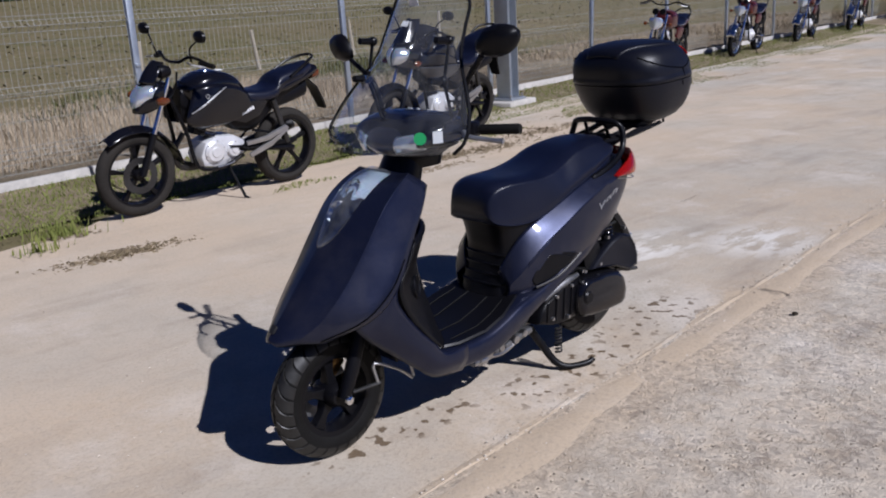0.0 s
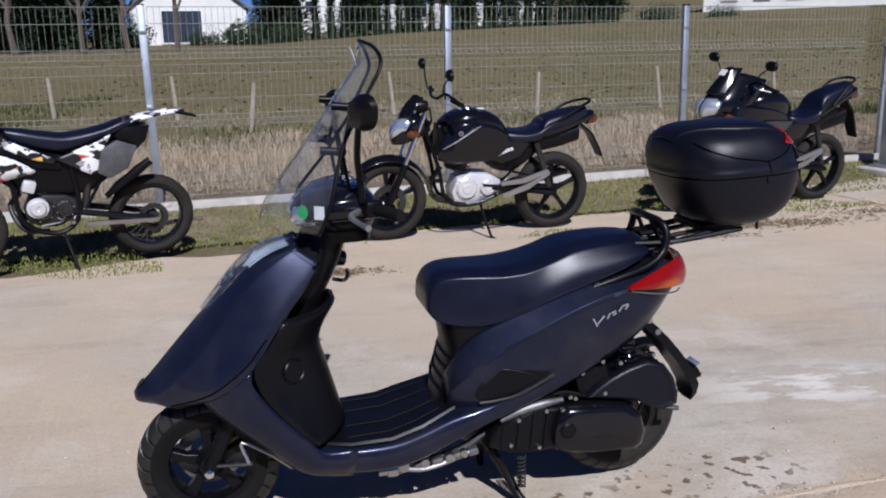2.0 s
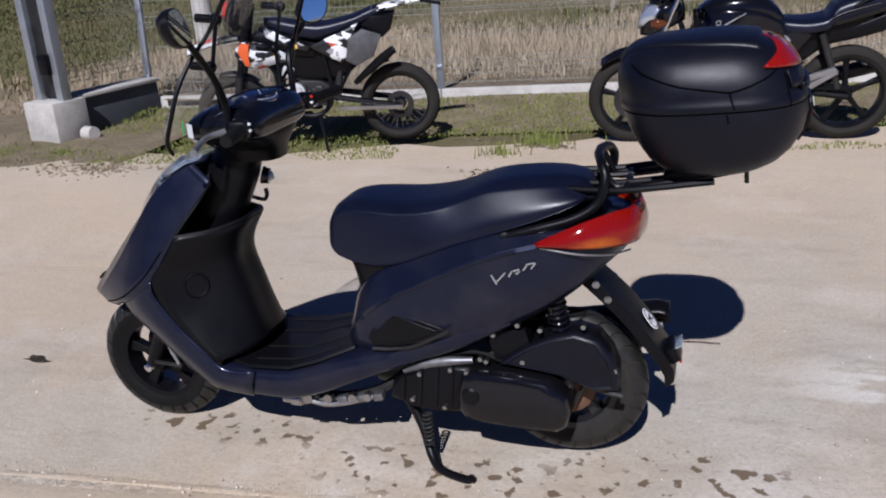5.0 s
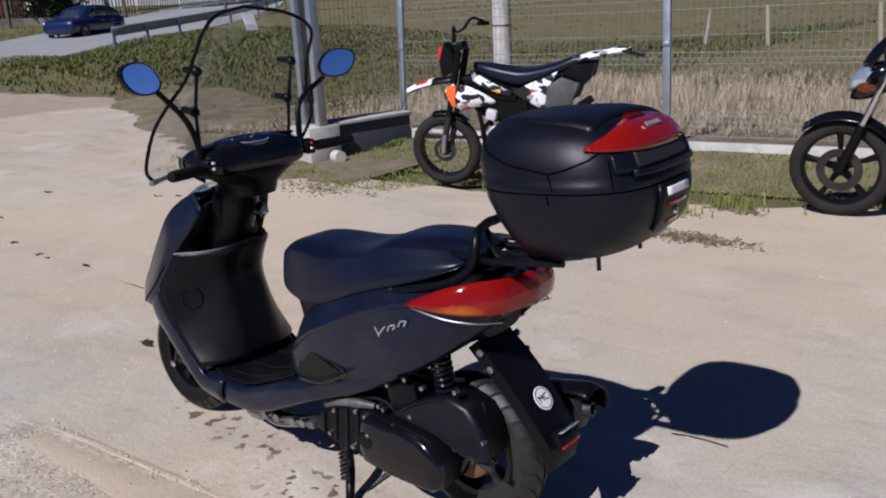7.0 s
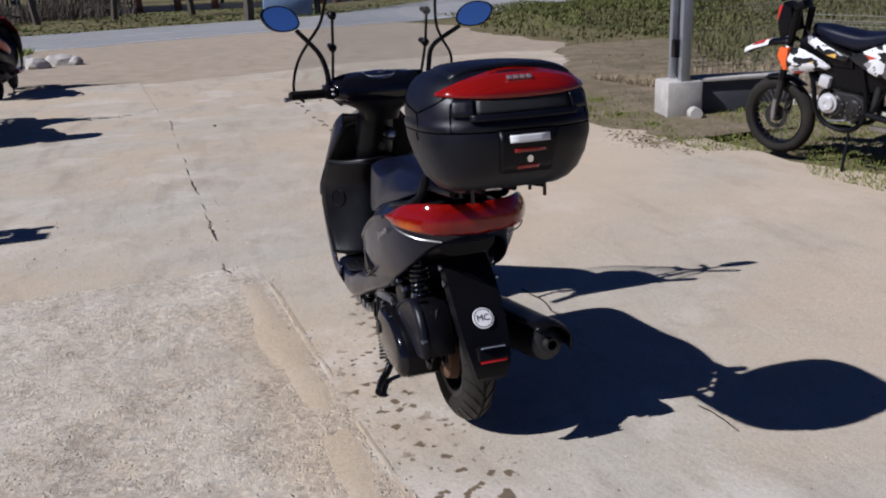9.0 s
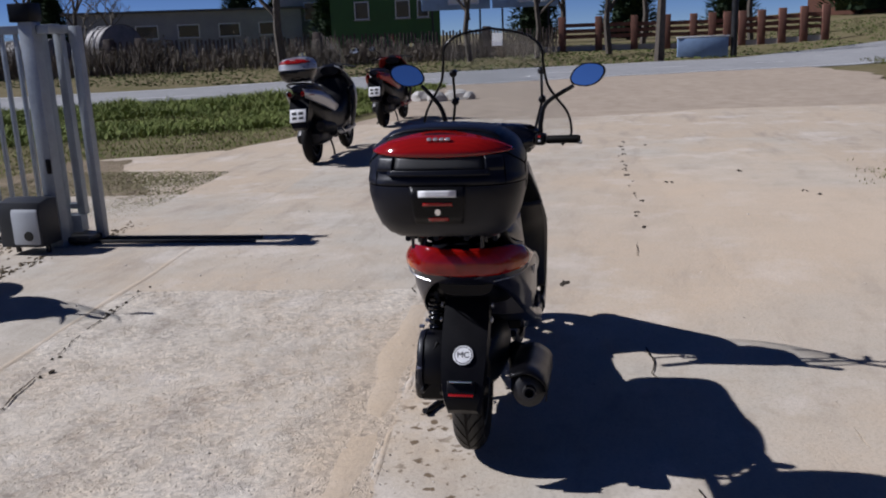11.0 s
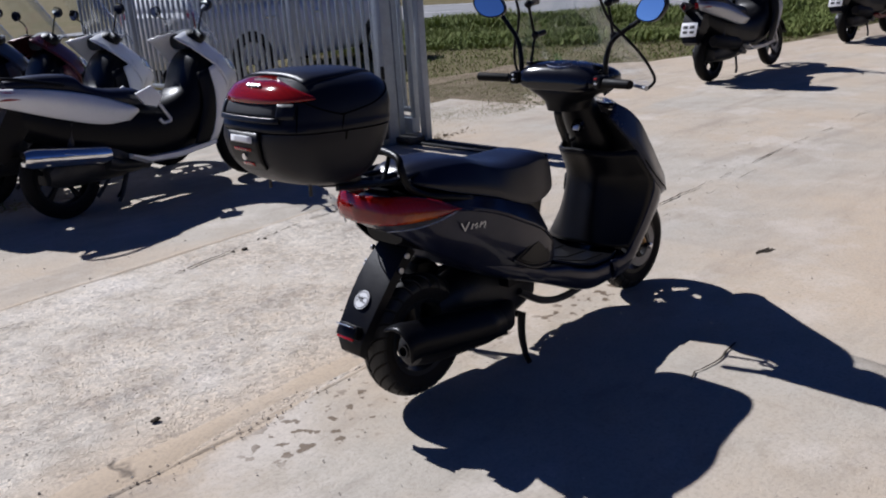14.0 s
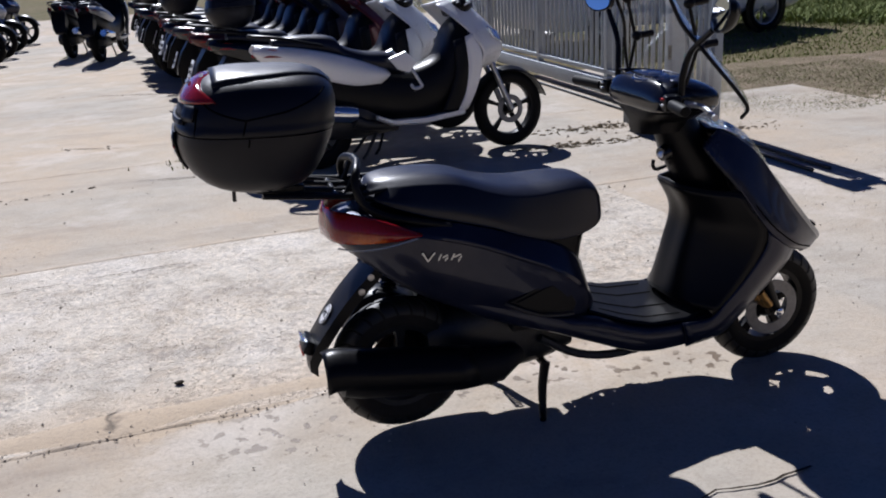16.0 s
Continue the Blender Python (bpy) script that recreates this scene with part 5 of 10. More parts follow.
    P("glove_bin_wall", bm, M_INK, solid=0.004)
    bm = B()
    tube(bm, [(-0.40, 0, 0.60), (-0.35, 0, 0.74), (-0.295, 0, 0.83), (-0.255, 0, 0.915)], [0.085, 0.080, 0.072, 0.060], 18)
    P("steering_column_cover", bm, M_BLACK)
    bm = B()
    tube(bm, [(-0.235, 0.035, 0.79), (-0.215, 0.04, 0.785)], [0.026, 0.022], 16)
    P("ignition_lock", bm, M_BLACK_GLOSS)
    bm = B()
    box(bm, (-0.212, 0.04, 0.786), (0.004, 0.028, 0.022), rot_y(-15), 0.004)
    P("lock_plate", bm, M_SILVER_MARK, "silver lock plate")
    bm = B()
    box(bm, (-0.205, -0.015, 0.862), (0.004, 0.060, 0.026), rot_y(-20), 0.002)
    P("white_sticker", bm, M_WHITE_TAG, "white warning sticker")
    bm = B()
    tube(bm, [(-0.255, 0, 0.735), (-0.222, 0, 0.728), (-0.21, 0, 0.742), (-0.212, 0, 0.76)], 0.006, 8, smooth=8)
    P("bag_hook", bm, M_BLACK)
    for s, z in ((-1, 0.50), ):
        bm = B()
        lathe(bm, [(0.036, -0.02), (0.036, 0.003), (0.033, 0.006), (0.030, 0.003), (0.0, 0.003)], 28, (0, 0, 0), "z")
        ob = P("filler_cap", bm, M_BLACK, "round black filler cap")
        ob.matrix_basis = Matrix.Translation((-0.388, -0.150, 0.515)) @ Vector((0.60, -0.78, 0.12)).to_track_quat("Z", "Y").to_matrix().to_4x4()

    # floor and skirts
    bm = B()
    hull(bm, [(-0.34, 0.205, 0.285, 0.180), (-0.25, 0.190, 0.280, 0.188), (-0.12, 0.188, 0.286, 0.194), (-0.03, 0.210, 0.312, 0.196), (0.06, 0.248, 0.345, 0.194), (0.18, 0.300, 0.372, 0.190), (0.31, 0.350, 0.43, 0.188), (0.42, 0.395, 0.485, 0.186), (0.52, 0.448, 0.53, 0.178)], 28, e=5.5)
    P("floor_skirt", bm, M_PAINT, "dark metallic floor skirt")
    bm = B()
    loft(bm, [[(x, -w, z + 0.003), (x, w, z + 0.003), (x, w * 0.97, z + 0.010), (x, -w * 0.97, z + 0.010)] for x, z, w in ((-0.315, 0.279, 0.150), (-0.24, 0.279, 0.178), (-0.12, 0.285, 0.184), (-0.03, 0.311, 0.180), (0.075, 0.348, 0.150))])
    P("floor_mat", bm, M_BLACK, "black plastic footboard")
    for y in (-0.135, -0.055, 0.055, 0.135):
        bm = B()
        tube(bm, [(-0.24, y, 0.290), (-0.12, y, 0.296), (-0.04, y * 0.97, 0.319), (0.03, y * 0.85, 0.342)], 0.0022, 6)
        P("floor_rib", bm, M_RUBBER)

    # body below the seat
    bm = B()
    hull(bm, [(0.16, 0.345, 0.600, 0.136), (0.22, 0.37, 0.620, 0.142), (0.40, 0.44, 0.68, 0.146), (0.60, 0.52, 0.735, 0.135), (0.74, 0.58, 0.75, 0.09)], 22, e=4.0)
    P("under_seat_body", bm, M_BLACK)
    front_x = lambda z: float(np.interp(z, (0.33, 0.425, 0.505, 0.56, 0.612), (0.026, 0.053, 0.071, 0.062, 0.044)))
    bm = B()
    rings = []
    for z in np.linspace(0.325, 0.612, 15):
        x = front_x(z)
        half = [(x, 0.0), (x + 0.003, 0.055), (x + 0.018, 0.094), (x + 0.055, 0.120), (x + 0.13, 0.134), (0.32, 0.140)]
        half = [tuple(p) for p in spline(half, 20)]
        rings.append([(a, b, z) for a, b in half] + [(a, -b, z) for a, b in half[:0:-1]])
    loft(bm, rings)
    P("front_housing", bm, M_BLACK, "black plastic panel below the seat nose")
    for k in range(4):
        bm = B()
        z = 0.385 + 0.034 * k
        x = front_x(z) - 0.002
        tube(bm, [(x + 0.05, -0.118, z), (x + 0.018, -0.094, z), (x + 0.003, -0.055, z), (x, 0, z), (x + 0.003, 0.055, z), (x + 0.018, 0.094, z), (x + 0.05, 0.118, z)], 0.005, 6, smooth=18)
        P("front_rib", bm, M_BLACK)
    # painted tail: an upper slope, a sharp crease and an undercut flank
    tail = [(0.055, 0.330, 0.385, 0.430, 0.128), (0.088, 0.322, 0.430, 0.505, 0.160), (0.135, 0.318, 0.475, 0.560, 0.178), (0.20, 0.325, 0.522, 0.598, 0.190), (0.30, 0.350, 0.572, 0.637, 0.201), (0.40, 0.395, 0.621, 0.674, 0.206), (0.50, 0.447, 0.659, 0.702, 0.206), (0.60, 0.500, 0.684, 0.716, 0.197), (0.68, 0.553, 0.694, 0.722, 0.180), (0.75, 0.610, 0.695, 0.726, 0.146), (0.79, 0.640, 0.690, 0.722, 0.110), (0.815, 0.657, 0.685, 0.712, 0.07)]
    rows = []
    for x, z0, zc, z1, w in tail:
        rows.append([(x, w - 0.050, z1), (x, w - 0.026, zc + (z1 - zc) * 0.55), (x, w - 0.004, zc + 0.006), (x, w, zc), (x, w - 0.0005, zc - 0.008), (x, w - 0.006, z0 + (zc - z0) * 0.45), (x, w - 0.032, z0)])
    bm = B()
    patch(bm, rows, 44, 24, mirror=True)
    P("tail_panel", bm, M_PAINT, "dark metallic tail panel", solid=0.006)
    bm = B()
    hull(bm, [(0.55, 0.60, 0.716, 0.155), (0.66, 0.60, 0.732, 0.150), (0.75, 0.62, 0.738, 0.118), (0.80, 0.655, 0.73, 0.072), (0.815, 0.67, 0.72, 0.03)], 14, e=3.5)
    P("tail_centre", bm, M_PAINT)
    # dark insert in the flank; a metal strip stands for the painted edge's highlight
    for s in (-1, 1):
        bm = B()
        out = [(0.130, 0.400), (0.145, 0.430), (0.172, 0.462), (0.205, 0.488), (0.235, 0.485), (0.297, 0.467), (0.352, 0.451), (0.300, 0.420), (0.247, 0.397), (0.185, 0.384), (0.142, 0.380)]
        skin_y = lambda x: float(np.interp(x, (0.12, 0.2, 0.3, 0.4), (0.172, 0.184, 0.197, 0.204)))
        loft(bm, [[(x, s * (skin_y(x) + o), z) for x, z in out] for o in (-0.03, 0.003)])
        loft(bm, [[(0.24 + (x - 0.24) * 0.82, s * (skin_y(x) + o), 0.432 + (z - 0.432) * 0.78) for x, z in out] for o in (0.0, 0.006)])
        P("side_insert", bm, M_BLACK, bevel=0.002)
        bm = B()
        tube(bm, [(0.142, s * 0.181, 0.372), (0.19, s * 0.188, 0.377), (0.25, s * 0.196, 0.390), (0.31, s * 0.202, 0.418), (0.365, s * 0.206, 0.449)], 0.0045, 6, smooth=14)
        P("insert_trim", bm, M_DARKMETAL)
        # product script as plain slanted strokes
        for k, (dx, dz, ang, ln) in enumerate(((0.0, 0.006, -62, 0.036), (0.016, 0.008, 48, 0.042), (0.038, 0.012, 62, 0.024), (0.052, 0.020, 20, 0.020), (0.055, 0.010, 35, 0.016), (0.072, 0.022, 58, 0.026), (0.084, 0.030, 14, 0.026), (0.090, 0.020, 55, 0.024))):
            bm = B()
            at = 0.490 + dx * 1.1 if s < 0 else 0.592 - dx * 1.1
            box(bm, (at, s * 0.2050, 0.592 + dz * 0.75 + (at - 0.49) * 0.30), (ln * 0.78, 0.002, 0.0038), rot_y(-ang if s < 0 else ang))
            P("script_stroke", bm, M_SILVER_MARK, "silver script stroke")

    # seat
    # stations: x, bottom, top, half width, shoulder's half width and its drop below the top
    seat = [(0.006, 0.656, 0.688, 0.07, 0.06, 0.01), (0.012, 0.634, 0.712, 0.094, 0.084, 0.02), (0.03, 0.613, 0.738, 0.108, 0.098, 0.022), (0.058, 0.602, 0.752, 0.118, 0.108, 0.022), (0.1, 0.594, 0.757, 0.13, 0.119, 0.02), (0.16, 0.592, 0.757, 0.142, 0.129, 0.02), (0.233, 0.606, 0.757, 0.15, 0.136, 0.022), (0.31, 0.636, 0.765, 0.156, 0.138, 0.022), (0.376, 0.664, 0.782, 0.158, 0.127, 0.02), (0.459, 0.69, 0.812, 0.157, 0.12, 0.02), (0.557, 0.72, 0.825, 0.151, 0.113, 0.022), (0.64, 0.75, 0.826, 0.138, 0.1, 0.022), (0.69, 0.77, 0.818, 0.116, 0.078, 0.018), (0.714, 0.784, 0.802, 0.08, 0.042, 0.008)]
    bm = B()
    rings = []
    for x, zb, zt, w, ws, dr in spline(seat, 52):
        zs = zt - dr
        half = [(0, zb), (w * 0.9, zb), (w, zb + 0.10 * (zs - zb)), (w * 0.985, zb + 0.42 * (zs - zb)), (ws + 0.22 * (w - ws), zs - 0.08 * (zs - zb)), (ws - 0.006, zs + 0.25 * dr), (ws * 0.6, zt - 0.10 * dr), (0, zt)]
        half = [tuple(p) for p in spline(half, 28)]
        rings.append([(x, a, b) for a, b in half] + [(x, -a, b) for a, b in half[-2:0:-1]])
    loft(bm, rings)
    st = P("seat", bm, M_VINYL, "black vinyl dual seat")
    # tail lamp
    up = [(0.590, 0.192, 0.692), (0.690, 0.184, 0.736), (0.760, 0.151, 0.756), (0.810, 0.097, 0.759), (0.832, 0.0, 0.756)]
    lo = [(0.593, 0.196, 0.685), (0.690, 0.190, 0.668), (0.765, 0.157, 0.658), (0.812, 0.098, 0.652), (0.832, 0.0, 0.650)]
    rows = []
    for f, o in ((0, 0), (0.2, 0.010), (0.5, 0.016), (0.8, 0.012), (1, 0)):
        rows.append([tuple(np.array(u) * (1 - f) + np.array(w) * f + np.array((o * (0.3 + 0.7 * (u[0] > 0.8)), o * (u[1] > 0.01), 0))) for u, w in zip(up, lo)])
    bm = B()
    patch(bm, rows[:4], 10, 20, mirror=True)
    tl = P("tail_lamp", bm, M_TAIL, "red tail lamp lens with amber sides", solid=0.004)
    # thin steel line drawn in place of the highlight along the paint edge
    for s in (1, -1):
        bm = B()
        tube(bm, [(x, s * (y + 0.002), z - 0.002) for x, y, z in lo[:4]], 0.0026, 6, smooth=20)
        part("lamp_trim", bm, M_STEEL, tl, "thin bright line for the highlight on the paint edge below the lamp")

    # grab rail and rack
    for s in (-1, 1):
        bm = B()
        tube(bm, [(0.50, s * 0.158, 0.690), (0.58, s * 0.158, 0.712), (0.678, s * 0.145, 0.738), (0.735, s * 0.130, 0.775), (0.752, s * 0.118, 0.830), (0.742, s * 0.095, 0.862), (0.728, s * 0.03, 0.872), (0.728, 0, 0.872)], 0.012, 10, smooth=30)
        P("grab_rail", bm, M_BLACK)
        bm = B()
        tube(bm, [(0.70, s * 0.085, 0.775), (0.80, s * 0.095, 0.800), (0.93, s * 0.10, 0.826), (1.03, s * 0.095, 0.846)], 0.0085, 8, smooth=12)
        P("rack_bar", bm, M_BLACK)
        bm = B()
        tube(bm, [(0.728, s * 0.045, 0.872), (0.765, s * 0.05, 0.80), (0.80, s * 0.052, 0.798)], 0.007, 8, smooth=8)
        P("rack_strut", bm, M_BLACK)
        bm = B()
        lathe(bm, [(0, 0), (0.012, 0), (0.012, s * 0.008), (0, s * 0.012)], 12, (0.512, s * 0.158, 0.694))
        P("rail_bolt", bm, M_DARKMETAL)
    bm = B()
    tube(bm, [(0.80, -0.095, 0.800), (0.80, 0.095, 0.800)], 0.0085, 8)
    P("rack_cross_bar", bm, M_BLACK)
    bm = B()
    loft(bm, [[(x, -w, z), (x, w, z), (x, w, z + 0.022), (x, -w, z + 0.022)] for x, z, w in ((0.885, 0.820, 0.095), (0.92, 0.828, 0.108), (0.97, 0.836, 0.108), (1.01, 0.842, 0.09))])
    P("rack_plate", bm, M_BLACK, bevel=0.004)
    for y in (-0.115, -0.04, 0.04, 0.115):
        bm = B()
        tube(bm, [(0.66, y * 0.8, 0.800), (0.74, y * 0.9, 0.800), (0.82, y, 0.806), (1.0, y * 1.1, 0.832)], 0.0085, 8, smooth=12)
        P("rack_tube", bm, M_BLACK)

    # rear mudguard with plate holder
    path = [(0.705, 0.565, 0.075), (0.760, 0.515, 0.078), (0.800, 0.475, 0.078), (0.850, 0.415, 0.076), (0.900, 0.345, 0.070), (0.922, 0.300, 0.060), (0.922, 0.262, 0.048)]
    bm = B()
    loft(bm, [[(x - 0.022, -w, z - 0.018), (x, -w * 0.94, z + 0.002), (x + 0.004, 0, z + 0.006), (x, w * 0.94, z + 0.002), (x - 0.022, w, z - 0.018), (x - 0.026, 0, z - 0.02)] for x, z, w in path])
    mg = P("rear_mudguard", bm, M_BLACK, "black plastic rear mudguard")
    bm = B()
    box(bm, (0.918, 0, 0.338), (0.026, 0.088, 0.042), rot_y(-32), 0.004)
    rh = part("reflector_holder", bm, M_BLACK, mg)
    bm = B()
    box(bm, (0.931, 0, 0.330), (0.006, 0.078, 0.030), rot_y(-32), 0.002)
    part("rear_reflector", bm, M_REFLECTOR, rh, "red rear reflector")
    # bright strip put in for the glint on the holder's top edge
    bm = B()
    box(bm, (0.930, 0, 0.360), (0.020, 0.070, 0.004), rot_y(-32), 0.0015)
    part("plate_lamp", bm, M_CLEARLENS, rh, "bright strip drawn for the glint on the holder's top edge")
    bm = B()
    lathe(bm, [(0, 0.0012), (0.031, 0.0012), (0.032, 0)], 32, axis="z")
    tag = part("round_sticker", bm, M_WHITE_TAG, mg, "white round sticker lettered MC")
    tag.matrix_basis = pose(0.8565, 0.0, 0.4215, 0, 51, 0)
    words("lettering", "MC", 0.027, M_INK, tag, pose(0, 0, 0.0018, 0, 0, 90), "black letters MC")
    bm = B()
    tube(bm, [(0.027 * math.cos(a), 0.027 * math.sin(a), 0.0012) for a in np.linspace(0, 2 * math.pi, 30)], 0.0013, 5)
    part("ring_print", bm, M_INK, tag)
    for s in (-1, 1):
        for x, z in ((0.725, 0.545), (0.755, 0.505)):
            bm = B()
            lathe(bm, [(0, 0), (0.009, 0), (0.010, s * 0.006), (0, s * 0.008)], 10, (x, s * 0.079, z))
            P("mudguard_bolt", bm, M_STEEL)

    # rear wheel, engine and drive
    rw = wheel_parts(S, (0.645, 0, 0.228), 0.212, 0.105, 0.130, 5, M_DARKMETAL, M_RUBBER_DUSTY, tread=0.0065, name="wheel")
    part("brake_drum", lathe(B(), [(0, -0.070), (0.05, -0.070), (0.072, -0.058), (0.078, -0.03)], 28), M_RUST, rw, "rusty rear brake drum")
    bm = B()
    prism(bm, [(0.165, 0.215), (0.178, 0.262), (0.207, 0.284), (0.25, 0.311), (0.33, 0.326), (0.405, 0.332), (0.44, 0.31), (0.44, 0.20), (0.38, 0.184), (0.30, 0.188), (0.235, 0.196)], -0.075, -0.168, 0.016, 0.97)
    dc = P("drive_cover", bm, M_BLACK, "black belt drive cover")
    for x, z0, z1 in ((0.215, 0.215, 0.285), (0.265, 0.205, 0.312), (0.310, 0.200, 0.320), (0.352, 0.198, 0.326)):
        bm = B()
        box(bm, (x, -0.168, (z0 + z1) / 2), (0.009, 0.012, z1 - z0), rot_y(6), 0.003)
        part("cover_rib", bm, M_BLACK, dc)
    bm = B()
    tube(bm, [(0.215, -0.150, 0.296), (0.28, -0.156, 0.324), (0.345, -0.158, 0.338), (0.410, -0.152, 0.342)], [0.010, 0.014, 0.014, 0.010], 10, smooth=12)
    P("cooling_duct", bm, M_ALLOY_DARK, "worn grey metal cooling duct")
    cap = [(0.374, 0.268), (0.384, 0.310), (0.410, 0.331), (0.52, 0.327), (0.617, 0.314), (0.658, 0.279), (0.672, 0.228), (0.662, 0.186), (0.640, 0.171), (0.54, 0.172), (0.44, 0.180), (0.385, 0.192), (0.370, 0.225)]
    bm = B()
    prism(bm, cap, -0.075, -0.180, 0.006)
    P("drive_cover_cap", bm, M_BLACK)
    bm = B()
    loft(bm, [[(0.52 + (x - 0.52) * k, y, 0.25 + (z - 0.25) * k) for x, z in cap] for k, y in ((0.99, -0.178), (0.97, -0.192), (0.90, -0.201), (0.76, -0.205))])
    P("cap_shell", bm, M_BLACK_GLOSS, "glossy rounded belt cover shell")
    bm = B()
    lathe(bm, [(0, -0.008), (0.020, -0.008), (0.026, -0.002), (0.026, 0.006)], 20, (0.412, -0.202, 0.262))
    P("kick_boss", bm, M_BLACK)
    for x, z in ((0.40, 0.322), (0.50, 0.321), (0.61, 0.305), (0.655, 0.205), (0.55, 0.182), (0.43, 0.19), (0.265, 0.300), (0.352, 0.320), (0.24, 0.222), (0.33, 0.205)):
        bm = B()
        lathe(bm, [(0, -0.008), (0.006, -0.008), (0.007, -0.004), (0.007, 0.004)], 8, (x, -0.182 if x > 0.38 else -0.170, z))
        P("cover_bolt", bm, M_STEEL)
    air = [(0.487, 0.345), (0.520, 0.372), (0.554, 0.394), (0.618, 0.424), (0.682, 0.441), (0.738, 0.424), (0.771, 0.380), (0.788, 0.330), (0.786, 0.292), (0.735, 0.284), (0.640, 0.322), (0.56, 0.335)]
    bm = B()
    prism(bm, air, -0.06, -0.150, 0.010)
    P("air_box", bm, M_BLACK, "black plastic air box")
    bm = B()
    loft(bm, [[(0.65 + (x - 0.65) * k, y, 0.365 + (z - 0.365) * k) for x, z in air] for k, y in ((1.03, -0.148), (1.03, -0.158), (0.98, -0.166), (0.90, -0.169), (0.86, -0.165))])
    P("air_box_lid", bm, M_GRAIN, "black lid with a raised rim")
    bm = B()
    prism(bm, [(0.452, 0.405), (0.480, 0.437), (0.553, 0.440), (0.565, 0.40), (0.54, 0.345), (0.47, 0.338)], -0.06, -0.152, 0.010)
    P("intake_box", bm, M_BLACK)
    for x, z in ((0.432, 0.352), (0.448, 0.346), (0.535, 0.456), (0.593, 0.446), (0.702, 0.462), (0.470, 0.425), (0.545, 0.352), (0.78, 0.345)):
        bm = B()
        lathe(bm, [(0, -0.010), (0.0065, -0.010), (0.0075, -0.005), (0.0075, 0.006)], 8, (x, -0.156, z))
        P("engine_bolt", bm, M_STEEL)
    bm = B()
    hull(bm, [(0.10, 0.20, 0.30, 0.07), (0.2, 0.17, 0.36, 0.09), (0.34, 0.16, 0.40, 0.10), (0.48, 0.17, 0.38, 0.085), (0.56, 0.19, 0.33, 0.05)], 12, e=3)
    P("engine_block", bm, M_DARKMETAL, "oily dark metal engine")
    bm = B()
    tube(bm, [(0.642 + 0.025 * math.cos(t) - 0.00045 * t, -0.118 + 0.025 * math.sin(t), 0.415 + 0.0024 * t) for t in np.linspace(0, 2 * math.pi * 8, 150)], 0.0055, 6)
    sp = P("shock_spring", bm, M_BLACK_GLOSS)
    bm = B()
    tube(bm, [(0.655, -0.118, 0.27), (0.640, -0.118, 0.43), (0.620, -0.118, 0.56)], [0.016, 0.016, 0.009], 10)
    part("shock_body", bm, M_DARKMETAL, sp)
    for pts in ([(0.46, -0.12, 0.43), (0.54, -0.14, 0.47), (0.60, -0.10, 0.45), (0.70, -0.12, 0.48)], [(0.20, -0.13, 0.33), (0.32, -0.15, 0.352), (0.42, -0.14, 0.36), (0.50, -0.15, 0.34)], [(0.74, -0.10, 0.42), (0.77, -0.13, 0.35), (0.76, -0.13, 0.28)]):
        bm = B()
        tube(bm, pts, 0.006, 6, smooth=14)
        P("hose", bm, M_RUBBER)
    bm = B()
    tube(bm, [(0.70, -0.12, 0.29), (0.75, -0.14, 0.275), (0.80, -0.15, 0.27)], [0.010, 0.009, 0.008], 8)
    P("kick_lever", bm, M_DARKMETAL)
    bm = B()
    tube(bm, [(0.70, -0.10, 0.28), (0.66, -0.11, 0.20), (0.68, -0.10, 0.30), (0.77, -0.09, 0.255), (0.745, -0.085, 0.30)], 0.006, 6, smooth=16)
    P("rear_brake_cable", bm, M_DARKMETAL)
    # frame tube and small steel parts under the floor
    for s in (-1, 1):
        bm = B()
        tube(bm, [(-0.30, s * 0.10, 0.20), (-0.05, s * 0.11, 0.175), (0.10, s * 0.11, 0.20), (0.22, s * 0.10, 0.27)], 0.014, 8, smooth=12)
        P("frame_tube", bm, M_DARKMETAL)
    bm = B()
    lathe(bm, [(0, -0.035), (0.014, -0.035), (0.014, -0.01), (0.020, -0.008), (0.020, 0.02), (0.012, 0.024), (0, 0.024)], 14, (-0.125, -0.150, 0.178), "x")
    P("brake_adjuster", bm, M_STEEL, "bright steel brake adjuster")
    for x, z, r in ((-0.085, 0.186, 0.017), (-0.02, 0.190, 0.013), (0.055, 0.196, 0.014), (0.10, 0.205, 0.012)):
        bm = B()
        lathe(bm, [(0, -0.012), (r, -0.010), (r, 0.012), (0, 0.012)], 12, (x, -0.150, z))
        P("linkage_bolt", bm, M_STEEL)
    for x, z, w in ((-0.10, 0.172, 0.030), (-0.04, 0.180, 0.022), (0.02, 0.186, 0.034), (0.08, 0.196, 0.024), (0.13, 0.205, 0.03)):
        bm = B()
        box(bm, (x, -0.140, z), (w, 0.03, 0.022), rot_y(-12), 0.004)
        P("linkage_plate", bm, M_ALLOY_DARK)
    bm = B()
    tube(bm, [(-0.10, -0.150, 0.180), (-0.03, -0.155, 0.170), (0.04, -0.150, 0.180), (0.12, -0.145, 0.205)], 0.007, 6, smooth=10)
    P("linkage_rod", bm, M_STEEL)

    # centre stand, down
    for s in (-1, 1):
        bm = B()
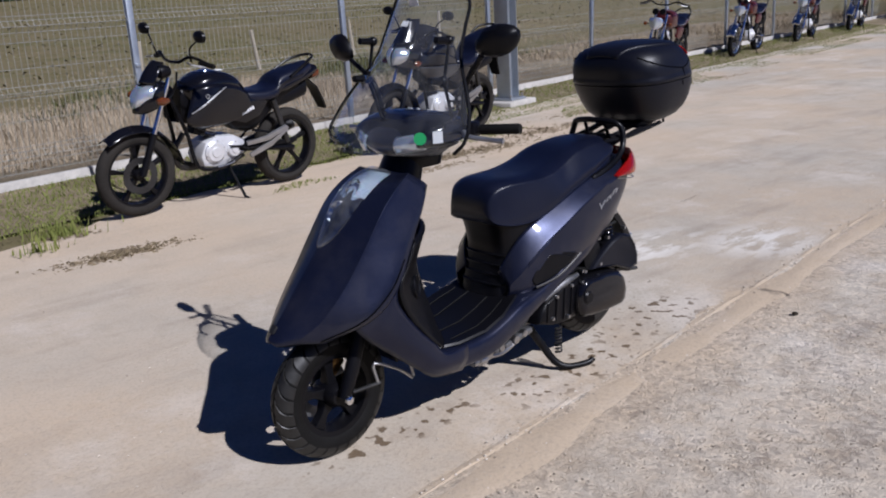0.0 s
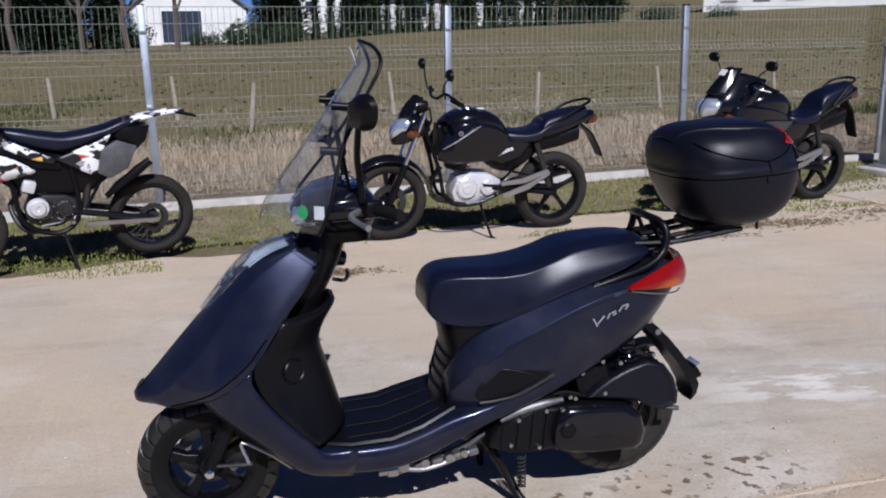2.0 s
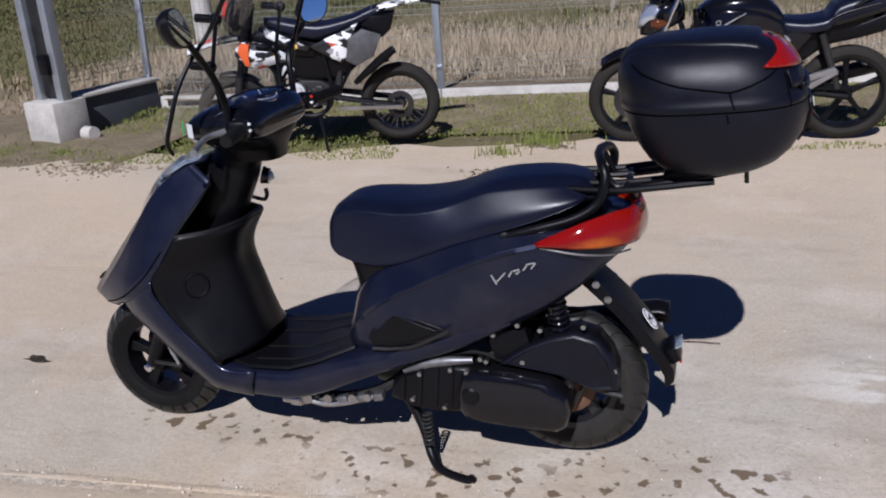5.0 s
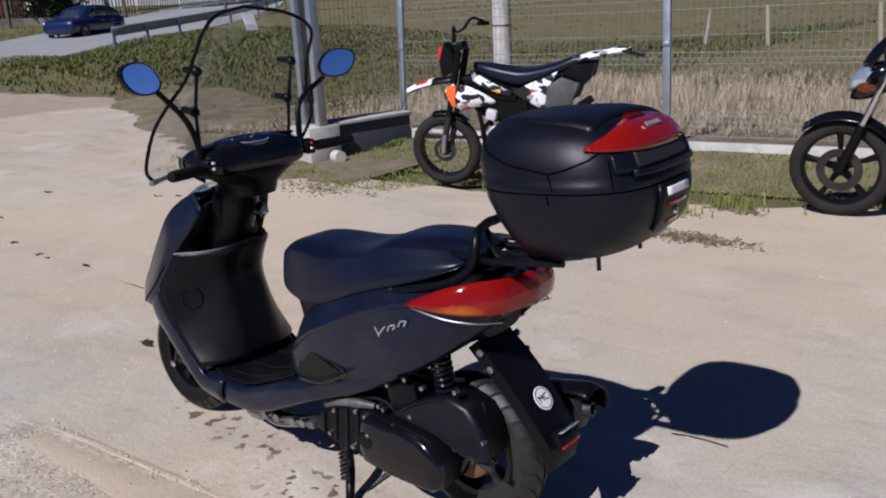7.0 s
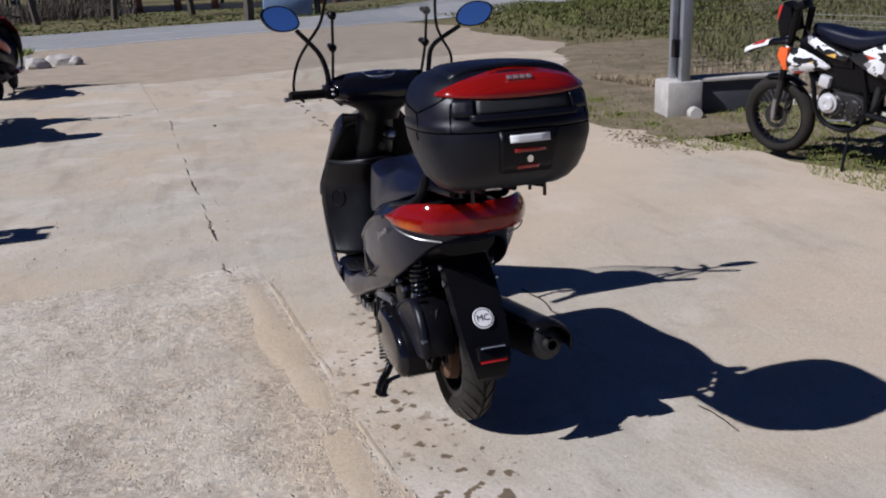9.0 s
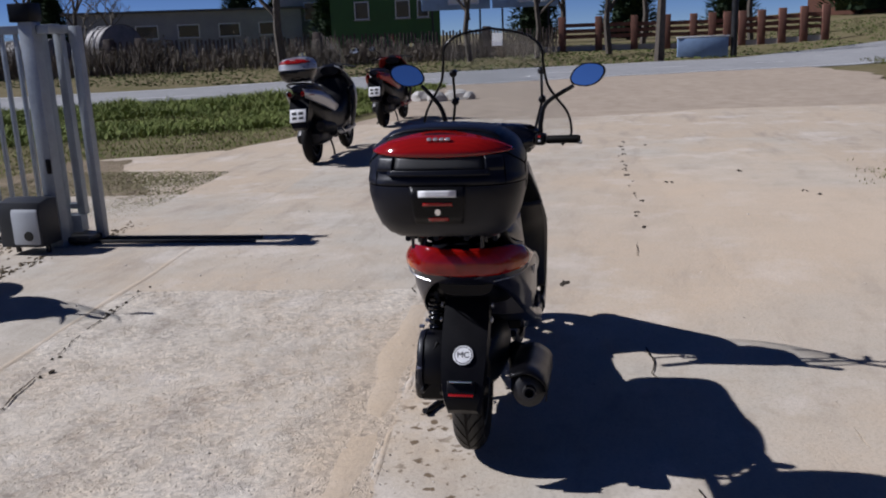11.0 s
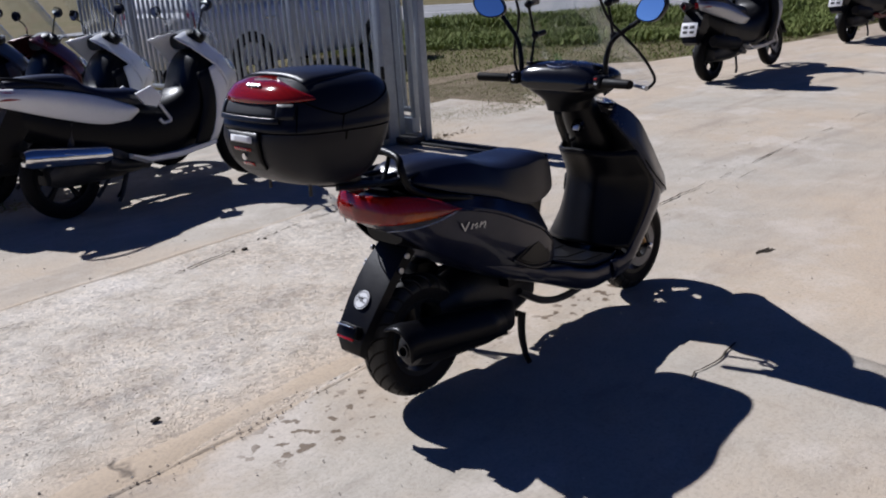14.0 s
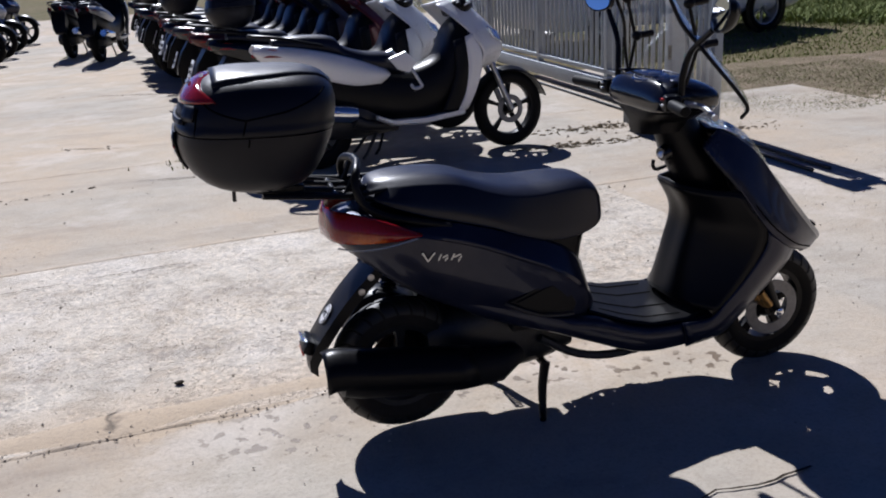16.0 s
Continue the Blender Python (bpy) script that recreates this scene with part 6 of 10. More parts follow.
        tube(bm, [(0.20, s * 0.09, 0.18), (0.245, s * 0.115, 0.10), (0.275, s * 0.150, 0.035), (0.31, s * 0.185, 0.014), (0.385, s * 0.215, 0.013), (0.41, s * 0.222, 0.024)] if s < 0 else [(0.20, 0.09, 0.18), (0.215, 0.10, 0.10), (0.225, 0.125, 0.03), (0.235, 0.15, 0.013)], [0.016, 0.015, 0.014, 0.012, 0.012, 0.011], 10, smooth=16)
        P("stand_leg", bm, M_BLACK)
    bm = B()
    tube(bm, [(0.20, -0.10, 0.17), (0.20, 0.10, 0.17)], 0.013, 8)
    P("stand_pivot", bm, M_BLACK)
    bm = B()
    tube(bm, [(0.276 + 0.012 * math.cos(t), -0.165 + 0.012 * math.sin(t), 0.075 + 0.0021 * t) for t in np.linspace(0, 2 * math.pi * 8, 120)], 0.0032, 5)
    P("stand_spring", bm, M_DARKMETAL)

    # exhaust on the far flank
    bm = B()
    tube(bm, [(0.30, 0.11, 0.24), (0.38, 0.155, 0.235), (0.50, 0.175, 0.250), (0.66, 0.190, 0.275), (0.80, 0.200, 0.296), (0.845, 0.203, 0.303)], [0.03, 0.05, 0.058, 0.060, 0.058, 0.050], 20)
    ex = P("silencer", bm, M_EXHAUST, "black exhaust silencer")
    bm = B()
    lathe(bm, [(0.045, 0.0), (0.050, 0.012), (0.034, 0.022), (0.022, 0.022), (0.020, 0.045), (0.015, 0.045), (0.015, 0.0)], 24, (0, 0, 0), "x")
    ob = part("exhaust_tip", bm, M_DARKMETAL, ex, "dull metal exhaust end")
    ob.matrix_basis = pose(0.838, 0.203, 0.302, 0, -10, 4)
    bm = B()
    rows = []
    for x, z in ((0.47, 0.255), (0.62, 0.278), (0.76, 0.300), (0.86, 0.318), (0.90, 0.312)):
        rows.append([(x, 0.145, z + 0.058), (x, 0.205, z + 0.072), (x, 0.258, z + 0.035), (x, 0.262, z - 0.02)])
    patch(bm, rows, 10, 10)
    part("heat_guard", bm, M_BLACK, ex, solid=0.005)

    # handlebar, turned slightly
    H = new("handlebar")
    H.parent = S
    H.matrix_basis = Matrix()
    bm = B()
    rows = []
    for x, z0, z1, w in ((-0.345, 0.930, 0.968, 0.120), (-0.325, 0.922, 1.000, 0.168), (-0.27, 0.920, 1.022, 0.194), (-0.215, 0.920, 1.031, 0.196), (-0.165, 0.924, 1.022, 0.186), (-0.138, 0.930, 0.995, 0.165), (-0.130, 0.94, 0.97, 0.13)):
        rows.append((x, z0, z1, w))
    hull(bm, rows, 22, e=3.0, n=40)
    hc = part("handlebar_cover", bm, M_BLACK_GLOSS, H, "gloss black handlebar cover")
    bm = B()
    loft(bm, [[(xc + a * math.copysign(abs(math.cos(t)) ** 0.7, math.cos(t)), w * math.copysign(abs(math.sin(t)) ** 0.7, math.sin(t)), z) for t in np.linspace(0, 2 * math.pi, 32, endpoint=False)] for z, xc, a, w in ((0.945, -0.235, 0.100, 0.178), (0.928, -0.233, 0.102, 0.165), (0.908, -0.228, 0.096, 0.112), (0.888, -0.224, 0.086, 0.078), (0.855, -0.222, 0.080, 0.066))])
    part("neck_cover", bm, M_BLACK, hc, "black cover narrowing to the steering neck")
    bm = B()
    rows = []
    for z, x, w in ((0.905, -0.338, 0.120), (0.935, -0.362, 0.150), (0.970, -0.350, 0.168), (1.005, -0.310, 0.165), (1.03, -0.255, 0.135)):
        rows.append([(x + 0.085, -w - 0.022, z), (x + 0.03, -w * 0.8, z), (x, -w * 0.35, z), (x - 0.004, 0, z), (x, w * 0.35, z), (x + 0.03, w * 0.8, z), (x + 0.085, w + 0.022, z)])
    patch(bm, rows, 12, 20)
    part("front_cover", bm, M_PAINT, H, "dark metallic handlebar front", solid=0.005)
    for s in (-1, 1):
        bm = B()
        rows = []
        for z, x in ((0.918, -0.345), (0.945, -0.358), (0.972, -0.345)):
            rows.append([(x - 0.014, s * 0.070, z - 0.004), (x - 0.008, s * 0.098, z), (x + 0.010, s * 0.130, z + 0.006), (x + 0.034, s * 0.156, z + 0.010)])
        patch(bm, rows, 6, 10)
        part("indicator", bm, M_CLEARLENS, H, "clear indicator lens", solid=0.008)
        bm = B()
        tube(bm, [(-0.165, s * 0.15, 0.968), (-0.135, s * 0.25, 0.972), (-0.112, s * 0.33, 0.975)], 0.011, 10)
        part("bar_tube", bm, M_DARKMETAL, H)
        bm = B()
        tube(bm, [(-0.142, s * 0.225, 0.971), (-0.108, s * 0.345, 0.976), (-0.106, s * 0.352, 0.976)], [0.0165, 0.0165, 0.014], 14)
        gr = part("grip", bm, M_RUBBER, H, "black rubber grip")
        bm = B()
        box(bm, (-0.155, s * 0.198, 0.972), (0.05, 0.04, 0.048), rot_z(s * -15), 0.010)
        part("switch_block", bm, M_BLACK, H)
        for z, mm in ((0.985, M_REDPLASTIC if s > 0 else M_WHITE_TAG), (0.968, M_WHITE_TAG)):
            bm = B()
            box(bm, (-0.128, s * 0.192, z), (0.008, 0.010, 0.007), None, 0.002)
            part("switch", bm, mm, H)
        bm = B()
        tube(bm, [(-0.195, s * 0.20, 0.968), (-0.222, s * 0.245, 0.962), (-0.205, s * 0.32, 0.955), (-0.192, s * 0.36, 0.952)], [0.009, 0.008, 0.007, 0.009], 8, smooth=12)
        part("brake_lever", bm, M_ALLOY, H, "bare alloy brake lever")
        # mirror
        bm = B()
        mc = Vector((-0.188, -0.350, 1.240) if s < 0 else (-0.180, 0.384, 1.222))
        tube(bm, [(-0.185, s * 0.195, 0.99), (-0.187, s * 0.197, 1.045), (-0.196, s * 0.222, 1.115), (mc.x - 0.012, mc.y - s * 0.055, mc.z - 0.042)], [0.010, 0.010, 0.009, 0.0085], 8, smooth=14)
        stem = part("mirror_stem", bm, M_BLACK, H)
        mm = pose(*mc, 0, -7.5 if s < 0 else -6.0, s * -15)
        def blob(x, sc):
            pts = []
            for k in range(28):
                a = 2 * math.pi * k / 28
                y, z = 0.070 * math.copysign(abs(math.cos(a)) ** 0.85, math.cos(a)), 0.048 * math.copysign(abs(math.sin(a)) ** 0.85, math.sin(a))
                pts.append((x, s * (y * 0.92 + z * 0.55) * sc, (z * 0.95 - y * 0.10 + 0.0) * sc))
            return pts
        bm = B()
        loft(bm, [blob(-0.034, 0.35), blob(-0.028, 0.75), blob(-0.012, 0.98), blob(0.004, 1.0)])
        mh = part("mirror_housing", bm, M_BLACK, H)
        mh.matrix_basis = mm
        bm = B()
        loft(bm, [blob(0.003, 0.90), blob(0.0055, 0.90)])
        mg = part("mirror_glass", bm, M_MIRROR, H, "mirror glass reflecting the sky")
        mg.matrix_basis = mm
    # instrument
    bm = B()
    lathe(bm, [(0, 0.004), (0.055, 0.004), (0.060, 0.0), (0.060, -0.008)], 36, axis="z")
    dial = part("instrument", bm, M_DIAL, H, "blue-grey speedometer face")
    dial.matrix_basis = pose(-0.190, 0, 1.0225, 0, 12, 0) @ Matrix.Diagonal((0.72, 1.25, 1, 1))
    bm = B()
    for r in (0.052, 0.030):
        tube(bm, [(r * math.cos(a), r * math.sin(a), 0.0045) for a in np.linspace(-2.2, 2.2, 24)], 0.0008, 5)
    part("dial_ring", bm, M_WHITE_TAG, dial)
    bm = B()
    tube(bm, [(0, 0, 0.007), (-0.03, 0.025, 0.007)], 0.0016, 5)
    part("needle", bm, M_WHITE_TAG, dial)
    # windscreen
    left = [(-0.310, -0.270, 0.925), (-0.297, -0.305, 0.962), (-0.275, -0.306, 1.020), (-0.256, -0.285, 1.090), (-0.232, -0.245, 1.155), (-0.195, -0.208, 1.215), (-0.155, -0.192, 1.285), (-0.119, -0.177, 1.352), (-0.126, -0.120, 1.395), (-0.151, 0.0, 1.416)]
    right = [(-0.330, 0.275, 0.925), (-0.322, 0.312, 0.960), (-0.278, 0.316, 1.015), (-0.230, 0.300, 1.075), (-0.196, 0.258, 1.135), (-0.162, 0.226, 1.190), (-0.128, 0.212, 1.265), (-0.095, 0.203, 1.338), (-0.116, 0.135, 1.390), (-0.151, 0.0, 1.416)]
    left, right = [tuple(p) for p in spline(left, 40)], [tuple(p) for p in spline(right, 40)]
    bm = B()
    n = len(left)
    cols = 14
    grid = []
    for a, b in zip(left, right):
        row = []
        for k in range(cols + 1):
            f = k / cols
            x, y, z = (a[q] * (1 - f) + b[q] * f for q in range(3))
            bow = -float(np.interp(z, (0.93, 1.02, 1.14, 1.25, 1.41), (0.135, 0.135, 0.10, 0.085, 0.06))) * 4 * f * (1 - f) * min(1, abs(a[1]) / 0.2)
            row.append((x + bow, y, z))
        grid.append(row)
    vs = [[bm.verts.new(p) for p in r] for r in grid]
    for i in range(n - 1):
        for j in range(cols):
            bm.faces.new((vs[i][j], vs[i][j + 1], vs[i + 1][j + 1], vs[i + 1][j]))
    bmesh.ops.remove_doubles(bm, verts=bm.verts, dist=1e-5)
    ws = part("windscreen", bm, M_SCREEN, H, "tall clear acrylic windscreen")
    bm = B()
    edge_pts = left + right[-2::-1]
    tube(bm, edge_pts, 0.0055, 8)
    part("edge_trim", bm, M_BLACK, ws, "black rubber edge")
    for s in (-1, 1):
        yk = -0.160 if s < 0 else 0.200
        bm = B()
        tube(bm, [(-0.212, s * 0.172, 1.01), (-0.228, yk, 1.12), (-0.196, yk, 1.245)], 0.0055, 8)
        rod = part("screen_rod", bm, M_BLACK, H)
        for p in ((-0.232, yk, 1.125), (-0.197, yk, 1.242)):
            bm = B()
            bmesh.ops.create_uvsphere(bm, u_segments=14, v_segments=10, radius=0.016)
            bmesh.ops.translate(bm, vec=p, verts=bm.verts)
            tube(bm, [p, (p[0] - 0.055, p[1], p[2] + 0.005)], 0.011, 10)
            part("clamp", bm, M_BLACK, rod)
    # papers stuck on the screen and the cover
    bm = B()
    box(bm, (0, 0, 0), (0.0015, 0.042, 0.052))
    paper = part("paper_label", bm, M_WHITE_TAG, ws, "white paper label near the screen's top")
    paper.matrix_basis = pose(-0.166, 0.028, 1.372, 0, -18, 0)
    bm = B()
    lathe(bm, [(0, 0.001), (0.019, 0.001), (0.019, 0)], 24, axis="z")
    tg = part("green_sticker", bm, M_GREEN_TAG, H, "round green sticker")
    tg.matrix_basis = pose(-0.333, -0.154, 0.967, 0, -90, 40) @ pose(0, 0, 0.010)
    bm = B()
    box(bm, (0, 0, 0), (0.036, 0.030, 0.0015))
    tg = part("paper_label", bm, M_WHITE_TAG, H, "white paper label")
    tg.matrix_basis = pose(-0.294, -0.186, 0.968, 0, -90, 56) @ pose(0, 0, 0.010)
    return S


hero()
top_case(SCOOTER_AT @ pose(0.998, 0, 0.847, 0, -3, 0) @ Matrix.Diagonal((1.035, 0.97, 1.06, 1)))


# ---- the other machines ----
def wire_wheel(parent, c, r, w, rim_r, rubber, mat_rim=None):
    hub = new("wheel")
    hub.parent, hub.location = parent, c
    part("tyre", tyre(B(), r, w, rim_r, n=64, depth=0.0025), rubber, hub)
    part("rim", lathe(B(), [(rim_r + 0.004, -w * 0.36), (rim_r - 0.014, -w * 0.3), (rim_r - 0.014, w * 0.3), (rim_r + 0.004, w * 0.36)], 44, closed=True), mat_rim or M_BLACK, hub)
    for k in range(28):
        a, b = 2 * math.pi * k / 28, 2 * math.pi * (k + (1.6 if k % 2 else -1.6)) / 28
        bm = B()
        s = 0.03 if k % 4 < 2 else -0.03
        tube(bm, [(0.035 * math.cos(b), s, 0.035 * math.sin(b)), (rim_r * math.cos(a), 0, rim_r * math.sin(a))], 0.0022, 4)
        part("spoke", bm, M_STEEL, hub)
    part("hub", lathe(B(), [(0, -0.06), (0.03, -0.06), (0.045, -0.03), (0.045, 0.03), (0.03, 0.06), (0, 0.06)], 16), M_DARKMETAL, hub)
    part("brake_disc", lathe(B(), [(0.095, -0.05), (0.06, -0.05), (0.06, -0.046), (0.095, -0.046)], 30, closed=True), M_DARKMETAL, hub)
    return hub


def engine_parts(P, x, z, silver=True, big=1.0):
    """Crankcase with stepped round covers and their bolts, finned cylinder, head and carburettor."""
    mt = M_ALLOY_PALE if silver else M_DARKMETAL
    bm = B()
    prism(bm, [(x + dx * big, z + dz * big) for dx, dz in ((-0.17, -0.04), (-0.15, -0.11), (-0.03, -0.135), (0.11, -0.12), (0.175, -0.06), (0.185, 0.02), (0.10, 0.07), (-0.04, 0.085), (-0.13, 0.05))], -0.098, 0.098, 0.016)
    P("crankcase", bm, mt, "cast alloy crankcase" if silver else "")
    for s in (-1, 1):
        for cx, cz, r in ((-0.065, -0.02, 0.084), (0.085, -0.025, 0.060)):
            c = (x + cx * big, s * 0.096, z + cz * big)
            bm = B()
            lathe(bm, [(0, s * 0.034), (r * 0.42, s * 0.034), (r * 0.48, s * 0.028), (r * 0.80, s * 0.026), (r * 0.92, s * 0.016), (r, 0.012 * s), (r, 0.0)], 24, c)
            cv = P("engine_cover", bm, mt, "round alloy engine cover")
            for k in range(6):
                a = 1.047 * k + 0.3
                bm = B()
                lathe(bm, [(0, s * 0.006), (0.0065, s * 0.006), (0.0065, 0)], 6, (c[0] + r * 0.93 * math.cos(a), s * 0.108, c[2] + r * 0.93 * math.sin(a)))
                part("cover_bolt", bm, M_STEEL, cv)
    bm = B()
    box(bm, (x - 0.12 * big, 0, z + 0.185 * big), (0.105, 0.105, 0.20), rot_y(20), 0.012)
    P("cylinder", bm, M_BLACK)
    for k in range(6):
        bm = B()
        q = 0.095 + 0.026 * k
        box(bm, (x - (0.085 + 0.0105 * k) * big, 0, z + q * big), (0.150, 0.165, 0.009), rot_y(20), 0.003)
        P("cooling_fin", bm, mt if k > 3 else M_DARKMETAL)
    bm = B()
    box(bm, (x - 0.16 * big, 0, z + 0.275 * big), (0.13, 0.14, 0.07), rot_y(20), 0.018)
    P("cylinder_head", bm, mt)
    bm = B()
    tube(bm, [(x - 0.09 * big, 0.0, z + 0.245 * big), (x + 0.03 * big, -0.02, z + 0.235 * big)], [0.022, 0.034], 12)
    P("carburettor", bm, M_DARKMETAL)
    bm = B()
    tube(bm, [(x + 0.03 * big, -0.115, z - 0.08 * big), (x + 0.055 * big, -0.150, z - 0.10 * big), (x - 0.08 * big, -0.155, z - 0.115 * big)], 0.006, 6, smooth=8)
    P("gear_pedal", bm, M_STEEL)


def bar_and_mirrors(P, x, z, w=0.36, mirrors=True, up=0.0):
    bm = B()
    tube(bm, [(x + 0.08, -w, z - 0.02), (x + 0.02, -w * 0.55, z + up), (x - 0.01, -0.08, z - 0.02 + up * 0.2), (x - 0.01, 0.08, z - 0.02 + up * 0.2), (x + 0.02, w * 0.55, z + up), (x + 0.08, w, z - 0.02)], 0.011, 8, smooth=16)
    P("handlebar", bm, M_BLACK)
    for s in (-1, 1):
        bm = B()
        tube(bm, [(x + 0.045, s * w * 0.72, z - 0.004), (x + 0.085, s * (w + 0.01), z - 0.022)], 0.017, 10)
        P("grip", bm, M_RUBBER)
        bm = B()
        tube(bm, [(x - 0.03, s * w * 0.62, z), (x - 0.035, s * w * 0.8, z - 0.01), (x + 0.03, s * w * 0.98, z - 0.025)], 0.006, 6)
        P("lever", bm, M_ALLOY)
        if mirrors:
            bm = B()
            tube(bm, [(x + 0.01, s * w * 0.6, z), (x - 0.01, s * w * 0.66, z + 0.09), (x + 0.01, s * w * 0.92, z + 0.165)], 0.006, 6, smooth=8)
            P("mirror_stem", bm, M_BLACK)
            bm = B()
            loft(bm, [[(x + dx, s * (w * 0.98 + 0.065 * sc * math.cos(t)), z + 0.18 + 0.042 * sc * math.sin(t)) for t in np.linspace(0, 2 * math.pi, 16, endpoint=False)] for dx, sc in ((-0.03, 0.4), (-0.015, 0.9), (0.006, 1.0))])
            P("mirror_housing", bm, M_BLACK)
            bm = B()
            loft(bm, [[(x + dx, s * (w * 0.98 + 0.058 * math.cos(t)), z + 0.18 + 0.036 * math.sin(t)) for t in np.linspace(0, 2 * math.pi, 16, endpoint=False)] for dx in (0.0055, 0.008)])
            P("mirror_glass", bm, M_MIRROR)


def side_stand(P, x=0.05, ly=-0.24):
    bm = B()
    tube(bm, [(x, -0.10, 0.28), (x + 0.06, ly + 0.02, 0.03), (x + 0.09, ly, 0.012)], 0.011, 8)
    P("side_stand", bm, M_BLACK)


def motorcycle(m, label, faired=False, tank_mat=None, wheelbase=1.30, cruiser=False, marks=True, group=""):
    M = thing("motorcycle", label, "motorcycle", m, group)
    P = lambda name, bm, mat, lb="", **k: part(name, bm, mat, M, lb, **k)
    tm = tank_mat or M_BLACK_GLOSS
    xf, xr = -wheelbase / 2, wheelbase / 2
    if cruiser:
        wire_wheel(M, (xf, 0, 0.31), 0.31, 0.09, 0.235, M_RUBBER, M_CHROME)
        wire_wheel(M, (xr, 0, 0.30), 0.30, 0.11, 0.22, M_RUBBER, M_CHROME)
    else:
        wheel_parts(M, (xf, 0, 0.298), 0.298, 0.09, 0.222, 5, M_BLACK, M_RUBBER_DUSTY, tread=0.002, disc=0.13, disc_y=-0.055)
        wheel_parts(M, (xr, 0, 0.300), 0.300, 0.11, 0.222, 5, M_BLACK, M_RUBBER_DUSTY, tread=0.002)
    for s in (-1, 1):
        bm = B()
        tube(bm, [(xf, s * 0.085, 0.298), (xf + 0.115, s * 0.085, 0.58)], [0.026, 0.024], 12)
        P("fork_slider", bm, M_BLACK if not cruiser else M_CHROME)
        bm = B()
        tube(bm, [(xf + 0.11, s * 0.085, 0.57), (xf + 0.265, s * 0.085, 0.95)], 0.018, 12)
        P("fork_tube", bm, M_CHROME)
    bm = B()
    rows = []
    for a in np.linspace(15, 175, 10):
        c, q = math.cos(radians(a)), math.sin(radians(a))
        rows.append([(xf - 0.335 * c, y, 0.298 + (0.335 - abs(y) * 0.5) * q + 0.01) for y in (-0.078, -0.045, 0.0, 0.045, 0.078)])
    patch(bm, rows[2:10] if not cruiser else rows, 16, 8)
    P("front_mudguard", bm, tm if not cruiser else M_CHROME, solid=0.006)
    # headlamp
    if faired:
        bm = B()
        rows = []
        for x, z, w in ((xf + 0.24, 1.15, 0.035), (xf + 0.16, 1.07, 0.07), (xf + 0.07, 0.98, 0.10), (xf + 0.015, 0.90, 0.11), (xf + 0.02, 0.81, 0.095), (xf + 0.10, 0.74, 0.07)):
            rows.append([(x + 0.30, -w - 0.085, z - 0.05), (x + 0.12, -w - 0.03, z), (x + 0.025, -w * 0.55, z), (x, 0, z), (x + 0.025, w * 0.55, z), (x + 0.12, w + 0.03, z), (x + 0.30, w + 0.085, z - 0.05)])
        patch(bm, rows, 14, 18)
        P("fairing", bm, tm, "dark half fairing", solid=0.006)
        for q in (-1, 1):
            bm = B()
            rows = [[(x + 0.085, q * w, z), (x - 0.002, q * w * 0.5, z), (x - 0.012, q * 0.012, z)] for x, z, w in ((xf + 0.050, 0.955, 0.105), (xf + 0.005, 0.90, 0.13), (xf - 0.002, 0.845, 0.11), (xf + 0.012, 0.79, 0.05))]
            patch(bm, rows, 8, 8)
            P("headlight", bm, M_CLEARLENS, "clear headlight lens", solid=0.010)
        bm = B()
        rows = [[(x + 0.11, -w, z), (x + 0.02, -w * 0.5, z), (x, 0, z), (x + 0.02, w * 0.5, z), (x + 0.11, w, z)] for x, z, w in ((xf + 0.055, 0.985, 0.115), (xf + 0.14, 1.09, 0.095), (xf + 0.225, 1.195, 0.055))]
        patch(bm, rows, 10, 12)
        P("fly_screen", bm, M_BLACK_GLOSS, solid=0.004)
        bm = B()
        box(bm, (xf + 0.185, 0.0, 1.155), (0.055, 0.07, 0.004), rot_y(-51))
        P("paper_label", bm, M_WHITE_TAG, "white paper label")
        for q in (-1, 1):
            bm = B()
            rows = [[(xf + 0.20, q * 0.165, 0.90), (xf + 0.40, q * 0.215, 0.90), (xf + 0.62, q * 0.185, 0.86), (xf + 0.80, q * 0.14, 0.80)], [(xf + 0.16, q * 0.175, 0.80), (xf + 0.38, q * 0.220, 0.78), (xf + 0.62, q * 0.19, 0.77), (xf + 0.84, q * 0.14, 0.75)]]
            patch(bm, rows, 6, 12)
            P("fairing_side", bm, tm, "black upper fairing side", solid=0.006)
            bm = B()
            rows = [[(xf + 0.17, q * 0.178, 0.785), (xf + 0.38, q * 0.222, 0.775), (xf + 0.62, q * 0.195, 0.77), (xf + 0.84, q * 0.15, 0.75)], [(xf + 0.24, q * 0.165, 0.72), (xf + 0.42, q * 0.195, 0.69), (xf + 0.62, q * 0.18, 0.69), (xf + 0.82, q * 0.15, 0.70)], [(xf + 0.34, q * 0.14, 0.67), (xf + 0.46, q * 0.165, 0.62), (xf + 0.60, q * 0.16, 0.63), (xf + 0.78, q * 0.14, 0.66)]]
            patch(bm, rows, 8, 12)
            P("fairing_side", bm, M_GREY_FAIRING, "grey lower fairing side", solid=0.006)
    elif cruiser:
        bm = B()
        hull(bm, [(xf + 0.02, 0.80, 0.86, 0.05), (xf + 0.035, 0.765, 0.905, 0.095), (xf + 0.10, 0.765, 0.915, 0.098), (xf + 0.20, 0.80, 0.90, 0.07)], 10, e=2.6, n=24)
        P("headlamp_shell", bm, M_CHROME)
        bm = B()
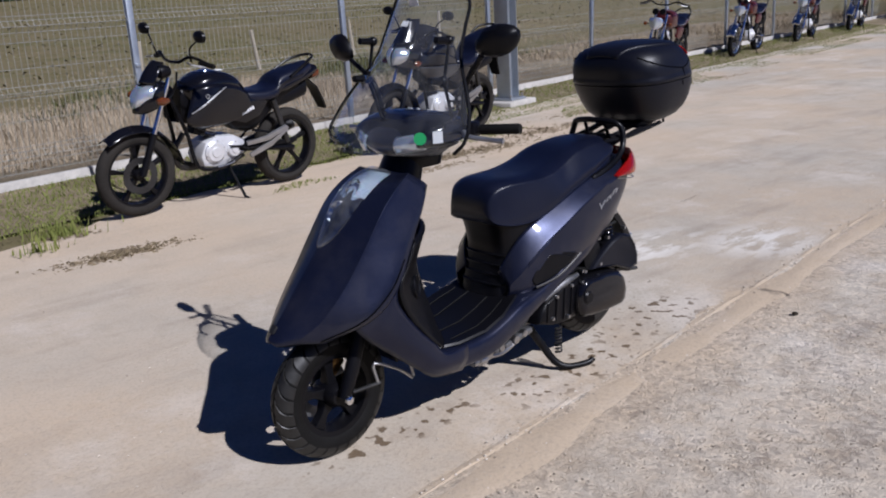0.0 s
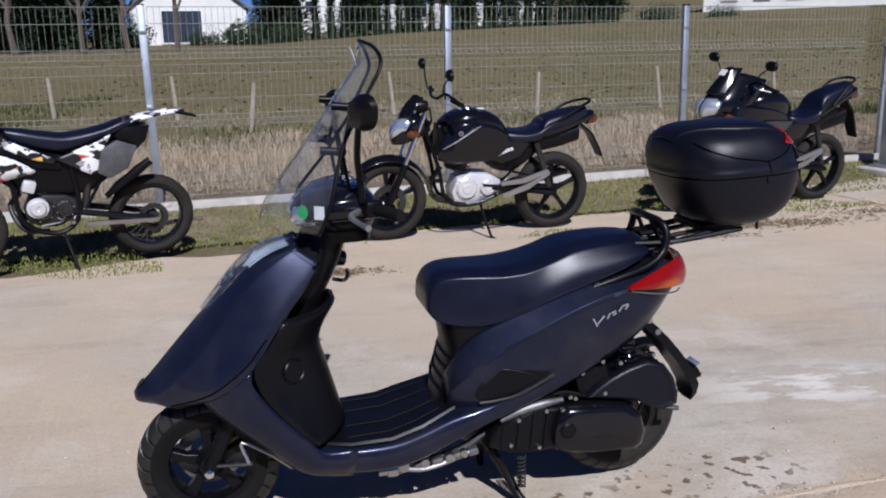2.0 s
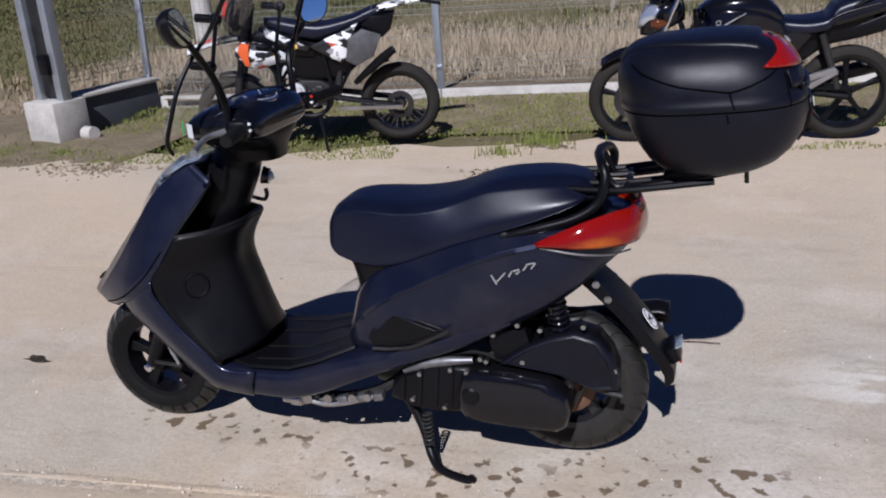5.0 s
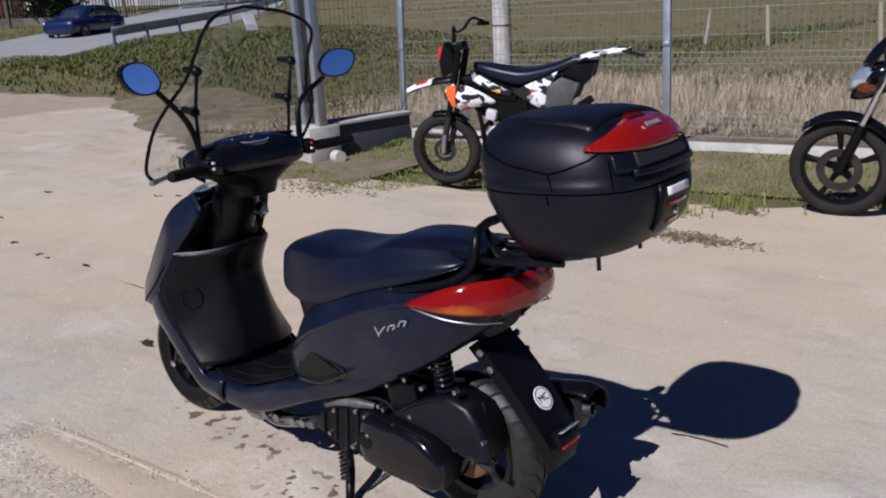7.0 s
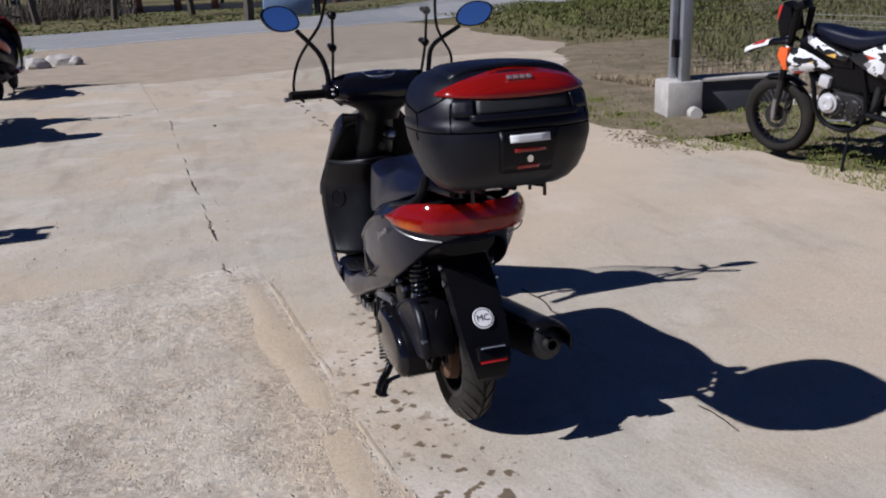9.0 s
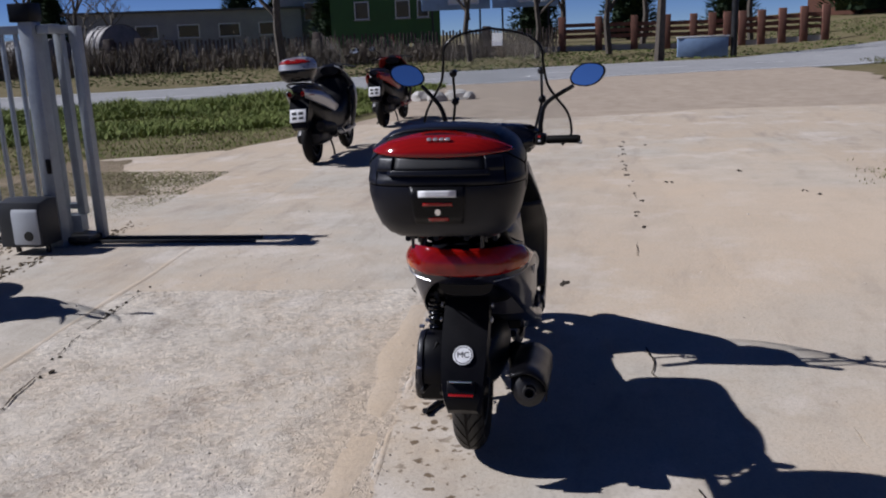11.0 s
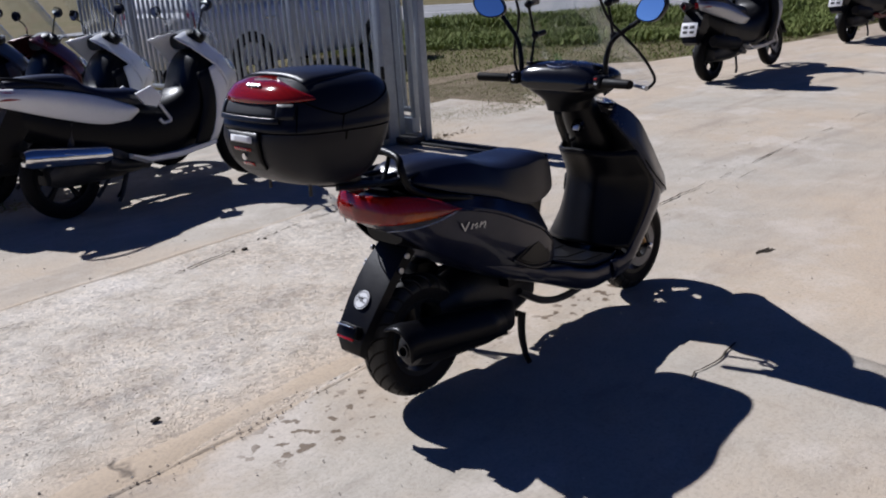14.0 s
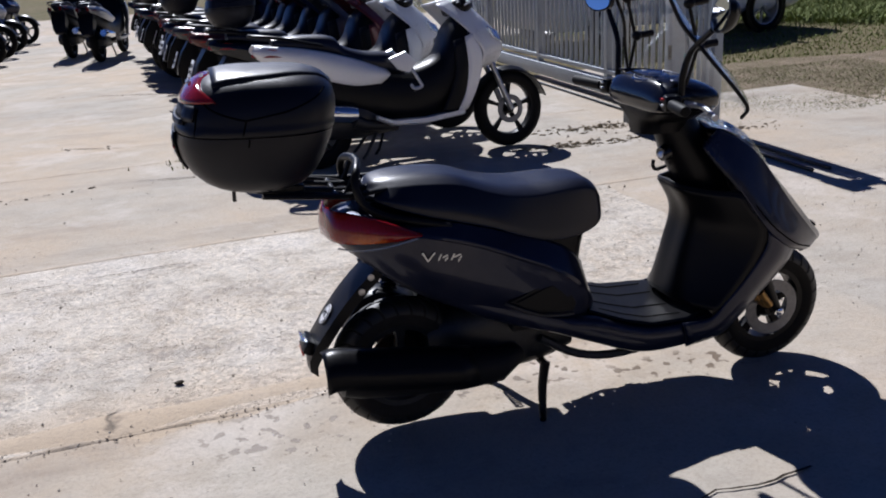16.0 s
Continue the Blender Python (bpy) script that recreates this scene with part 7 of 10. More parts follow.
        rows = [[(xf + 0.025, -w, z), (xf - 0.012, 0, z), (xf + 0.025, w, z)] for z, w in ((0.915, 0.075), (0.87, 0.10), (0.80, 0.085), (0.745, 0.04))]
        patch(bm, rows, 8, 10)
        P("headlight", bm, M_CLEARLENS, "clear headlight lens", solid=0.008)
    else:
        bm = B()
        hull(bm, [(xf + 0.035, 0.715, 0.75, 0.035), (xf + 0.09, 0.712, 0.865, 0.085), (xf + 0.17, 0.735, 0.925, 0.105), (xf + 0.25, 0.77, 0.92, 0.09), (xf + 0.31, 0.80, 0.88, 0.05)], 12, e=3.2, n=24)
        P("lamp_cowl", bm, tm, "black beak-like lamp cowl")
        bm = B()
        rows = [[(x + 0.095, -w, z + 0.01), (x + 0.012, -w * 0.6, z), (x, 0, z - 0.006), (x + 0.012, w * 0.6, z), (x + 0.095, w, z + 0.01)] for x, z, w in ((xf + 0.085, 0.905, 0.075), (xf + 0.045, 0.86, 0.10), (xf + 0.022, 0.805, 0.092), (xf + 0.018, 0.76, 0.05))]
        patch(bm, rows, 8, 12)
        P("headlight", bm, M_CLEARLENS, "clear angular headlight lens", solid=0.008)
        bm = B()
        rows = [[(x + 0.06, -w, z - 0.012), (x, 0, z), (x + 0.06, w, z - 0.012)] for x, z, w in ((xf + 0.085, 0.92, 0.085), (xf + 0.13, 0.995, 0.09), (xf + 0.195, 1.065, 0.055))]
        patch(bm, rows, 8, 10)
        P("fly_screen", bm, M_BLACK_GLOSS, solid=0.005)
    if not faired:
        for q in (-1, 1):
            bm = B()
            lathe(bm, [(0, -0.03), (0.042, -0.028), (0.048, 0.0), (0.036, 0.05), (0, 0.06)], 18, (xf + (0.155 if cruiser else 0.235), q * 0.055, 0.99), "x")
            P("instrument", bm, M_BLACK)
    for s in (-1, 1):
        bm = B()
        hull(bm, [(xf + 0.10, 0.80, 0.83, 0.012), (xf + 0.14, 0.785, 0.845, 0.03), (xf + 0.19, 0.80, 0.83, 0.012)], 6, e=2, n=12, yc=s * 0.19)
        P("indicator", bm, M_SMOKED)
        bm = B()
        tube(bm, [(xf + 0.17, s * 0.09, 0.81), (xf + 0.15, s * 0.18, 0.815)], 0.008, 6)
        P("indicator_stalk", bm, M_BLACK)
    bar_and_mirrors(P, xf + (0.29 if cruiser else 0.36), 1.10 if cruiser else 1.06, 0.36, True, 0.03)
    # tank, seat, tail
    up, kx, kt = (0.085 if faired else 0.0), (0.0 if cruiser else 0.10), (0.05 if faired else 0.0)
    bm = B()
    if cruiser:
        hull(bm, [(xf + 0.28, 0.82, 0.90, 0.06), (xf + 0.33, 0.76, 0.965, 0.125), (xf + 0.43, 0.73, 1.005, 0.152), (xf + 0.58, 0.72, 0.992, 0.15), (xf + 0.70, 0.72, 0.925, 0.118), (xf + 0.79, 0.74, 0.835, 0.078)], 18, e=3.1)
    else:
        hull(bm, [(xf + 0.385, 0.80, 0.865 + kt, 0.055), (xf + 0.44, 0.74, 0.905 + kt, 0.115), (xf + 0.54, 0.71, 0.948 + kt, 0.15), (xf + 0.67, 0.70, 0.955 + kt, 0.152), (xf + 0.79, 0.71, 0.915 + kt, 0.125), (xf + 0.86, 0.72, 0.855 + kt * 0.6, 0.092), (xf + 0.90, 0.73, 0.80, 0.07)], 22, e=3.4)
    P("fuel_tank", bm, tm, "glossy fuel tank")
    bm = B()
    lathe(bm, [(0, 0.012), (0.035, 0.012), (0.042, 0.0)], 20, (xf + (0.47 if cruiser else 0.60), 0, 1.0 if cruiser else 0.954 + kt), "z")
    P("filler_cap", bm, M_CHROME)
    if not (cruiser or faired):
        for q in (-0.05, 0.035):
            bm = B()
            box(bm, (xf + 0.645 - q * 0.8, q, 0.9585), (0.05, 0.045, 0.004), None, 0.001)
            P("paper_label", bm, M_WHITE_TAG, "white paper label")
    bm = B()
    if cruiser:
        hull(bm, [(xf + 0.72, 0.745, 0.80, 0.08), (xf + 0.78, 0.735, 0.815, 0.125), (xf + 0.95, 0.745, 0.825, 0.14), (xf + 1.06, 0.77, 0.85, 0.135), (xf + 1.12, 0.80, 0.885, 0.125), (xf + 1.32, 0.83, 0.915, 0.11), (xf + 1.44, 0.86, 0.915, 0.07)], 20, e=3)
    else:
        hull(bm, [(xf + 0.82, 0.715, 0.775, 0.07), (xf + 0.88, 0.695, 0.795, 0.125), (xf + 1.02, 0.690, 0.785, 0.148), (xf + 1.14, 0.705 + up * 0.2, 0.805 + up * 0.3, 0.145), (xf + 1.20, 0.75 + up * 0.5, 0.875 + up * 0.9, 0.125), (xf + 1.40, 0.80 + up, 0.925 + up * 1.1, 0.112), (xf + 1.53, 0.845 + up, 0.945 + up * 1.2, 0.07)], 24, e=3)
    sb = P("seat", bm, M_VINYL, "black vinyl seat")
    for q in (-1, 1):
        bm = B()
        tube(bm, [(xf + 0.80 + kx, q * 0.128, 0.765 - kx * 0.4), (xf + 0.98 + kx, q * 0.142, 0.775 - kx * 0.4), (xf + 1.10 + kx, q * 0.134, 0.815 + up * 0.4), (xf + 1.32 + kx, q * 0.113, 0.865 + up)], 0.0035, 5, smooth=14)
        part("piping", bm, M_GALV if cruiser else M_BLACK, sb, "thin piping")
    bm = B()
    hull(bm, [(xf + 0.98 + kx, 0.70, 0.77, 0.10), (xf + 1.15 + kx, 0.74 + up * 0.4, 0.825 + up * 0.5, 0.12), (xf + 1.36 + kx, 0.80 + up, 0.88 + up, 0.10), (xf + 1.50 + kx, 0.85 + up, 0.91 + up * 1.1, 0.06)], 12, e=2.8)
    P("tail", bm, tm)
    bm = B()
    hull(bm, [(xf + 1.46 + kx, 0.80 + up, 0.875 + up, 0.05), (xf + 1.52 + kx, 0.81 + up, 0.88 + up, 0.05), (xf + 1.545 + kx, 0.825 + up, 0.865 + up, 0.03)], 5, e=2.5, n=16)
    P("tail_lamp", bm, M_RED if cruiser else M_SMOKED)
    bm = B()
    tube(bm, [(xf + 1.18 + kx, -0.13, 0.86), (xf + 1.34 + kx, -0.115, 0.945 + up), (xf + 1.46 + kx, -0.05, 0.985 + up), (xf + 1.46 + kx, 0.05, 0.985 + up), (xf + 1.34 + kx, 0.115, 0.945 + up), (xf + 1.18 + kx, 0.13, 0.86)], 0.011, 8, smooth=20)
    P("grab_rail", bm, M_BLACK)
    bm = B()
    loft(bm, [[(x - 0.015, -w, z - 0.01), (x, -w, z), (x, w, z), (x - 0.015, w, z - 0.01)] for x, z, w in ((xf + 1.40 + kx, 0.82 + up, 0.06), (xf + 1.50 + kx, 0.74 + up * 0.6, 0.06), (xf + 1.57 + kx, 0.62, 0.055), (xf + 1.60 + kx, 0.56, 0.05))])
    P("rear_mudguard", bm, M_BLACK)
    for s in (-1, 1):
        bm = B()
        prism(bm, [(xf + 0.70, 0.60), (xf + 0.76, 0.74), (xf + 0.95, 0.745), (xf + 1.06, 0.70), (xf + 0.98, 0.60), (xf + 0.84, 0.555)], s * 0.09, s * 0.135, 0.018)
        sp = P("side_panel", bm, tm)
        if marks and s < 0:
            for k in range(6):
                bm = B()
                box(bm, (xf + 0.80 + 0.022 * k, -0.138, 0.632 + 0.007 * k), (0.016, 0.002, 0.024), rot_y(-16))
                part("maker_mark", bm, M_WHITE_TAG, sp, "white lettering bar")
        bm = B()
        tube(bm, [(xr, s * 0.10, 0.30), (xf + 0.72, s * 0.09, 0.38)], 0.022, 8)
        P("swing_arm", bm, M_BLACK if not cruiser else M_CHROME)
        bm = B()
        tube(bm, [(xr - 0.07, s * 0.12, 0.36), (xr - 0.19, s * 0.12, 0.70)], 0.022, 10)
        P("shock_absorber", bm, M_DARKMETAL)
        bm = B()
        tube(bm, [(xf + 0.70, s * 0.12, 0.40), (xf + 0.95, s * 0.13, 0.37), (xf + 1.06, s * 0.135, 0.46), (xf + 0.90, s * 0.13, 0.50)], 0.012, 8)
        P("footrest_hanger", bm, M_BLACK)
        bm = B()
        tube(bm, [(xf + 0.80, s * 0.13, 0.38), (xf + 0.80, s * 0.22, 0.38)], 0.012, 8)
        P("footrest", bm, M_RUBBER)
        bm = B()
        tube(bm, [(xf + 0.27, s * 0.05, 0.82), (xf + 0.36, s * 0.10, 0.55), (xf + 0.42, s * 0.12, 0.30), (xf + 0.62, s * 0.12, 0.26), (xf + 0.82, s * 0.11, 0.32)], 0.015, 8, smooth=14)
        P("frame_tube", bm, M_BLACK)
    if not cruiser:
        if not faired:
            for q in (-1, 1):
                bm = B()
                rows = [[(xf + 0.43, q * 0.12, 0.865), (xf + 0.56, q * 0.165, 0.885), (xf + 0.76, q * 0.158, 0.850), (xf + 0.90, q * 0.12, 0.765)], [(xf + 0.37, q * 0.15, 0.755), (xf + 0.52, q * 0.190, 0.740), (xf + 0.74, q * 0.165, 0.715), (xf + 0.92, q * 0.13, 0.69)], [(xf + 0.335, q * 0.155, 0.655), (xf + 0.46, q * 0.175, 0.615), (xf + 0.70, q * 0.145, 0.60), (xf + 0.92, q * 0.125, 0.62)], [(xf + 0.355, q * 0.13, 0.605), (xf + 0.46, q * 0.14, 0.575), (xf + 0.66, q * 0.12, 0.575), (xf + 0.90, q * 0.115, 0.60)]]
                patch(bm, rows, 14, 14)
                sh = P("tank_shroud", bm, tm, "black shroud beside the tank", solid=0.006)
                bm = B()
                tube(bm, [(xf + 0.375, q * 0.165, 0.695), (xf + 0.46, q * 0.190, 0.745), (xf + 0.58, q * 0.188, 0.815), (xf + 0.66, q * 0.176, 0.855)], [0.003, 0.007, 0.005, 0.002], 6, smooth=12)
                part("accent", bm, M_SILVER_MARK, sh, "silver accent line")
                bm = B()
                lathe(bm, [(0.016, q * 0.003), (0.011, q * 0.003), (0.011, -q * 0.004), (0.016, -q * 0.004)], 16, (xf + 0.50, q * 0.184, 0.805), closed=True)
                part("badge", bm, M_SILVER_MARK, sh, "small round silver badge")
        bm = B()
        hull(bm, [(xf + 0.36, 0.62, 0.86, 0.05), (xf + 0.46, 0.585, 0.85, 0.085), (xf + 0.68, 0.585, 0.80, 0.09), (xf + 0.80, 0.50, 0.76, 0.09), (xf + 0.96, 0.48, 0.74, 0.09), (xf + 1.14, 0.60, 0.78, 0.08), (xf + 1.40, 0.76, 0.83, 0.07)], 16, e=4, n=24)
        P("airbox", bm, M_BLACK)
        bm = B()
        hull(bm, [(xr - 0.30, 0.52, 0.66, 0.055), (xr - 0.18, 0.60, 0.72, 0.07), (xr + 0.02, 0.64, 0.76, 0.075), (xr + 0.18, 0.68, 0.82, 0.07)], 10, e=3, n=20)
        P("rear_inner_guard", bm, M_BLACK)
        bm = B()
        prism(bm, [(xf + 0.82, 0.43), (xf + 1.00, 0.435), (xf + 1.19, 0.505), (xf + 1.22, 0.475), (xf + 1.02, 0.405), (xf + 0.83, 0.395)], -0.165, -0.145, 0.006)
        prism(bm, [(xf + 0.84, 0.335), (xf + 1.02, 0.385), (xf + 1.20, 0.480), (xf + 1.22, 0.462), (xf + 1.05, 0.355), (xf + 0.86, 0.30)], -0.163, -0.147, 0.006)
        P("footrest_plate", bm, M_ALLOY, "alloy footrest plate")
        bm = B()
        tube(bm, [(xf + 0.28, -0.06, 0.98), (xf + 0.16, -0.05, 0.88), (xf + 0.24, -0.08, 0.80), (xf + 0.30, -0.10, 0.88), (xf + 0.26, -0.2, 1.0)], 0.007, 6, smooth=14)
        P("cable", bm, M_BLACK)
    engine_parts(P, xf + (0.62 if cruiser else 0.65), 0.40, big=1.0 if cruiser else 1.08)
    bm = B()
    tube(bm, [(xf + 0.42, 0.05, 0.52), (xf + 0.34, 0.06, 0.38), (xf + 0.45, 0.11, 0.24), (xf + 0.80, 0.14, 0.25), (xf + 1.05, 0.16, 0.32), (xf + 1.50, 0.18, 0.42)], [0.02, 0.02, 0.022, 0.03, 0.05, 0.048], 12, smooth=24)
    P("exhaust", bm, M_CHROME if cruiser else M_DARKMETAL)
    bm = B()
    prism(bm, [(xf + 0.74, 0.40), (xr, 0.375), (xr + 0.03, 0.345), (xf + 0.74, 0.36)], -0.125, -0.105, 0.004)
    P("chain_guard", bm, M_BLACK)
    side_stand(P, xf + 0.68)
    return M


M_SMOKE = plain("smoked_plastic", (0.075, 0.075, 0.08), 0.35, vary=0.5, scale=9, bump=0.05)


def dirt_bike(m):
    M = thing("dirt_bike", "black and white supermoto dirt bike with colourful graphics", "motorcycle", m)
    P = lambda name, bm, mat, lb="", **k: part(name, bm, mat, M, lb, **k)
    xf, xr = -0.63, 0.63
    wire_wheel(M, (xf, 0, 0.300), 0.300, 0.105, 0.222, M_RUBBER_DUSTY)
    wire_wheel(M, (xr, 0, 0.305), 0.305, 0.12, 0.222, M_RUBBER_DUSTY)
    for s in (-1, 1):
        bm = B()
        tube(bm, [(xf, s * 0.09, 0.30), (xf + 0.085, s * 0.09, 0.60)], [0.027, 0.025], 12)
        P("fork_slider", bm, M_DARKMETAL)
        bm = B()
        tube(bm, [(xf + 0.085, s * 0.09, 0.60), (xf + 0.215, s * 0.09, 1.10)], 0.026, 12)
        P("fork_tube", bm, M_BLACK)
        bm = B()
        tube(bm, [(xf + 0.01, s * 0.10, 0.30), (xf + 0.04, s * 0.105, 0.45)], 0.020, 8)
        P("fork_guard", bm, M_ALLOY)
    bm = B()
    rows = [[(xf - 0.315 * c * 0.99, y, 0.30 + (0.325 - abs(y) * 0.3) * q) for y in (-0.06, 0, 0.06)] for c, q in ((math.cos(a), math.sin(a)) for a in np.linspace(1.3, 2.3, 6))]
    patch(bm, rows, 8, 6)
    P("fork_brace_guard", bm, M_BLACK, solid=0.006)
    bm = B()
    rows = [[(x, -w, z - 0.040), (x, -w * 0.7, z - 0.006), (x, 0, z), (x, w * 0.7, z - 0.006), (x, w, z - 0.040)] for x, z, w in ((xf - 0.29, 0.80, 0.03), (xf - 0.17, 0.85, 0.06), (xf - 0.02, 0.885, 0.07), (xf + 0.13, 0.90, 0.065))]
    patch(bm, rows, 12, 8)
    fm = P("front_mudguard", bm, M_BLACK, "black high mudguard with white tip", solid=0.006)
    bm = B()
    rows = [[(x, -w * 1.04, z - 0.034), (x, -w * 0.72, z - 0.001), (x, 0, z + 0.005), (x, w * 0.72, z - 0.001), (x, w * 1.04, z - 0.034)] for x, z, w in ((xf - 0.295, 0.802, 0.028), (xf - 0.20, 0.842, 0.052), (xf - 0.05, 0.882, 0.068))]
    patch(bm, rows, 8, 8)
    part("mudguard_graphic", bm, M_WHITE, fm, "white graphic", solid=0.003)
    bm = B()
    rows = [[(x, y0 * w, z - 0.010 * y0 * y0) for y0 in (-1.05, 0.0, 1.05)] for x, z, w in ((xf - 0.20, 0.850, 0.046), (xf - 0.14, 0.868, 0.056), (xf - 0.09, 0.882, 0.06))]
    patch(bm, rows, 4, 4)
    part("red_flash", bm, M_REDPLASTIC, fm, "red flash", solid=0.003)
    bm = B()
    prism(bm, [(xf + 0.05, 0.90), (xf + 0.03, 1.02), (xf + 0.08, 1.16), (xf + 0.15, 1.12), (xf + 0.17, 0.95)], -0.075, 0.075, 0.02)
    P("headlight_mask", bm, M_BLACK)
    bm = B()
    prism(bm, [(xf + 0.012, 1.03), (xf + 0.035, 1.13), (xf + 0.075, 1.145), (xf + 0.08, 1.04)], -0.05, 0.05, 0.012)
    P("red_number_board", bm, M_REDPLASTIC, "bright red plate")
    bm = B()
    box(bm, (xf + 0.20, 0, 1.13), (0.09, 0.12, 0.06), rot_y(-20), 0.015)
    P("instrument_pod", bm, M_BLACK)
    bar_and_mirrors(P, xf + 0.22, 1.26, 0.37, False, 0.05)
    for s in (-1, 1):
        bm = B()
        rows = [[(xf + 0.13, s * 0.12, 0.862), (xf + 0.30, s * 0.165, 0.852), (xf + 0.42, s * 0.15, 0.79), (xf + 0.50, s * 0.12, 0.725)], [(xf + 0.085, s * 0.15, 0.775), (xf + 0.22, s * 0.195, 0.755), (xf + 0.38, s * 0.17, 0.735), (xf + 0.50, s * 0.125, 0.715)], [(xf + 0.16, s * 0.15, 0.690), (xf + 0.24, s * 0.165, 0.665), (xf + 0.34, s * 0.15, 0.685), (xf + 0.48, s * 0.12, 0.705)]]
        patch(bm, rows, 8, 12)
        sh = P("radiator_shroud", bm, M_GRAPHIC, "white shroud with black graphics", solid=0.006)
        bm = B()
        prism(bm, [(xf + 0.12, 0.80), (xf + 0.14, 0.862), (xf + 0.21, 0.852), (xf + 0.19, 0.76), (xf + 0.20, 0.70), (xf + 0.165, 0.70)], s * 0.160, s * 0.196, 0.003)
        part("orange_patch", bm, M_ORANGE, sh, "orange patch")
        bm = B()
        rows = [[(xf + 0.30, s * 0.105, 0.975), (xf + 0.45, s * 0.135, 0.890), (xf + 0.64, s * 0.135, 0.795)], [(xf + 0.33, s * 0.13, 0.885), (xf + 0.46, s * 0.15, 0.820), (xf + 0.62, s * 0.14, 0.765)]]
        patch(bm, rows, 4, 8)
        P("tank_panel", bm, M_GRAPHIC, "white panel below the seat nose", solid=0.005)
        bm = B()
        hull(bm, [(xf + 0.25, 0.80, 0.92, 0.05), (xf + 0.36, 0.76, 0.93, 0.065), (xf + 0.52, 0.72, 0.86, 0.07), (xf + 0.66, 0.70, 0.80, 0.06)], 8, e=3, n=16, yc=s * 0.055)
        P("tank_side", bm, M_BLACK)
        bm = B()
        rows = [[(xf + 0.63, s * 0.13, 0.800), (xf + 0.80, s * 0.135, 0.865), (xf + 1.00, s * 0.12, 0.945)], [(xf + 0.72, s * 0.14, 0.745), (xf + 0.84, s * 0.15, 0.775), (xf + 0.94, s * 0.14, 0.83)], [(xf + 0.83, s * 0.13, 0.680), (xf + 0.87, s * 0.14, 0.672), (xf + 0.91, s * 0.13, 0.690)]]
        patch(bm, rows, 8, 12)
        P("side_panel", bm, M_GRAPHIC, "white side panel with black graphics", solid=0.006)
        bm = B()
        prism(bm, [(xf + 0.89, 0.68), (xf + 0.92, 0.84), (xf + 1.03, 0.905), (xf + 1.165, 0.855), (xf + 1.10, 0.70), (xf + 0.97, 0.635)], s * 0.115, s * 0.158, 0.02)
        P("number_panel", bm, M_SMOKE, "grey smoked number panel")
        bm = B()
        prism(bm, [(xf + 1.02, 0.925), (xf + 1.10, 0.985), (xf + 1.27, 0.985), (xf + 1.24, 0.88), (xf + 1.17, 0.82)], s * 0.03, s * 0.10, 0.015)
        P("tail_side", bm, M_BLACK)
        bm = B()
        tube(bm, [(xr, s * 0.11, 0.305), (xf + 0.66, s * 0.09, 0.42)], 0.024, 8)
        P("swing_arm", bm, M_BLACK)
        bm = B()
        tube(bm, [(xf + 0.22, s * 0.05, 0.90), (xf + 0.35, s * 0.10, 0.62), (xf + 0.38, s * 0.11, 0.40), (xf + 0.50, s * 0.11, 0.29), (xf + 0.66, s * 0.11, 0.28), (xf + 0.76, s * 0.10, 0.42), (xf + 0.72, s * 0.10, 0.78)], 0.018, 8, smooth=18)
        P("frame_tube", bm, M_BLACK)
        bm = B()
        tube(bm, [(xf + 0.70, s * 0.12, 0.36), (xf + 0.70, s * 0.20, 0.36)], 0.013, 8)
        P("footrest", bm, M_STEEL)
        bm = B()
        tube(bm, [(xf + 0.80, s * 0.09, 0.42), (xf + 0.92, s * 0.08, 0.62), (xf + 1.06, s * 0.07, 0.88)], 0.012, 8)
        P("subframe_tube", bm, M_BLACK)
    bm = B()
    tube(bm, [(xf + 0.94, -0.10, 0.50), (xf + 1.06, -0.12, 0.60), (xf + 1.16, -0.13, 0.68), (xf + 1.25, -0.135, 0.745)], [0.020, 0.030, 0.034, 0.030], 12)
    P("exhaust_end", bm, M_BLACK)
    bm = B()
    tube(bm, [(xf + 0.84, -0.06, 0.66), (xf + 0.80, -0.07, 0.42)], 0.028, 10)
    P("rear_shock", bm, M_DARKMETAL)
    bm = B()
    hull(bm, [(xf + 0.31, 0.925, 1.005, 0.045), (xf + 0.42, 0.885, 0.995, 0.080), (xf + 0.60, 0.835, 0.962, 0.10), (xf + 0.74, 0.830, 0.950, 0.105), (xf + 0.95, 0.895, 0.985, 0.10), (xf + 1.10, 0.955, 1.035, 0.085), (xf + 1.20, 0.995, 1.05, 0.06)], 22, e=3.0)
    P("seat", bm, M_VINYL, "long black seat")
    bm = B()
    rows = [[(x, -w, z - 0.030), (x, -w * 0.7, z - 0.004), (x, 0, z), (x, w * 0.7, z - 0.004), (x, w, z - 0.030)] for x, z, w in ((xf + 1.10, 1.035, 0.080), (xf + 1.26, 1.062, 0.068), (xf + 1.42, 1.085, 0.052), (xf + 1.53, 1.080, 0.030))]
    patch(bm, rows, 10, 8)
    P("rear_mudguard", bm, M_GRAPHIC, "white tail with coloured graphics", solid=0.006)
    bm = B()
    tube(bm, [(xf + 1.44, -0.035, 1.065), (xf + 1.61, -0.035, 1.025), (xf + 1.61, 0.035, 1.025), (xf + 1.44, 0.035, 1.065)], 0.009, 6)
    P("plate_bracket", bm, M_BLACK)
    bm = B()
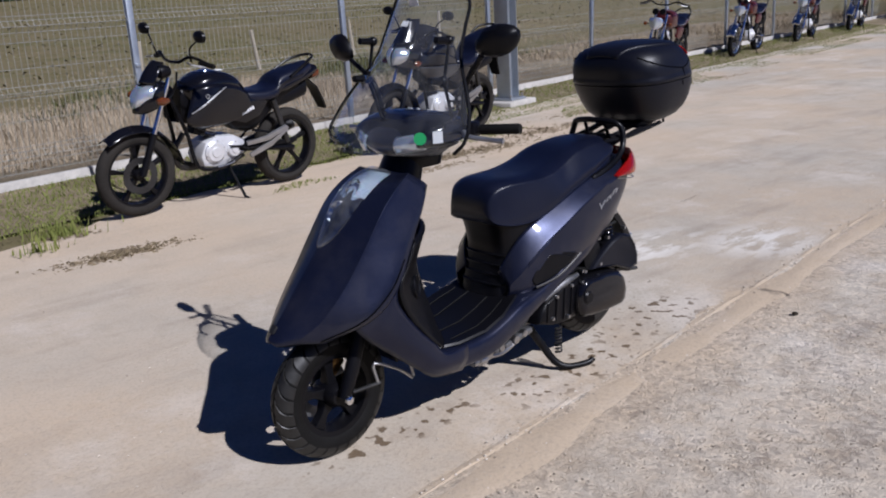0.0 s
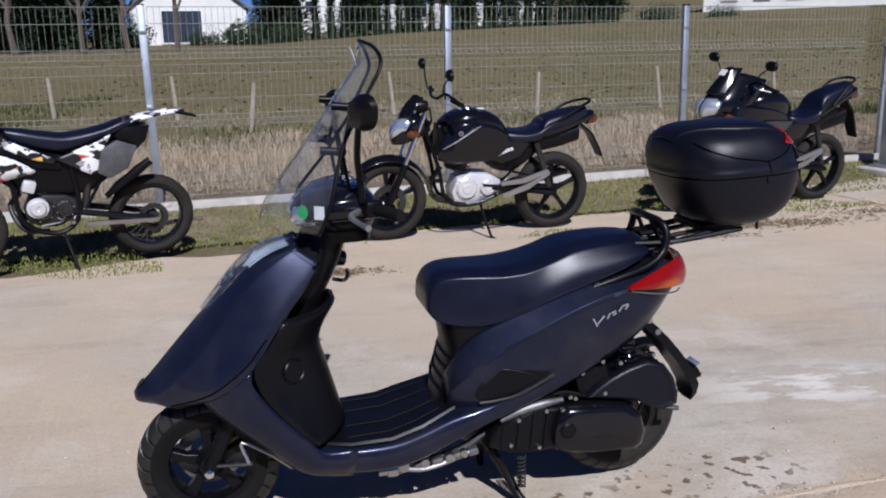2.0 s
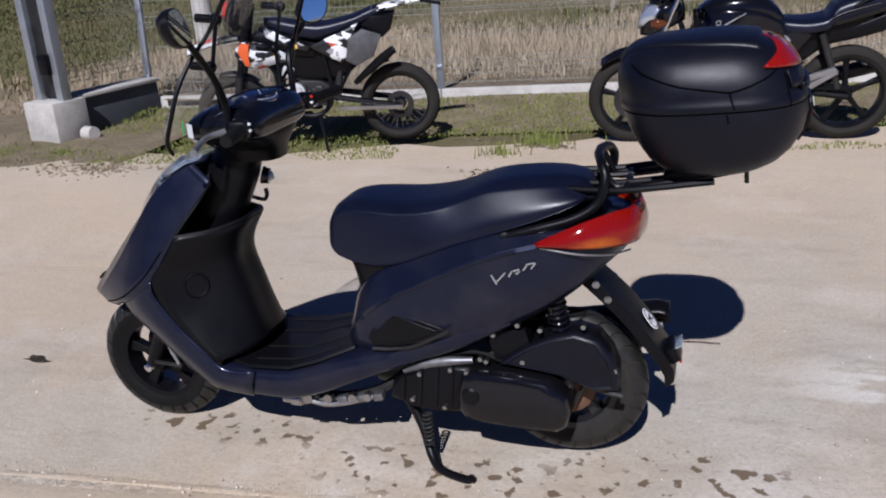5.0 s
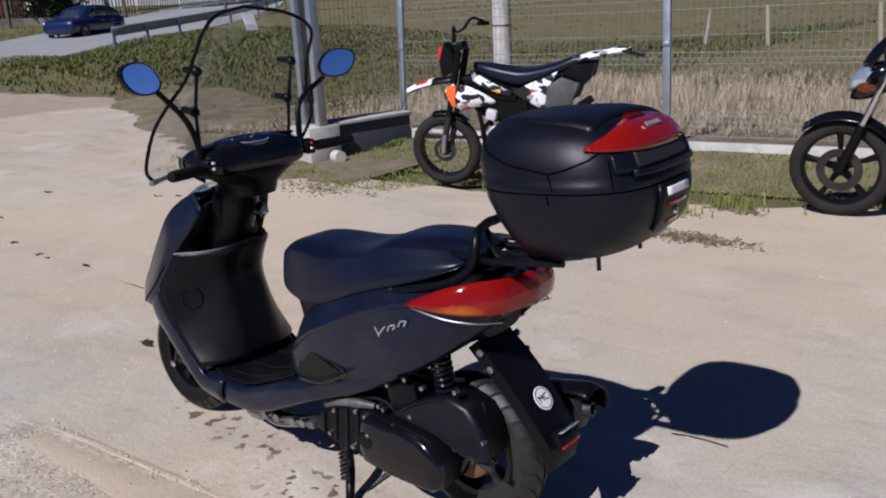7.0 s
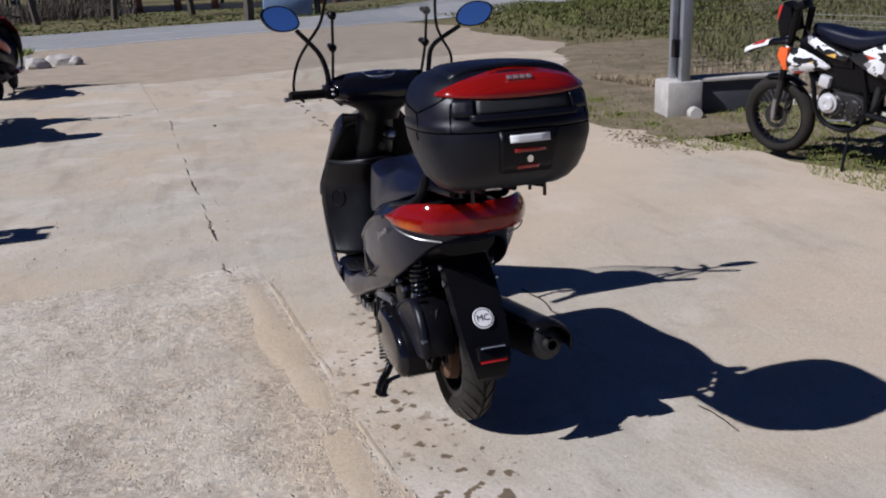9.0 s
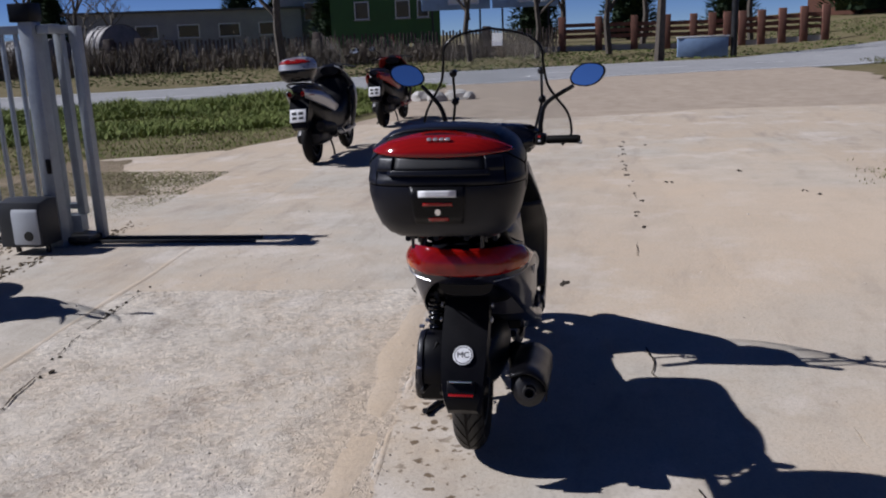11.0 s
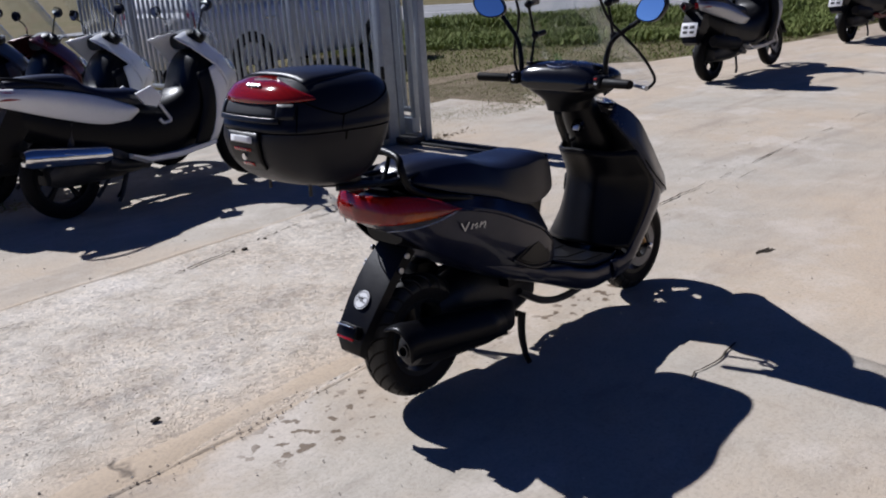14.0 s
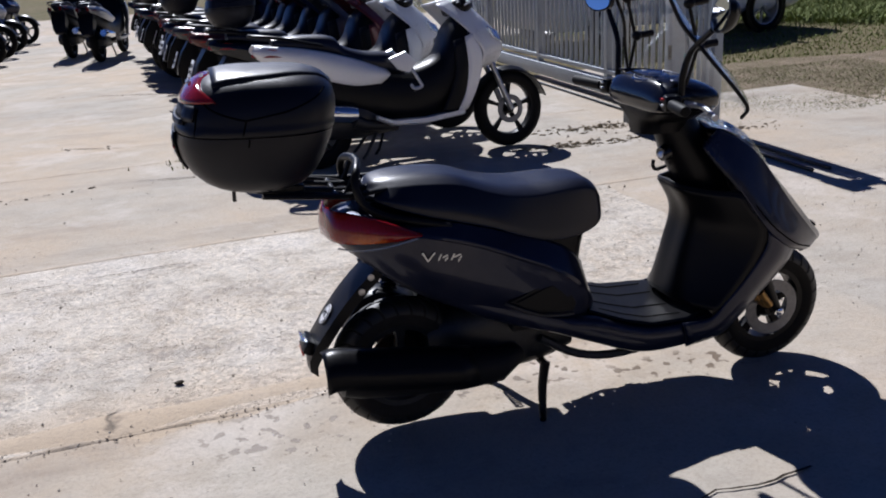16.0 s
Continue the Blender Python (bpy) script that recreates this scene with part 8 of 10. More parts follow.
    rows = [[(xr + 0.34 * math.cos(a), -0.06, 0.305 + 0.34 * math.sin(a)), (xr + 0.345 * math.cos(a), 0, 0.305 + 0.345 * math.sin(a)), (xr + 0.34 * math.cos(a), 0.06, 0.305 + 0.34 * math.sin(a))] for a in np.linspace(2.6, 1.75, 6)]
    patch(bm, rows, 8, 6)
    P("hugger", bm, M_BLACK, solid=0.005)
    engine_parts(P, xf + 0.58, 0.46, silver=False)
    bm = B()
    hull(bm, [(xf + 0.26, 0.66, 0.90, 0.05), (xf + 0.40, 0.56, 0.90, 0.09), (xf + 0.66, 0.52, 0.82, 0.095), (xf + 0.86, 0.54, 0.82, 0.09), (xf + 1.02, 0.66, 0.86, 0.07)], 12, e=4, n=24)
    P("airbox", bm, M_BLACK)
    bm = B()
    lathe(bm, [(0, -0.024), (0.016, -0.024), (0.018, -0.030), (0.046, -0.030), (0.052, -0.024), (0.056, -0.012), (0.070, -0.010), (0.072, 0.0)], 28, (xf + 0.49, -0.128, 0.465))
    P("engine_cap", bm, M_ALLOY_PALE, "bright round engine cap")
    bm = B()
    box(bm, (xf + 0.45, -0.09, 0.615), (0.085, 0.08, 0.085), rot_y(18), 0.015)
    P("cylinder_cover", bm, M_ALLOY_PALE, "pale alloy cylinder cover")
    bm = B()
    tube(bm, [(xf + 0.40, 0.04, 0.54), (xf + 0.33, 0.02, 0.45), (xf + 0.40, -0.06, 0.30), (xf + 0.56, 0.05, 0.24)], 0.018, 10, smooth=14)
    P("exhaust_pipe", bm, M_DARKMETAL)
    bm = B()
    prism(bm, [(xf + 0.80, 0.335), (xr + 0.02, 0.315), (xr + 0.02, 0.285), (xf + 0.80, 0.30)], -0.135, -0.115, 0.004)
    P("swing_arm_badge", bm, M_STEEL, "bare alloy swing arm cover")
    lathe_bm = B()
    lathe(lathe_bm, [(0.105, -0.004), (0.07, -0.004), (0.07, 0.004), (0.105, 0.004)], 36, (xr, -0.075, 0.305), closed=True)
    P("rear_sprocket", lathe_bm, M_DARKMETAL)
    side_stand(P, xf + 0.64, -0.30)
    return M


def graphic(name):
    """Black plastic with angular white decals and a few red and orange flecks."""
    m, n, l, b = nodes_of(name)
    co = n.new("ShaderNodeTexCoord").outputs["Object"]
    warp = n.new("ShaderNodeTexNoise")
    warp.inputs["Scale"].default_value, warp.inputs["Detail"].default_value = 9.0, 3.0
    l.new(co, warp.inputs["Vector"])
    add = n.new("ShaderNodeVectorMath")
    add.operation = "MULTIPLY_ADD"
    add.inputs[1].default_value = (0.05, 0.05, 0.05)
    l.new(warp.outputs["Color"], add.inputs[0])
    l.new(co, add.inputs[2])
    mp = n.new("ShaderNodeMapping")
    mp.inputs["Rotation"].default_value, mp.inputs["Scale"].default_value = (0, 0.6, 0), (17.0, 18.0, 26.0)
    l.new(add.outputs[0], mp.inputs[0])
    v = n.new("ShaderNodeTexVoronoi")
    v.inputs["Scale"].default_value = 1.0
    l.new(mp.outputs[0], v.inputs["Vector"])
    sep = n.new("ShaderNodeSeparateColor")
    l.new(v.outputs["Color"], sep.inputs[0])
    r = n.new("ShaderNodeValToRGB")
    r.color_ramp.interpolation = "CONSTANT"
    stops = [(0.0, (0.012, 0.012, 0.013)), (0.42, (0.74, 0.74, 0.74)), (0.86, (0.50, 0.06, 0.03)), (0.89, (0.30, 0.29, 0.30)), (0.93, (0.70, 0.42, 0.10)), (0.945, (0.012, 0.012, 0.013))]
    while len(r.color_ramp.elements) < len(stops):
        r.color_ramp.elements.new(0.5)
    for e, (p, c) in zip(r.color_ramp.elements, stops):
        e.position, e.color = p, (*c, 1)
    l.new(sep.outputs[0], r.inputs[0])
    fine = ramp_of(n, l, noise_of(n, l, 38.0, 3.0), [(0.62, (0, 0, 0)), (0.66, (1, 1, 1))])
    l.new(mix_of(n, l, fine, r.outputs[0], (0.02, 0.02, 0.022)), b.inputs["Base Color"])
    b.inputs["Roughness"].default_value = 0.3
    return m


M_GRAPHIC = graphic("graphic_plastic")
dirt_bike(pose(-1.89, 3.57, 0, 7, 0, 18.9) @ Matrix.Diagonal((0.94, 0.94, 0.94, 1)))
motorcycle(pose(0.98, 3.86, 0, 6, 0, 6.5), "black naked motorcycle with silver engine parked on grass by the fence", group="motorcycles along the fence")
motorcycle(pose(3.62, 4.40, 0, 6, 0, 11), "black half-faired motorcycle on its side stand by the fence", True, wheelbase=1.33, marks=False, group="motorcycles along the fence")
c1 = motorcycle(pose(9.53, 5.86, 0, 6, 0, 17), "chrome-trimmed classic motorcycle with a dark red tank by the fence", False, M_MAROON, 1.36, True, False, group="motorcycles along the fence")
for x, y, a in ((13.55, 6.85, 13), (17.1, 7.5, 15), (20.9, 8.1, 14), (25.2, 8.8, 12), (29.8, 9.5, 14)):
    copy_thing(c1, pose(x, y, 0, 6, 0, a))


SC = "scooters in the parking row"


def maxi_scooter(m, label, mat, mat2=None, screen=True, case=None, group="", silver_pipe=True, plate=True, front=None):
    """A full-size scooter with side panels, leg shield, screen and mirrors; its front points to -x."""
    m = m @ Matrix.Diagonal((0.935, 0.95, 0.965, 1))
    M = thing("maxi_scooter", label, "scooter", m, group)
    P = lambda name, bm, mt, lb="", **k: part(name, bm, mt, M, lb, **k)
    mat2 = mat2 or M_BLACK
    xf, xr = -0.77, 0.77
    wheel_parts(M, (xf, 0, 0.285), 0.285, 0.11, 0.20, 5, M_BLACK, M_RUBBER, tread=0.002, disc=0.105, disc_y=0.055)
    wheel_parts(M, (xr, 0, 0.275), 0.275, 0.13, 0.185, 5, M_BLACK, M_RUBBER, tread=0.002)
    for s in (-1, 1):
        bm = B()
        tube(bm, [(xf, s * 0.085, 0.285), (xf + 0.16, s * 0.08, 0.66)], [0.024, 0.02], 10)
        P("fork_leg", bm, M_STEEL)
    bm = B()
    rows = [[(xf - 0.315 * math.cos(a), y, 0.285 + (0.315 - abs(y) * 0.4) * math.sin(a)) for y in (-0.075, -0.04, 0, 0.04, 0.075)] for a in np.linspace(0.25, 2.9, 8)]
    patch(bm, rows, 14, 8)
    P("front_mudguard", bm, mat2, solid=0.006)
    bm = B()
    rows = []
    for x, z, w in ((xf + 0.36, 1.10, 0.10), (xf + 0.24, 1.00, 0.16), (xf + 0.11, 0.87, 0.20), (xf + 0.04, 0.74, 0.19), (xf + 0.10, 0.62, 0.15)):
        rows.append([(x + 0.24, -w - 0.09, z - 0.03), (x + 0.10, -w * 0.85, z), (x, -w * 0.3, z), (x, w * 0.3, z), (x + 0.10, w * 0.85, z), (x + 0.24, w + 0.09, z - 0.03)])
    patch(bm, rows, 16, 18)
    P("front_fairing", bm, front or mat, solid=0.006)
    for s in (-1, 1):
        bm = B()
        rows = [[(xf + 0.36, s * 0.28, 0.86), (xf + 0.44, s * 0.29, 0.84), (xf + 0.50, s * 0.24, 0.82)], [(xf + 0.30, s * 0.29, 0.70), (xf + 0.44, s * 0.30, 0.64), (xf + 0.50, s * 0.26, 0.62)], [(xf + 0.34, s * 0.26, 0.50), (xf + 0.46, s * 0.28, 0.46), (xf + 0.56, s * 0.26, 0.46)], [(xf + 0.42, s * 0.23, 0.34), (xf + 0.52, s * 0.26, 0.33), (xf + 0.62, s * 0.25, 0.34)]]
        patch(bm, rows, 12, 8)
        P("leg_shield_side", bm, mat2, solid=0.006)
        bm = B()
        rows = [[(r[0][0] - 0.012, r[0][1] * 0.97, r[0][2]), (r[0][0] + 0.010, r[0][1] * 1.035, r[0][2]), ((r[0][0] * 0.22 + r[1][0] * 0.78), r[1][1] * 1.014, r[0][2] * 0.22 + r[1][2] * 0.78)] for r in rows]
        patch(bm, rows, 12, 6)
        P("shield_edge", bm, front or mat, solid=0.006)
        bm = B()
        loft(bm, [[(x, s * 0.20, z0), (x, s * 0.275, z0 + 0.02), (x, s * 0.275, z1), (x, s * 0.20, z1)] for x, z0, z1 in ((xf + 0.45, 0.30, 0.345), (xf + 0.75, 0.265, 0.315), (xf + 1.0, 0.275, 0.32), (xf + 1.12, 0.33, 0.36))])
        P("floor_edge", bm, mat)
        bm = B()
        rows = [[(xf + 1.00, s * 0.18, 0.665), (xf + 1.26, s * 0.195, 0.765), (xf + 1.58, s * 0.175, 0.850), (xf + 1.93, s * 0.085, 0.895)], [(xf + 0.99, s * 0.225, 0.630), (xf + 1.26, s * 0.25, 0.690), (xf + 1.58, s * 0.225, 0.785), (xf + 1.95, s * 0.115, 0.850)], [(xf + 1.06, s * 0.205, 0.575), (xf + 1.28, s * 0.235, 0.585), (xf + 1.56, s * 0.20, 0.665), (xf + 1.90, s * 0.10, 0.79)]]
        patch(bm, rows, 10, 18)
        P("tail_panel", bm, mat, solid=0.006)
        bm = B()
        rows = [[(xf + 1.72, s * 0.165, 0.845), (xf + 1.84, s * 0.13, 0.865), (xf + 1.93, s * 0.06, 0.865)], [(xf + 1.70, s * 0.19, 0.805), (xf + 1.85, s * 0.15, 0.815), (xf + 1.945, s * 0.07, 0.815)]]
        patch(bm, rows, 4, 8)
        P("tail_lamp", bm, M_RED, "red tail lamp", solid=0.01)
    bm = B()
    hull(bm, [(xf + 0.28, 0.60, 0.95, 0.14), (xf + 0.36, 0.40, 1.00, 0.22), (xf + 0.48, 0.32, 0.92, 0.23), (xf + 0.58, 0.30, 0.74, 0.21), (xf + 0.78, 0.27, 0.66, 0.20), (xf + 0.95, 0.28, 0.66, 0.19), (xf + 1.2, 0.34, 0.70, 0.18), (xf + 1.5, 0.44, 0.76, 0.17), (xf + 1.82, 0.62, 0.83, 0.10)], 30, e=3)
    P("body", bm, mat2, "black plastic body")
    bm = B()
    hull(bm, [(xf + 0.86, 0.62, 0.70, 0.10), (xf + 0.92, 0.62, 0.77, 0.15), (xf + 1.15, 0.66, 0.80, 0.18), (xf + 1.30, 0.72, 0.85, 0.17), (xf + 1.38, 0.76, 0.92, 0.15), (xf + 1.62, 0.81, 0.94, 0.14), (xf + 1.80, 0.86, 0.93, 0.09)], 22, e=3)
    P("seat", bm, M_VINYL, "black vinyl seat")
    bm = B()
    tube(bm, [(xf + 1.45, -0.16, 0.86), (xf + 1.75, -0.15, 0.93), (xf + 1.93, -0.06, 0.955), (xf + 1.93, 0.06, 0.955), (xf + 1.75, 0.15, 0.93), (xf + 1.45, 0.16, 0.86)], 0.012, 8, smooth=20)
    P("grab_rail", bm, M_BLACK)
    bar_and_mirrors(P, xf + 0.40, 1.08, 0.36, True, 0.02)
    bm = B()
    hull(bm, [(xf + 0.28, 1.02, 1.08, 0.10), (xf + 0.36, 0.98, 1.12, 0.16), (xf + 0.46, 0.98, 1.09, 0.12)], 8, e=2.6, n=20)
    P("instrument_cowl", bm, mat2)
    for s in (-1, 1):
        bm = B()
        rows = [[(xf + 0.06, s * 0.02, 0.84), (xf + 0.10, s * 0.10, 0.86), (xf + 0.20, s * 0.19, 0.90)], [(xf + 0.03, s * 0.02, 0.78), (xf + 0.06, s * 0.10, 0.78), (xf + 0.16, s * 0.18, 0.82)]]
        patch(bm, rows, 5, 8)
        P("headlight", bm, M_CLEARLENS, "clear headlight", solid=0.012)
    if silver_pipe and plate and group == SC:
        for s in (-1, 1):
            bm = B()
            tube(bm, [(xf + 0.84, s * 0.200, 0.69), (xf + 0.77, s * 0.205, 0.57), (xf + 0.755, s * 0.208, 0.53), (xf + 0.81, s * 0.208, 0.52), (xf + 0.835, s * 0.205, 0.55)], 0.012, 8, smooth=16)
            P("trim_loop", bm, M_ALLOY_PALE, "bright alloy trim loop")
            bm = B()
            prism(bm, [(xf + 0.78, 0.70), (xf + 0.86, 0.78), (xf + 0.99, 0.74), (xf + 0.93, 0.66), (xf + 0.84, 0.63)], s * 0.185, s * 0.215, 0.012)
            P("side_cover", bm, mat, "white side cover below the seat")
    if screen:
        bm = B()
        rows = [[(x + 0.14, -w, z - 0.01), (x + 0.03, -w * 0.6, z), (x, 0, z + 0.01), (x + 0.03, w * 0.6, z), (x + 0.14, w, z - 0.01)] for x, z, w in ((xf + 0.16, 1.00, 0.21), (xf + 0.28, 1.18, 0.22), (xf + 0.41, 1.38, 0.19), (xf + 0.46, 1.45, 0.12))]
        patch(bm, rows, 10, 14)
        P("windscreen", bm, M_SCREEN, "clear windscreen")
    bm = B()
    tube(bm, [(xf + 0.95, 0.13, 0.26), (xf + 1.20, 0.19, 0.30), (xf + 1.28, 0.20, 0.335)], [0.03, 0.04, 0.05], 12)
    P("exhaust_pipe", bm, M_DARKMETAL)
    bm = B()
    tube(bm, [(xf + 1.26, 0.20, 0.385), (xf + 1.30, 0.20, 0.39), (xf + 1.80, 0.215, 0.455), (xf + 1.84, 0.215, 0.46)], [0.055, 0.066, 0.066, 0.05], 20)
    P("silencer", bm, M_CHROME if silver_pipe else M_EXHAUST, "polished steel silencer" if silver_pipe else "")
    bm = B()
    hull(bm, [(xf + 0.95, 0.22, 0.40, 0.12), (xf + 1.2, 0.20, 0.50, 0.17), (xf + 1.55, 0.21, 0.44, 0.17), (xf + 1.66, 0.24, 0.36, 0.14)], 10, e=3, n=20)
    P("engine", bm, M_DARKMETAL)
    for s in (-1, 1):
        bm = B()
        tube(bm, [(xr - 0.02, s * 0.14, 0.30), (xr - 0.08, s * 0.15, 0.62)], 0.024, 8)
        P("shock_absorber", bm, M_DARKMETAL)
    bm = B()
    loft(bm, [[(x - d, -w, z - 0.03), (x, -w, z), (x, w, z), (x - d, w, z - 0.03)] for x, z, w, d in ((xf + 1.80, 0.80, 0.12, 0.24), (xf + 1.90, 0.66, 0.115, 0.20), (xf + 1.955, 0.53, 0.10, 0.12), (xf + 1.965, 0.46, 0.08, 0.06))])
    P("rear_mudguard", bm, M_BLACK)
    if plate:
        bm = B()
        box(bm, (xf + 1.965, 0, 0.60), (0.006, 0.19, 0.155), rot_y(-24), 0.002)
        pl = P("number_plate", bm, M_WHITE_TAG, "white number plate with dark bars")
        for k, (y, z) in enumerate(((-0.045, 0.612), (0.035, 0.612), (-0.04, 0.56), (0.04, 0.56))):
            bm = B()
            box(bm, (xf + 1.969 - (z - 0.585) * 0.4, y, z + 0.014), (0.004, 0.055, 0.032), rot_y(-24))
            part("plate_bar", bm, M_INK, pl)
    bm = B()
    tube(bm, [(xf + 0.98, -0.12, 0.26), (xf + 1.02, -0.22, 0.06), (xf + 1.05, -0.25, 0.012)], 0.012, 8)
    P("side_stand", bm, M_BLACK)
    for s in (-1, 1):
        bm = B()
        tube(bm, [(xf + 1.10, s * 0.10, 0.24), (xf + 1.20, s * 0.16, 0.10), (xf + 1.24, s * 0.17, 0.06)], 0.013, 8)
        P("stand_leg", bm, M_DARKMETAL)
    if case:
        top_case(m @ pose(xf + 1.74, 0, 0.965, 0, 0, 0) @ Matrix.Diagonal((0.95, 0.95, 0.95, 1)), True, case[0], case[1], case[2], latch=False)
    return M


def row_at(y):
    """Place in the parking row whose rear wheel stands at depth y."""
    return pose(0.685 + 0.172 * (-3.6 - y) - 0.71 + 0.07 * math.sin(y * 7.3), y - 0.10, 0, 3 + 1.5 * math.sin(y * 5.1), 0, 8 + 4 * math.sin(y * 11.7))


maxi_scooter(pose(-0.17, -3.61, 0, 3, 0, 4.0) @ Matrix.Diagonal((0.97, 1, 1, 1)), "white and black maxi scooter with polished silencer on its side stand", M_WHITE, group=SC, screen=True)
row_a = maxi_scooter(row_at(-4.32), "black maxi scooter with a white front parked in a row", M_BLACK_GLOSS, group=SC, silver_pipe=False, front=M_WHITE, case=("red and black top case on a parked scooter", M_GRAIN, M_GRAIN))
row_b = maxi_scooter(row_at(-5.12), "dark red scooter parked in a row", M_MAROON, group=SC, silver_pipe=False)
row_c = maxi_scooter(row_at(-5.92), "dark grey scooter with clear screen parked in a row", M_GREY_FAIRING, group=SC, silver_pipe=False)
row_d = maxi_scooter(row_at(-6.60), "dark scooter with red trim parked in a row", M_PAINT, M_BLACK, group=SC, silver_pipe=False, case=("black top case on a parked scooter", M_GRAIN, M_GRAIN))
for src, y in ((row_b, -7.35), (row_a, -8.05), (row_b, -8.75), (row_d, -9.4), (row_c, -10.0), (row_a, -10.75), (row_b, -11.5), (row_d, -12.4)):
    copy_thing(src, row_at(y))
case_m = Matrix.Diagonal((0.935, 0.95, 0.965, 1)) @ pose(-0.77 + 1.74, 0, 0.965) @ Matrix.Diagonal((0.95, 0.95, 0.95, 1))
for y in (-8.05, -9.4, -10.75):
    top_case(row_at(y) @ case_m, True, "black top case with red reflector on a parked scooter", latch=False)

LS = "scooters along the far side"
l_a = maxi_scooter(pose(5.0, -9.0, 0, 3, 0, -4), "blue scooter parked facing the aisle", M_BLUE_PAINT, group=LS)
l_b = maxi_scooter(pose(4.8, -8.2, 0, 3, 0, -6), "dark grey scooter parked facing the aisle", M_PAINT, group=LS)
l_c = maxi_scooter(pose(5.2, -10.0, 0, 3, 0, -5), "silver grey scooter parked facing the aisle", M_SILVER_PAINT, group=LS)
for k, (src, y) in enumerate(((l_b, -11.0), (l_c, -12.0), (l_c, -13.1), (l_a, -14.3), (l_c, -15.6), (l_b, -17.2))):
    copy_thing(src, pose(5.35 + 0.09 * k, y, 0, 3, 0, -5 - k % 3))
maxi_scooter(pose(2.96, -13.0, 0, 3, 0, 82), "silver grey scooter standing across the aisle", M_SILVER_PAINT, screen=False, plate=False)
maxi_scooter(pose(3.55, -14.0, 0, 3, 0, 84), "dark scooter standing across the aisle", M_PAINT, screen=True, plate=False)
maxi_scooter(pose(-6.85, -3.10, 0, 3, 0, 3), "silver and black touring scooter by the open gate", M_SILVER_PAINT, case=("silver and red top case on the touring scooter", M_SILVER_PAINT, M_BLACK_GLOSS), silver_pipe=False)
maxi_scooter(pose(-10.75, -3.35, 0, 3, 0, 2), "red and black scooter beside the drive", M_RED_PAINT, silver_pipe=False)


# ---- road and far side ----
NEAR_EDGE = [(-7.5, -28), (-15.6, -10.8), (-21.1, -4.2), (-24.8, 3.5), (-26.8, 9.5), (-29.2, 15), (-34, 22.5), (-42, 31), (-56, 44), (-90, 70)]


def ribbon(bm, line, o0, o1, z=0.0, n=60):
    pts = [Vector((*p, 0)) for p in spline(line, n)]
    rows = []
    for i, p in enumerate(pts):
        d = (pts[min(i + 1, n)] - pts[max(i - 1, 0)]).normalized()
        s = Vector((-d.y, d.x, 0))
        rows.append((p + s * o0, p + s * o1))
    vs = [[bm.verts.new((q.x, q.y, z + 0.052 * max(0, min(60, r[0].y - 7)) * min(1, max(0, -14 - r[0].x) / 8))) for q in r] for r in rows]
    for a, b in zip(vs, vs[1:]):
        bm.faces.new((a[0], a[1], b[1], b[0]))


def road():
    bm = B()
    ribbon(bm, NEAR_EDGE, -0.3, 8.8, -0.015)
    R = tagged(part("road", bm, M_ASPHALT), "worn grey asphalt road with white lines", "road", kind="structure")
    for o in (0.15, 8.2):
        bm = B()
        ribbon(bm, NEAR_EDGE, o, o + 0.14, -0.006)
        tagged(part("edge_line", bm, M_ROADLINE, R), "white edge line")
    for k in range(0, 56, 3):
        pts = spline(NEAR_EDGE, 112)[k * 2:k * 2 + 3]
        bm = B()
        ribbon(bm, [tuple(p) for p in pts], 3.85, 3.98, -0.006, 4)
        part("dash_line", bm, M_ROADLINE, R)
    G = thing("guard_rail", "galvanised steel guard rail along the road", "guard rail")
    pts = [Vector((*p, 0)) for p in spline(NEAR_EDGE, 60) if p[1] > 13.5][:24]
    rail = []
    for i, p in enumerate(pts):
        d = (pts[min(i + 1, len(pts) - 1)] - pts[max(i - 1, 0)]).normalized()
        rail.append(p - Vector((-d.y, d.x, 0)) * 1.0)
    bm = B()
    loft(bm, [[q + Vector((0.02 * math.cos(i * 2.1), 0, z + rise(q.x, q.y) + 0.05)) for i, z in enumerate((0.42, 0.50, 0.58, 0.66, 0.74))] for q in rail], closed=False)
    part("beam", bm, M_GALV, G, solid=0.02)
    for q in rail[::2]:
        bm = B()
        box(bm, (q.x + 0.05, q.y, 0.3 + rise(q.x, q.y)), (0.06, 0.1, 0.85))
        part("post", bm, M_GALV, G)


road()


def stone_heap():
    rnd = random.Random(9)
    for k in range(7):
        bm = B()
        bmesh.ops.create_icosphere(bm, subdivisions=2, radius=0.2 + 0.14 * rnd.random())
        for v in bm.verts:
            v.co *= 0.8 + 0.35 * noise.noise(v.co * 5 + Vector((k * 3, 0, 0)))
            v.co.z *= 0.7
        ob = tagged(part("rubble_stone", bm, M_KERB, smooth=False), "pale broken concrete lump by the roadside", "stone", group="rubble by the road")
        ob.matrix_world = pose(-15.6 + rnd.uniform(-0.7, 0.7), -3.55 + rnd.uniform(-0.5, 0.7), 0.05, 0, 0, rnd.random() * 360)


stone_heap()


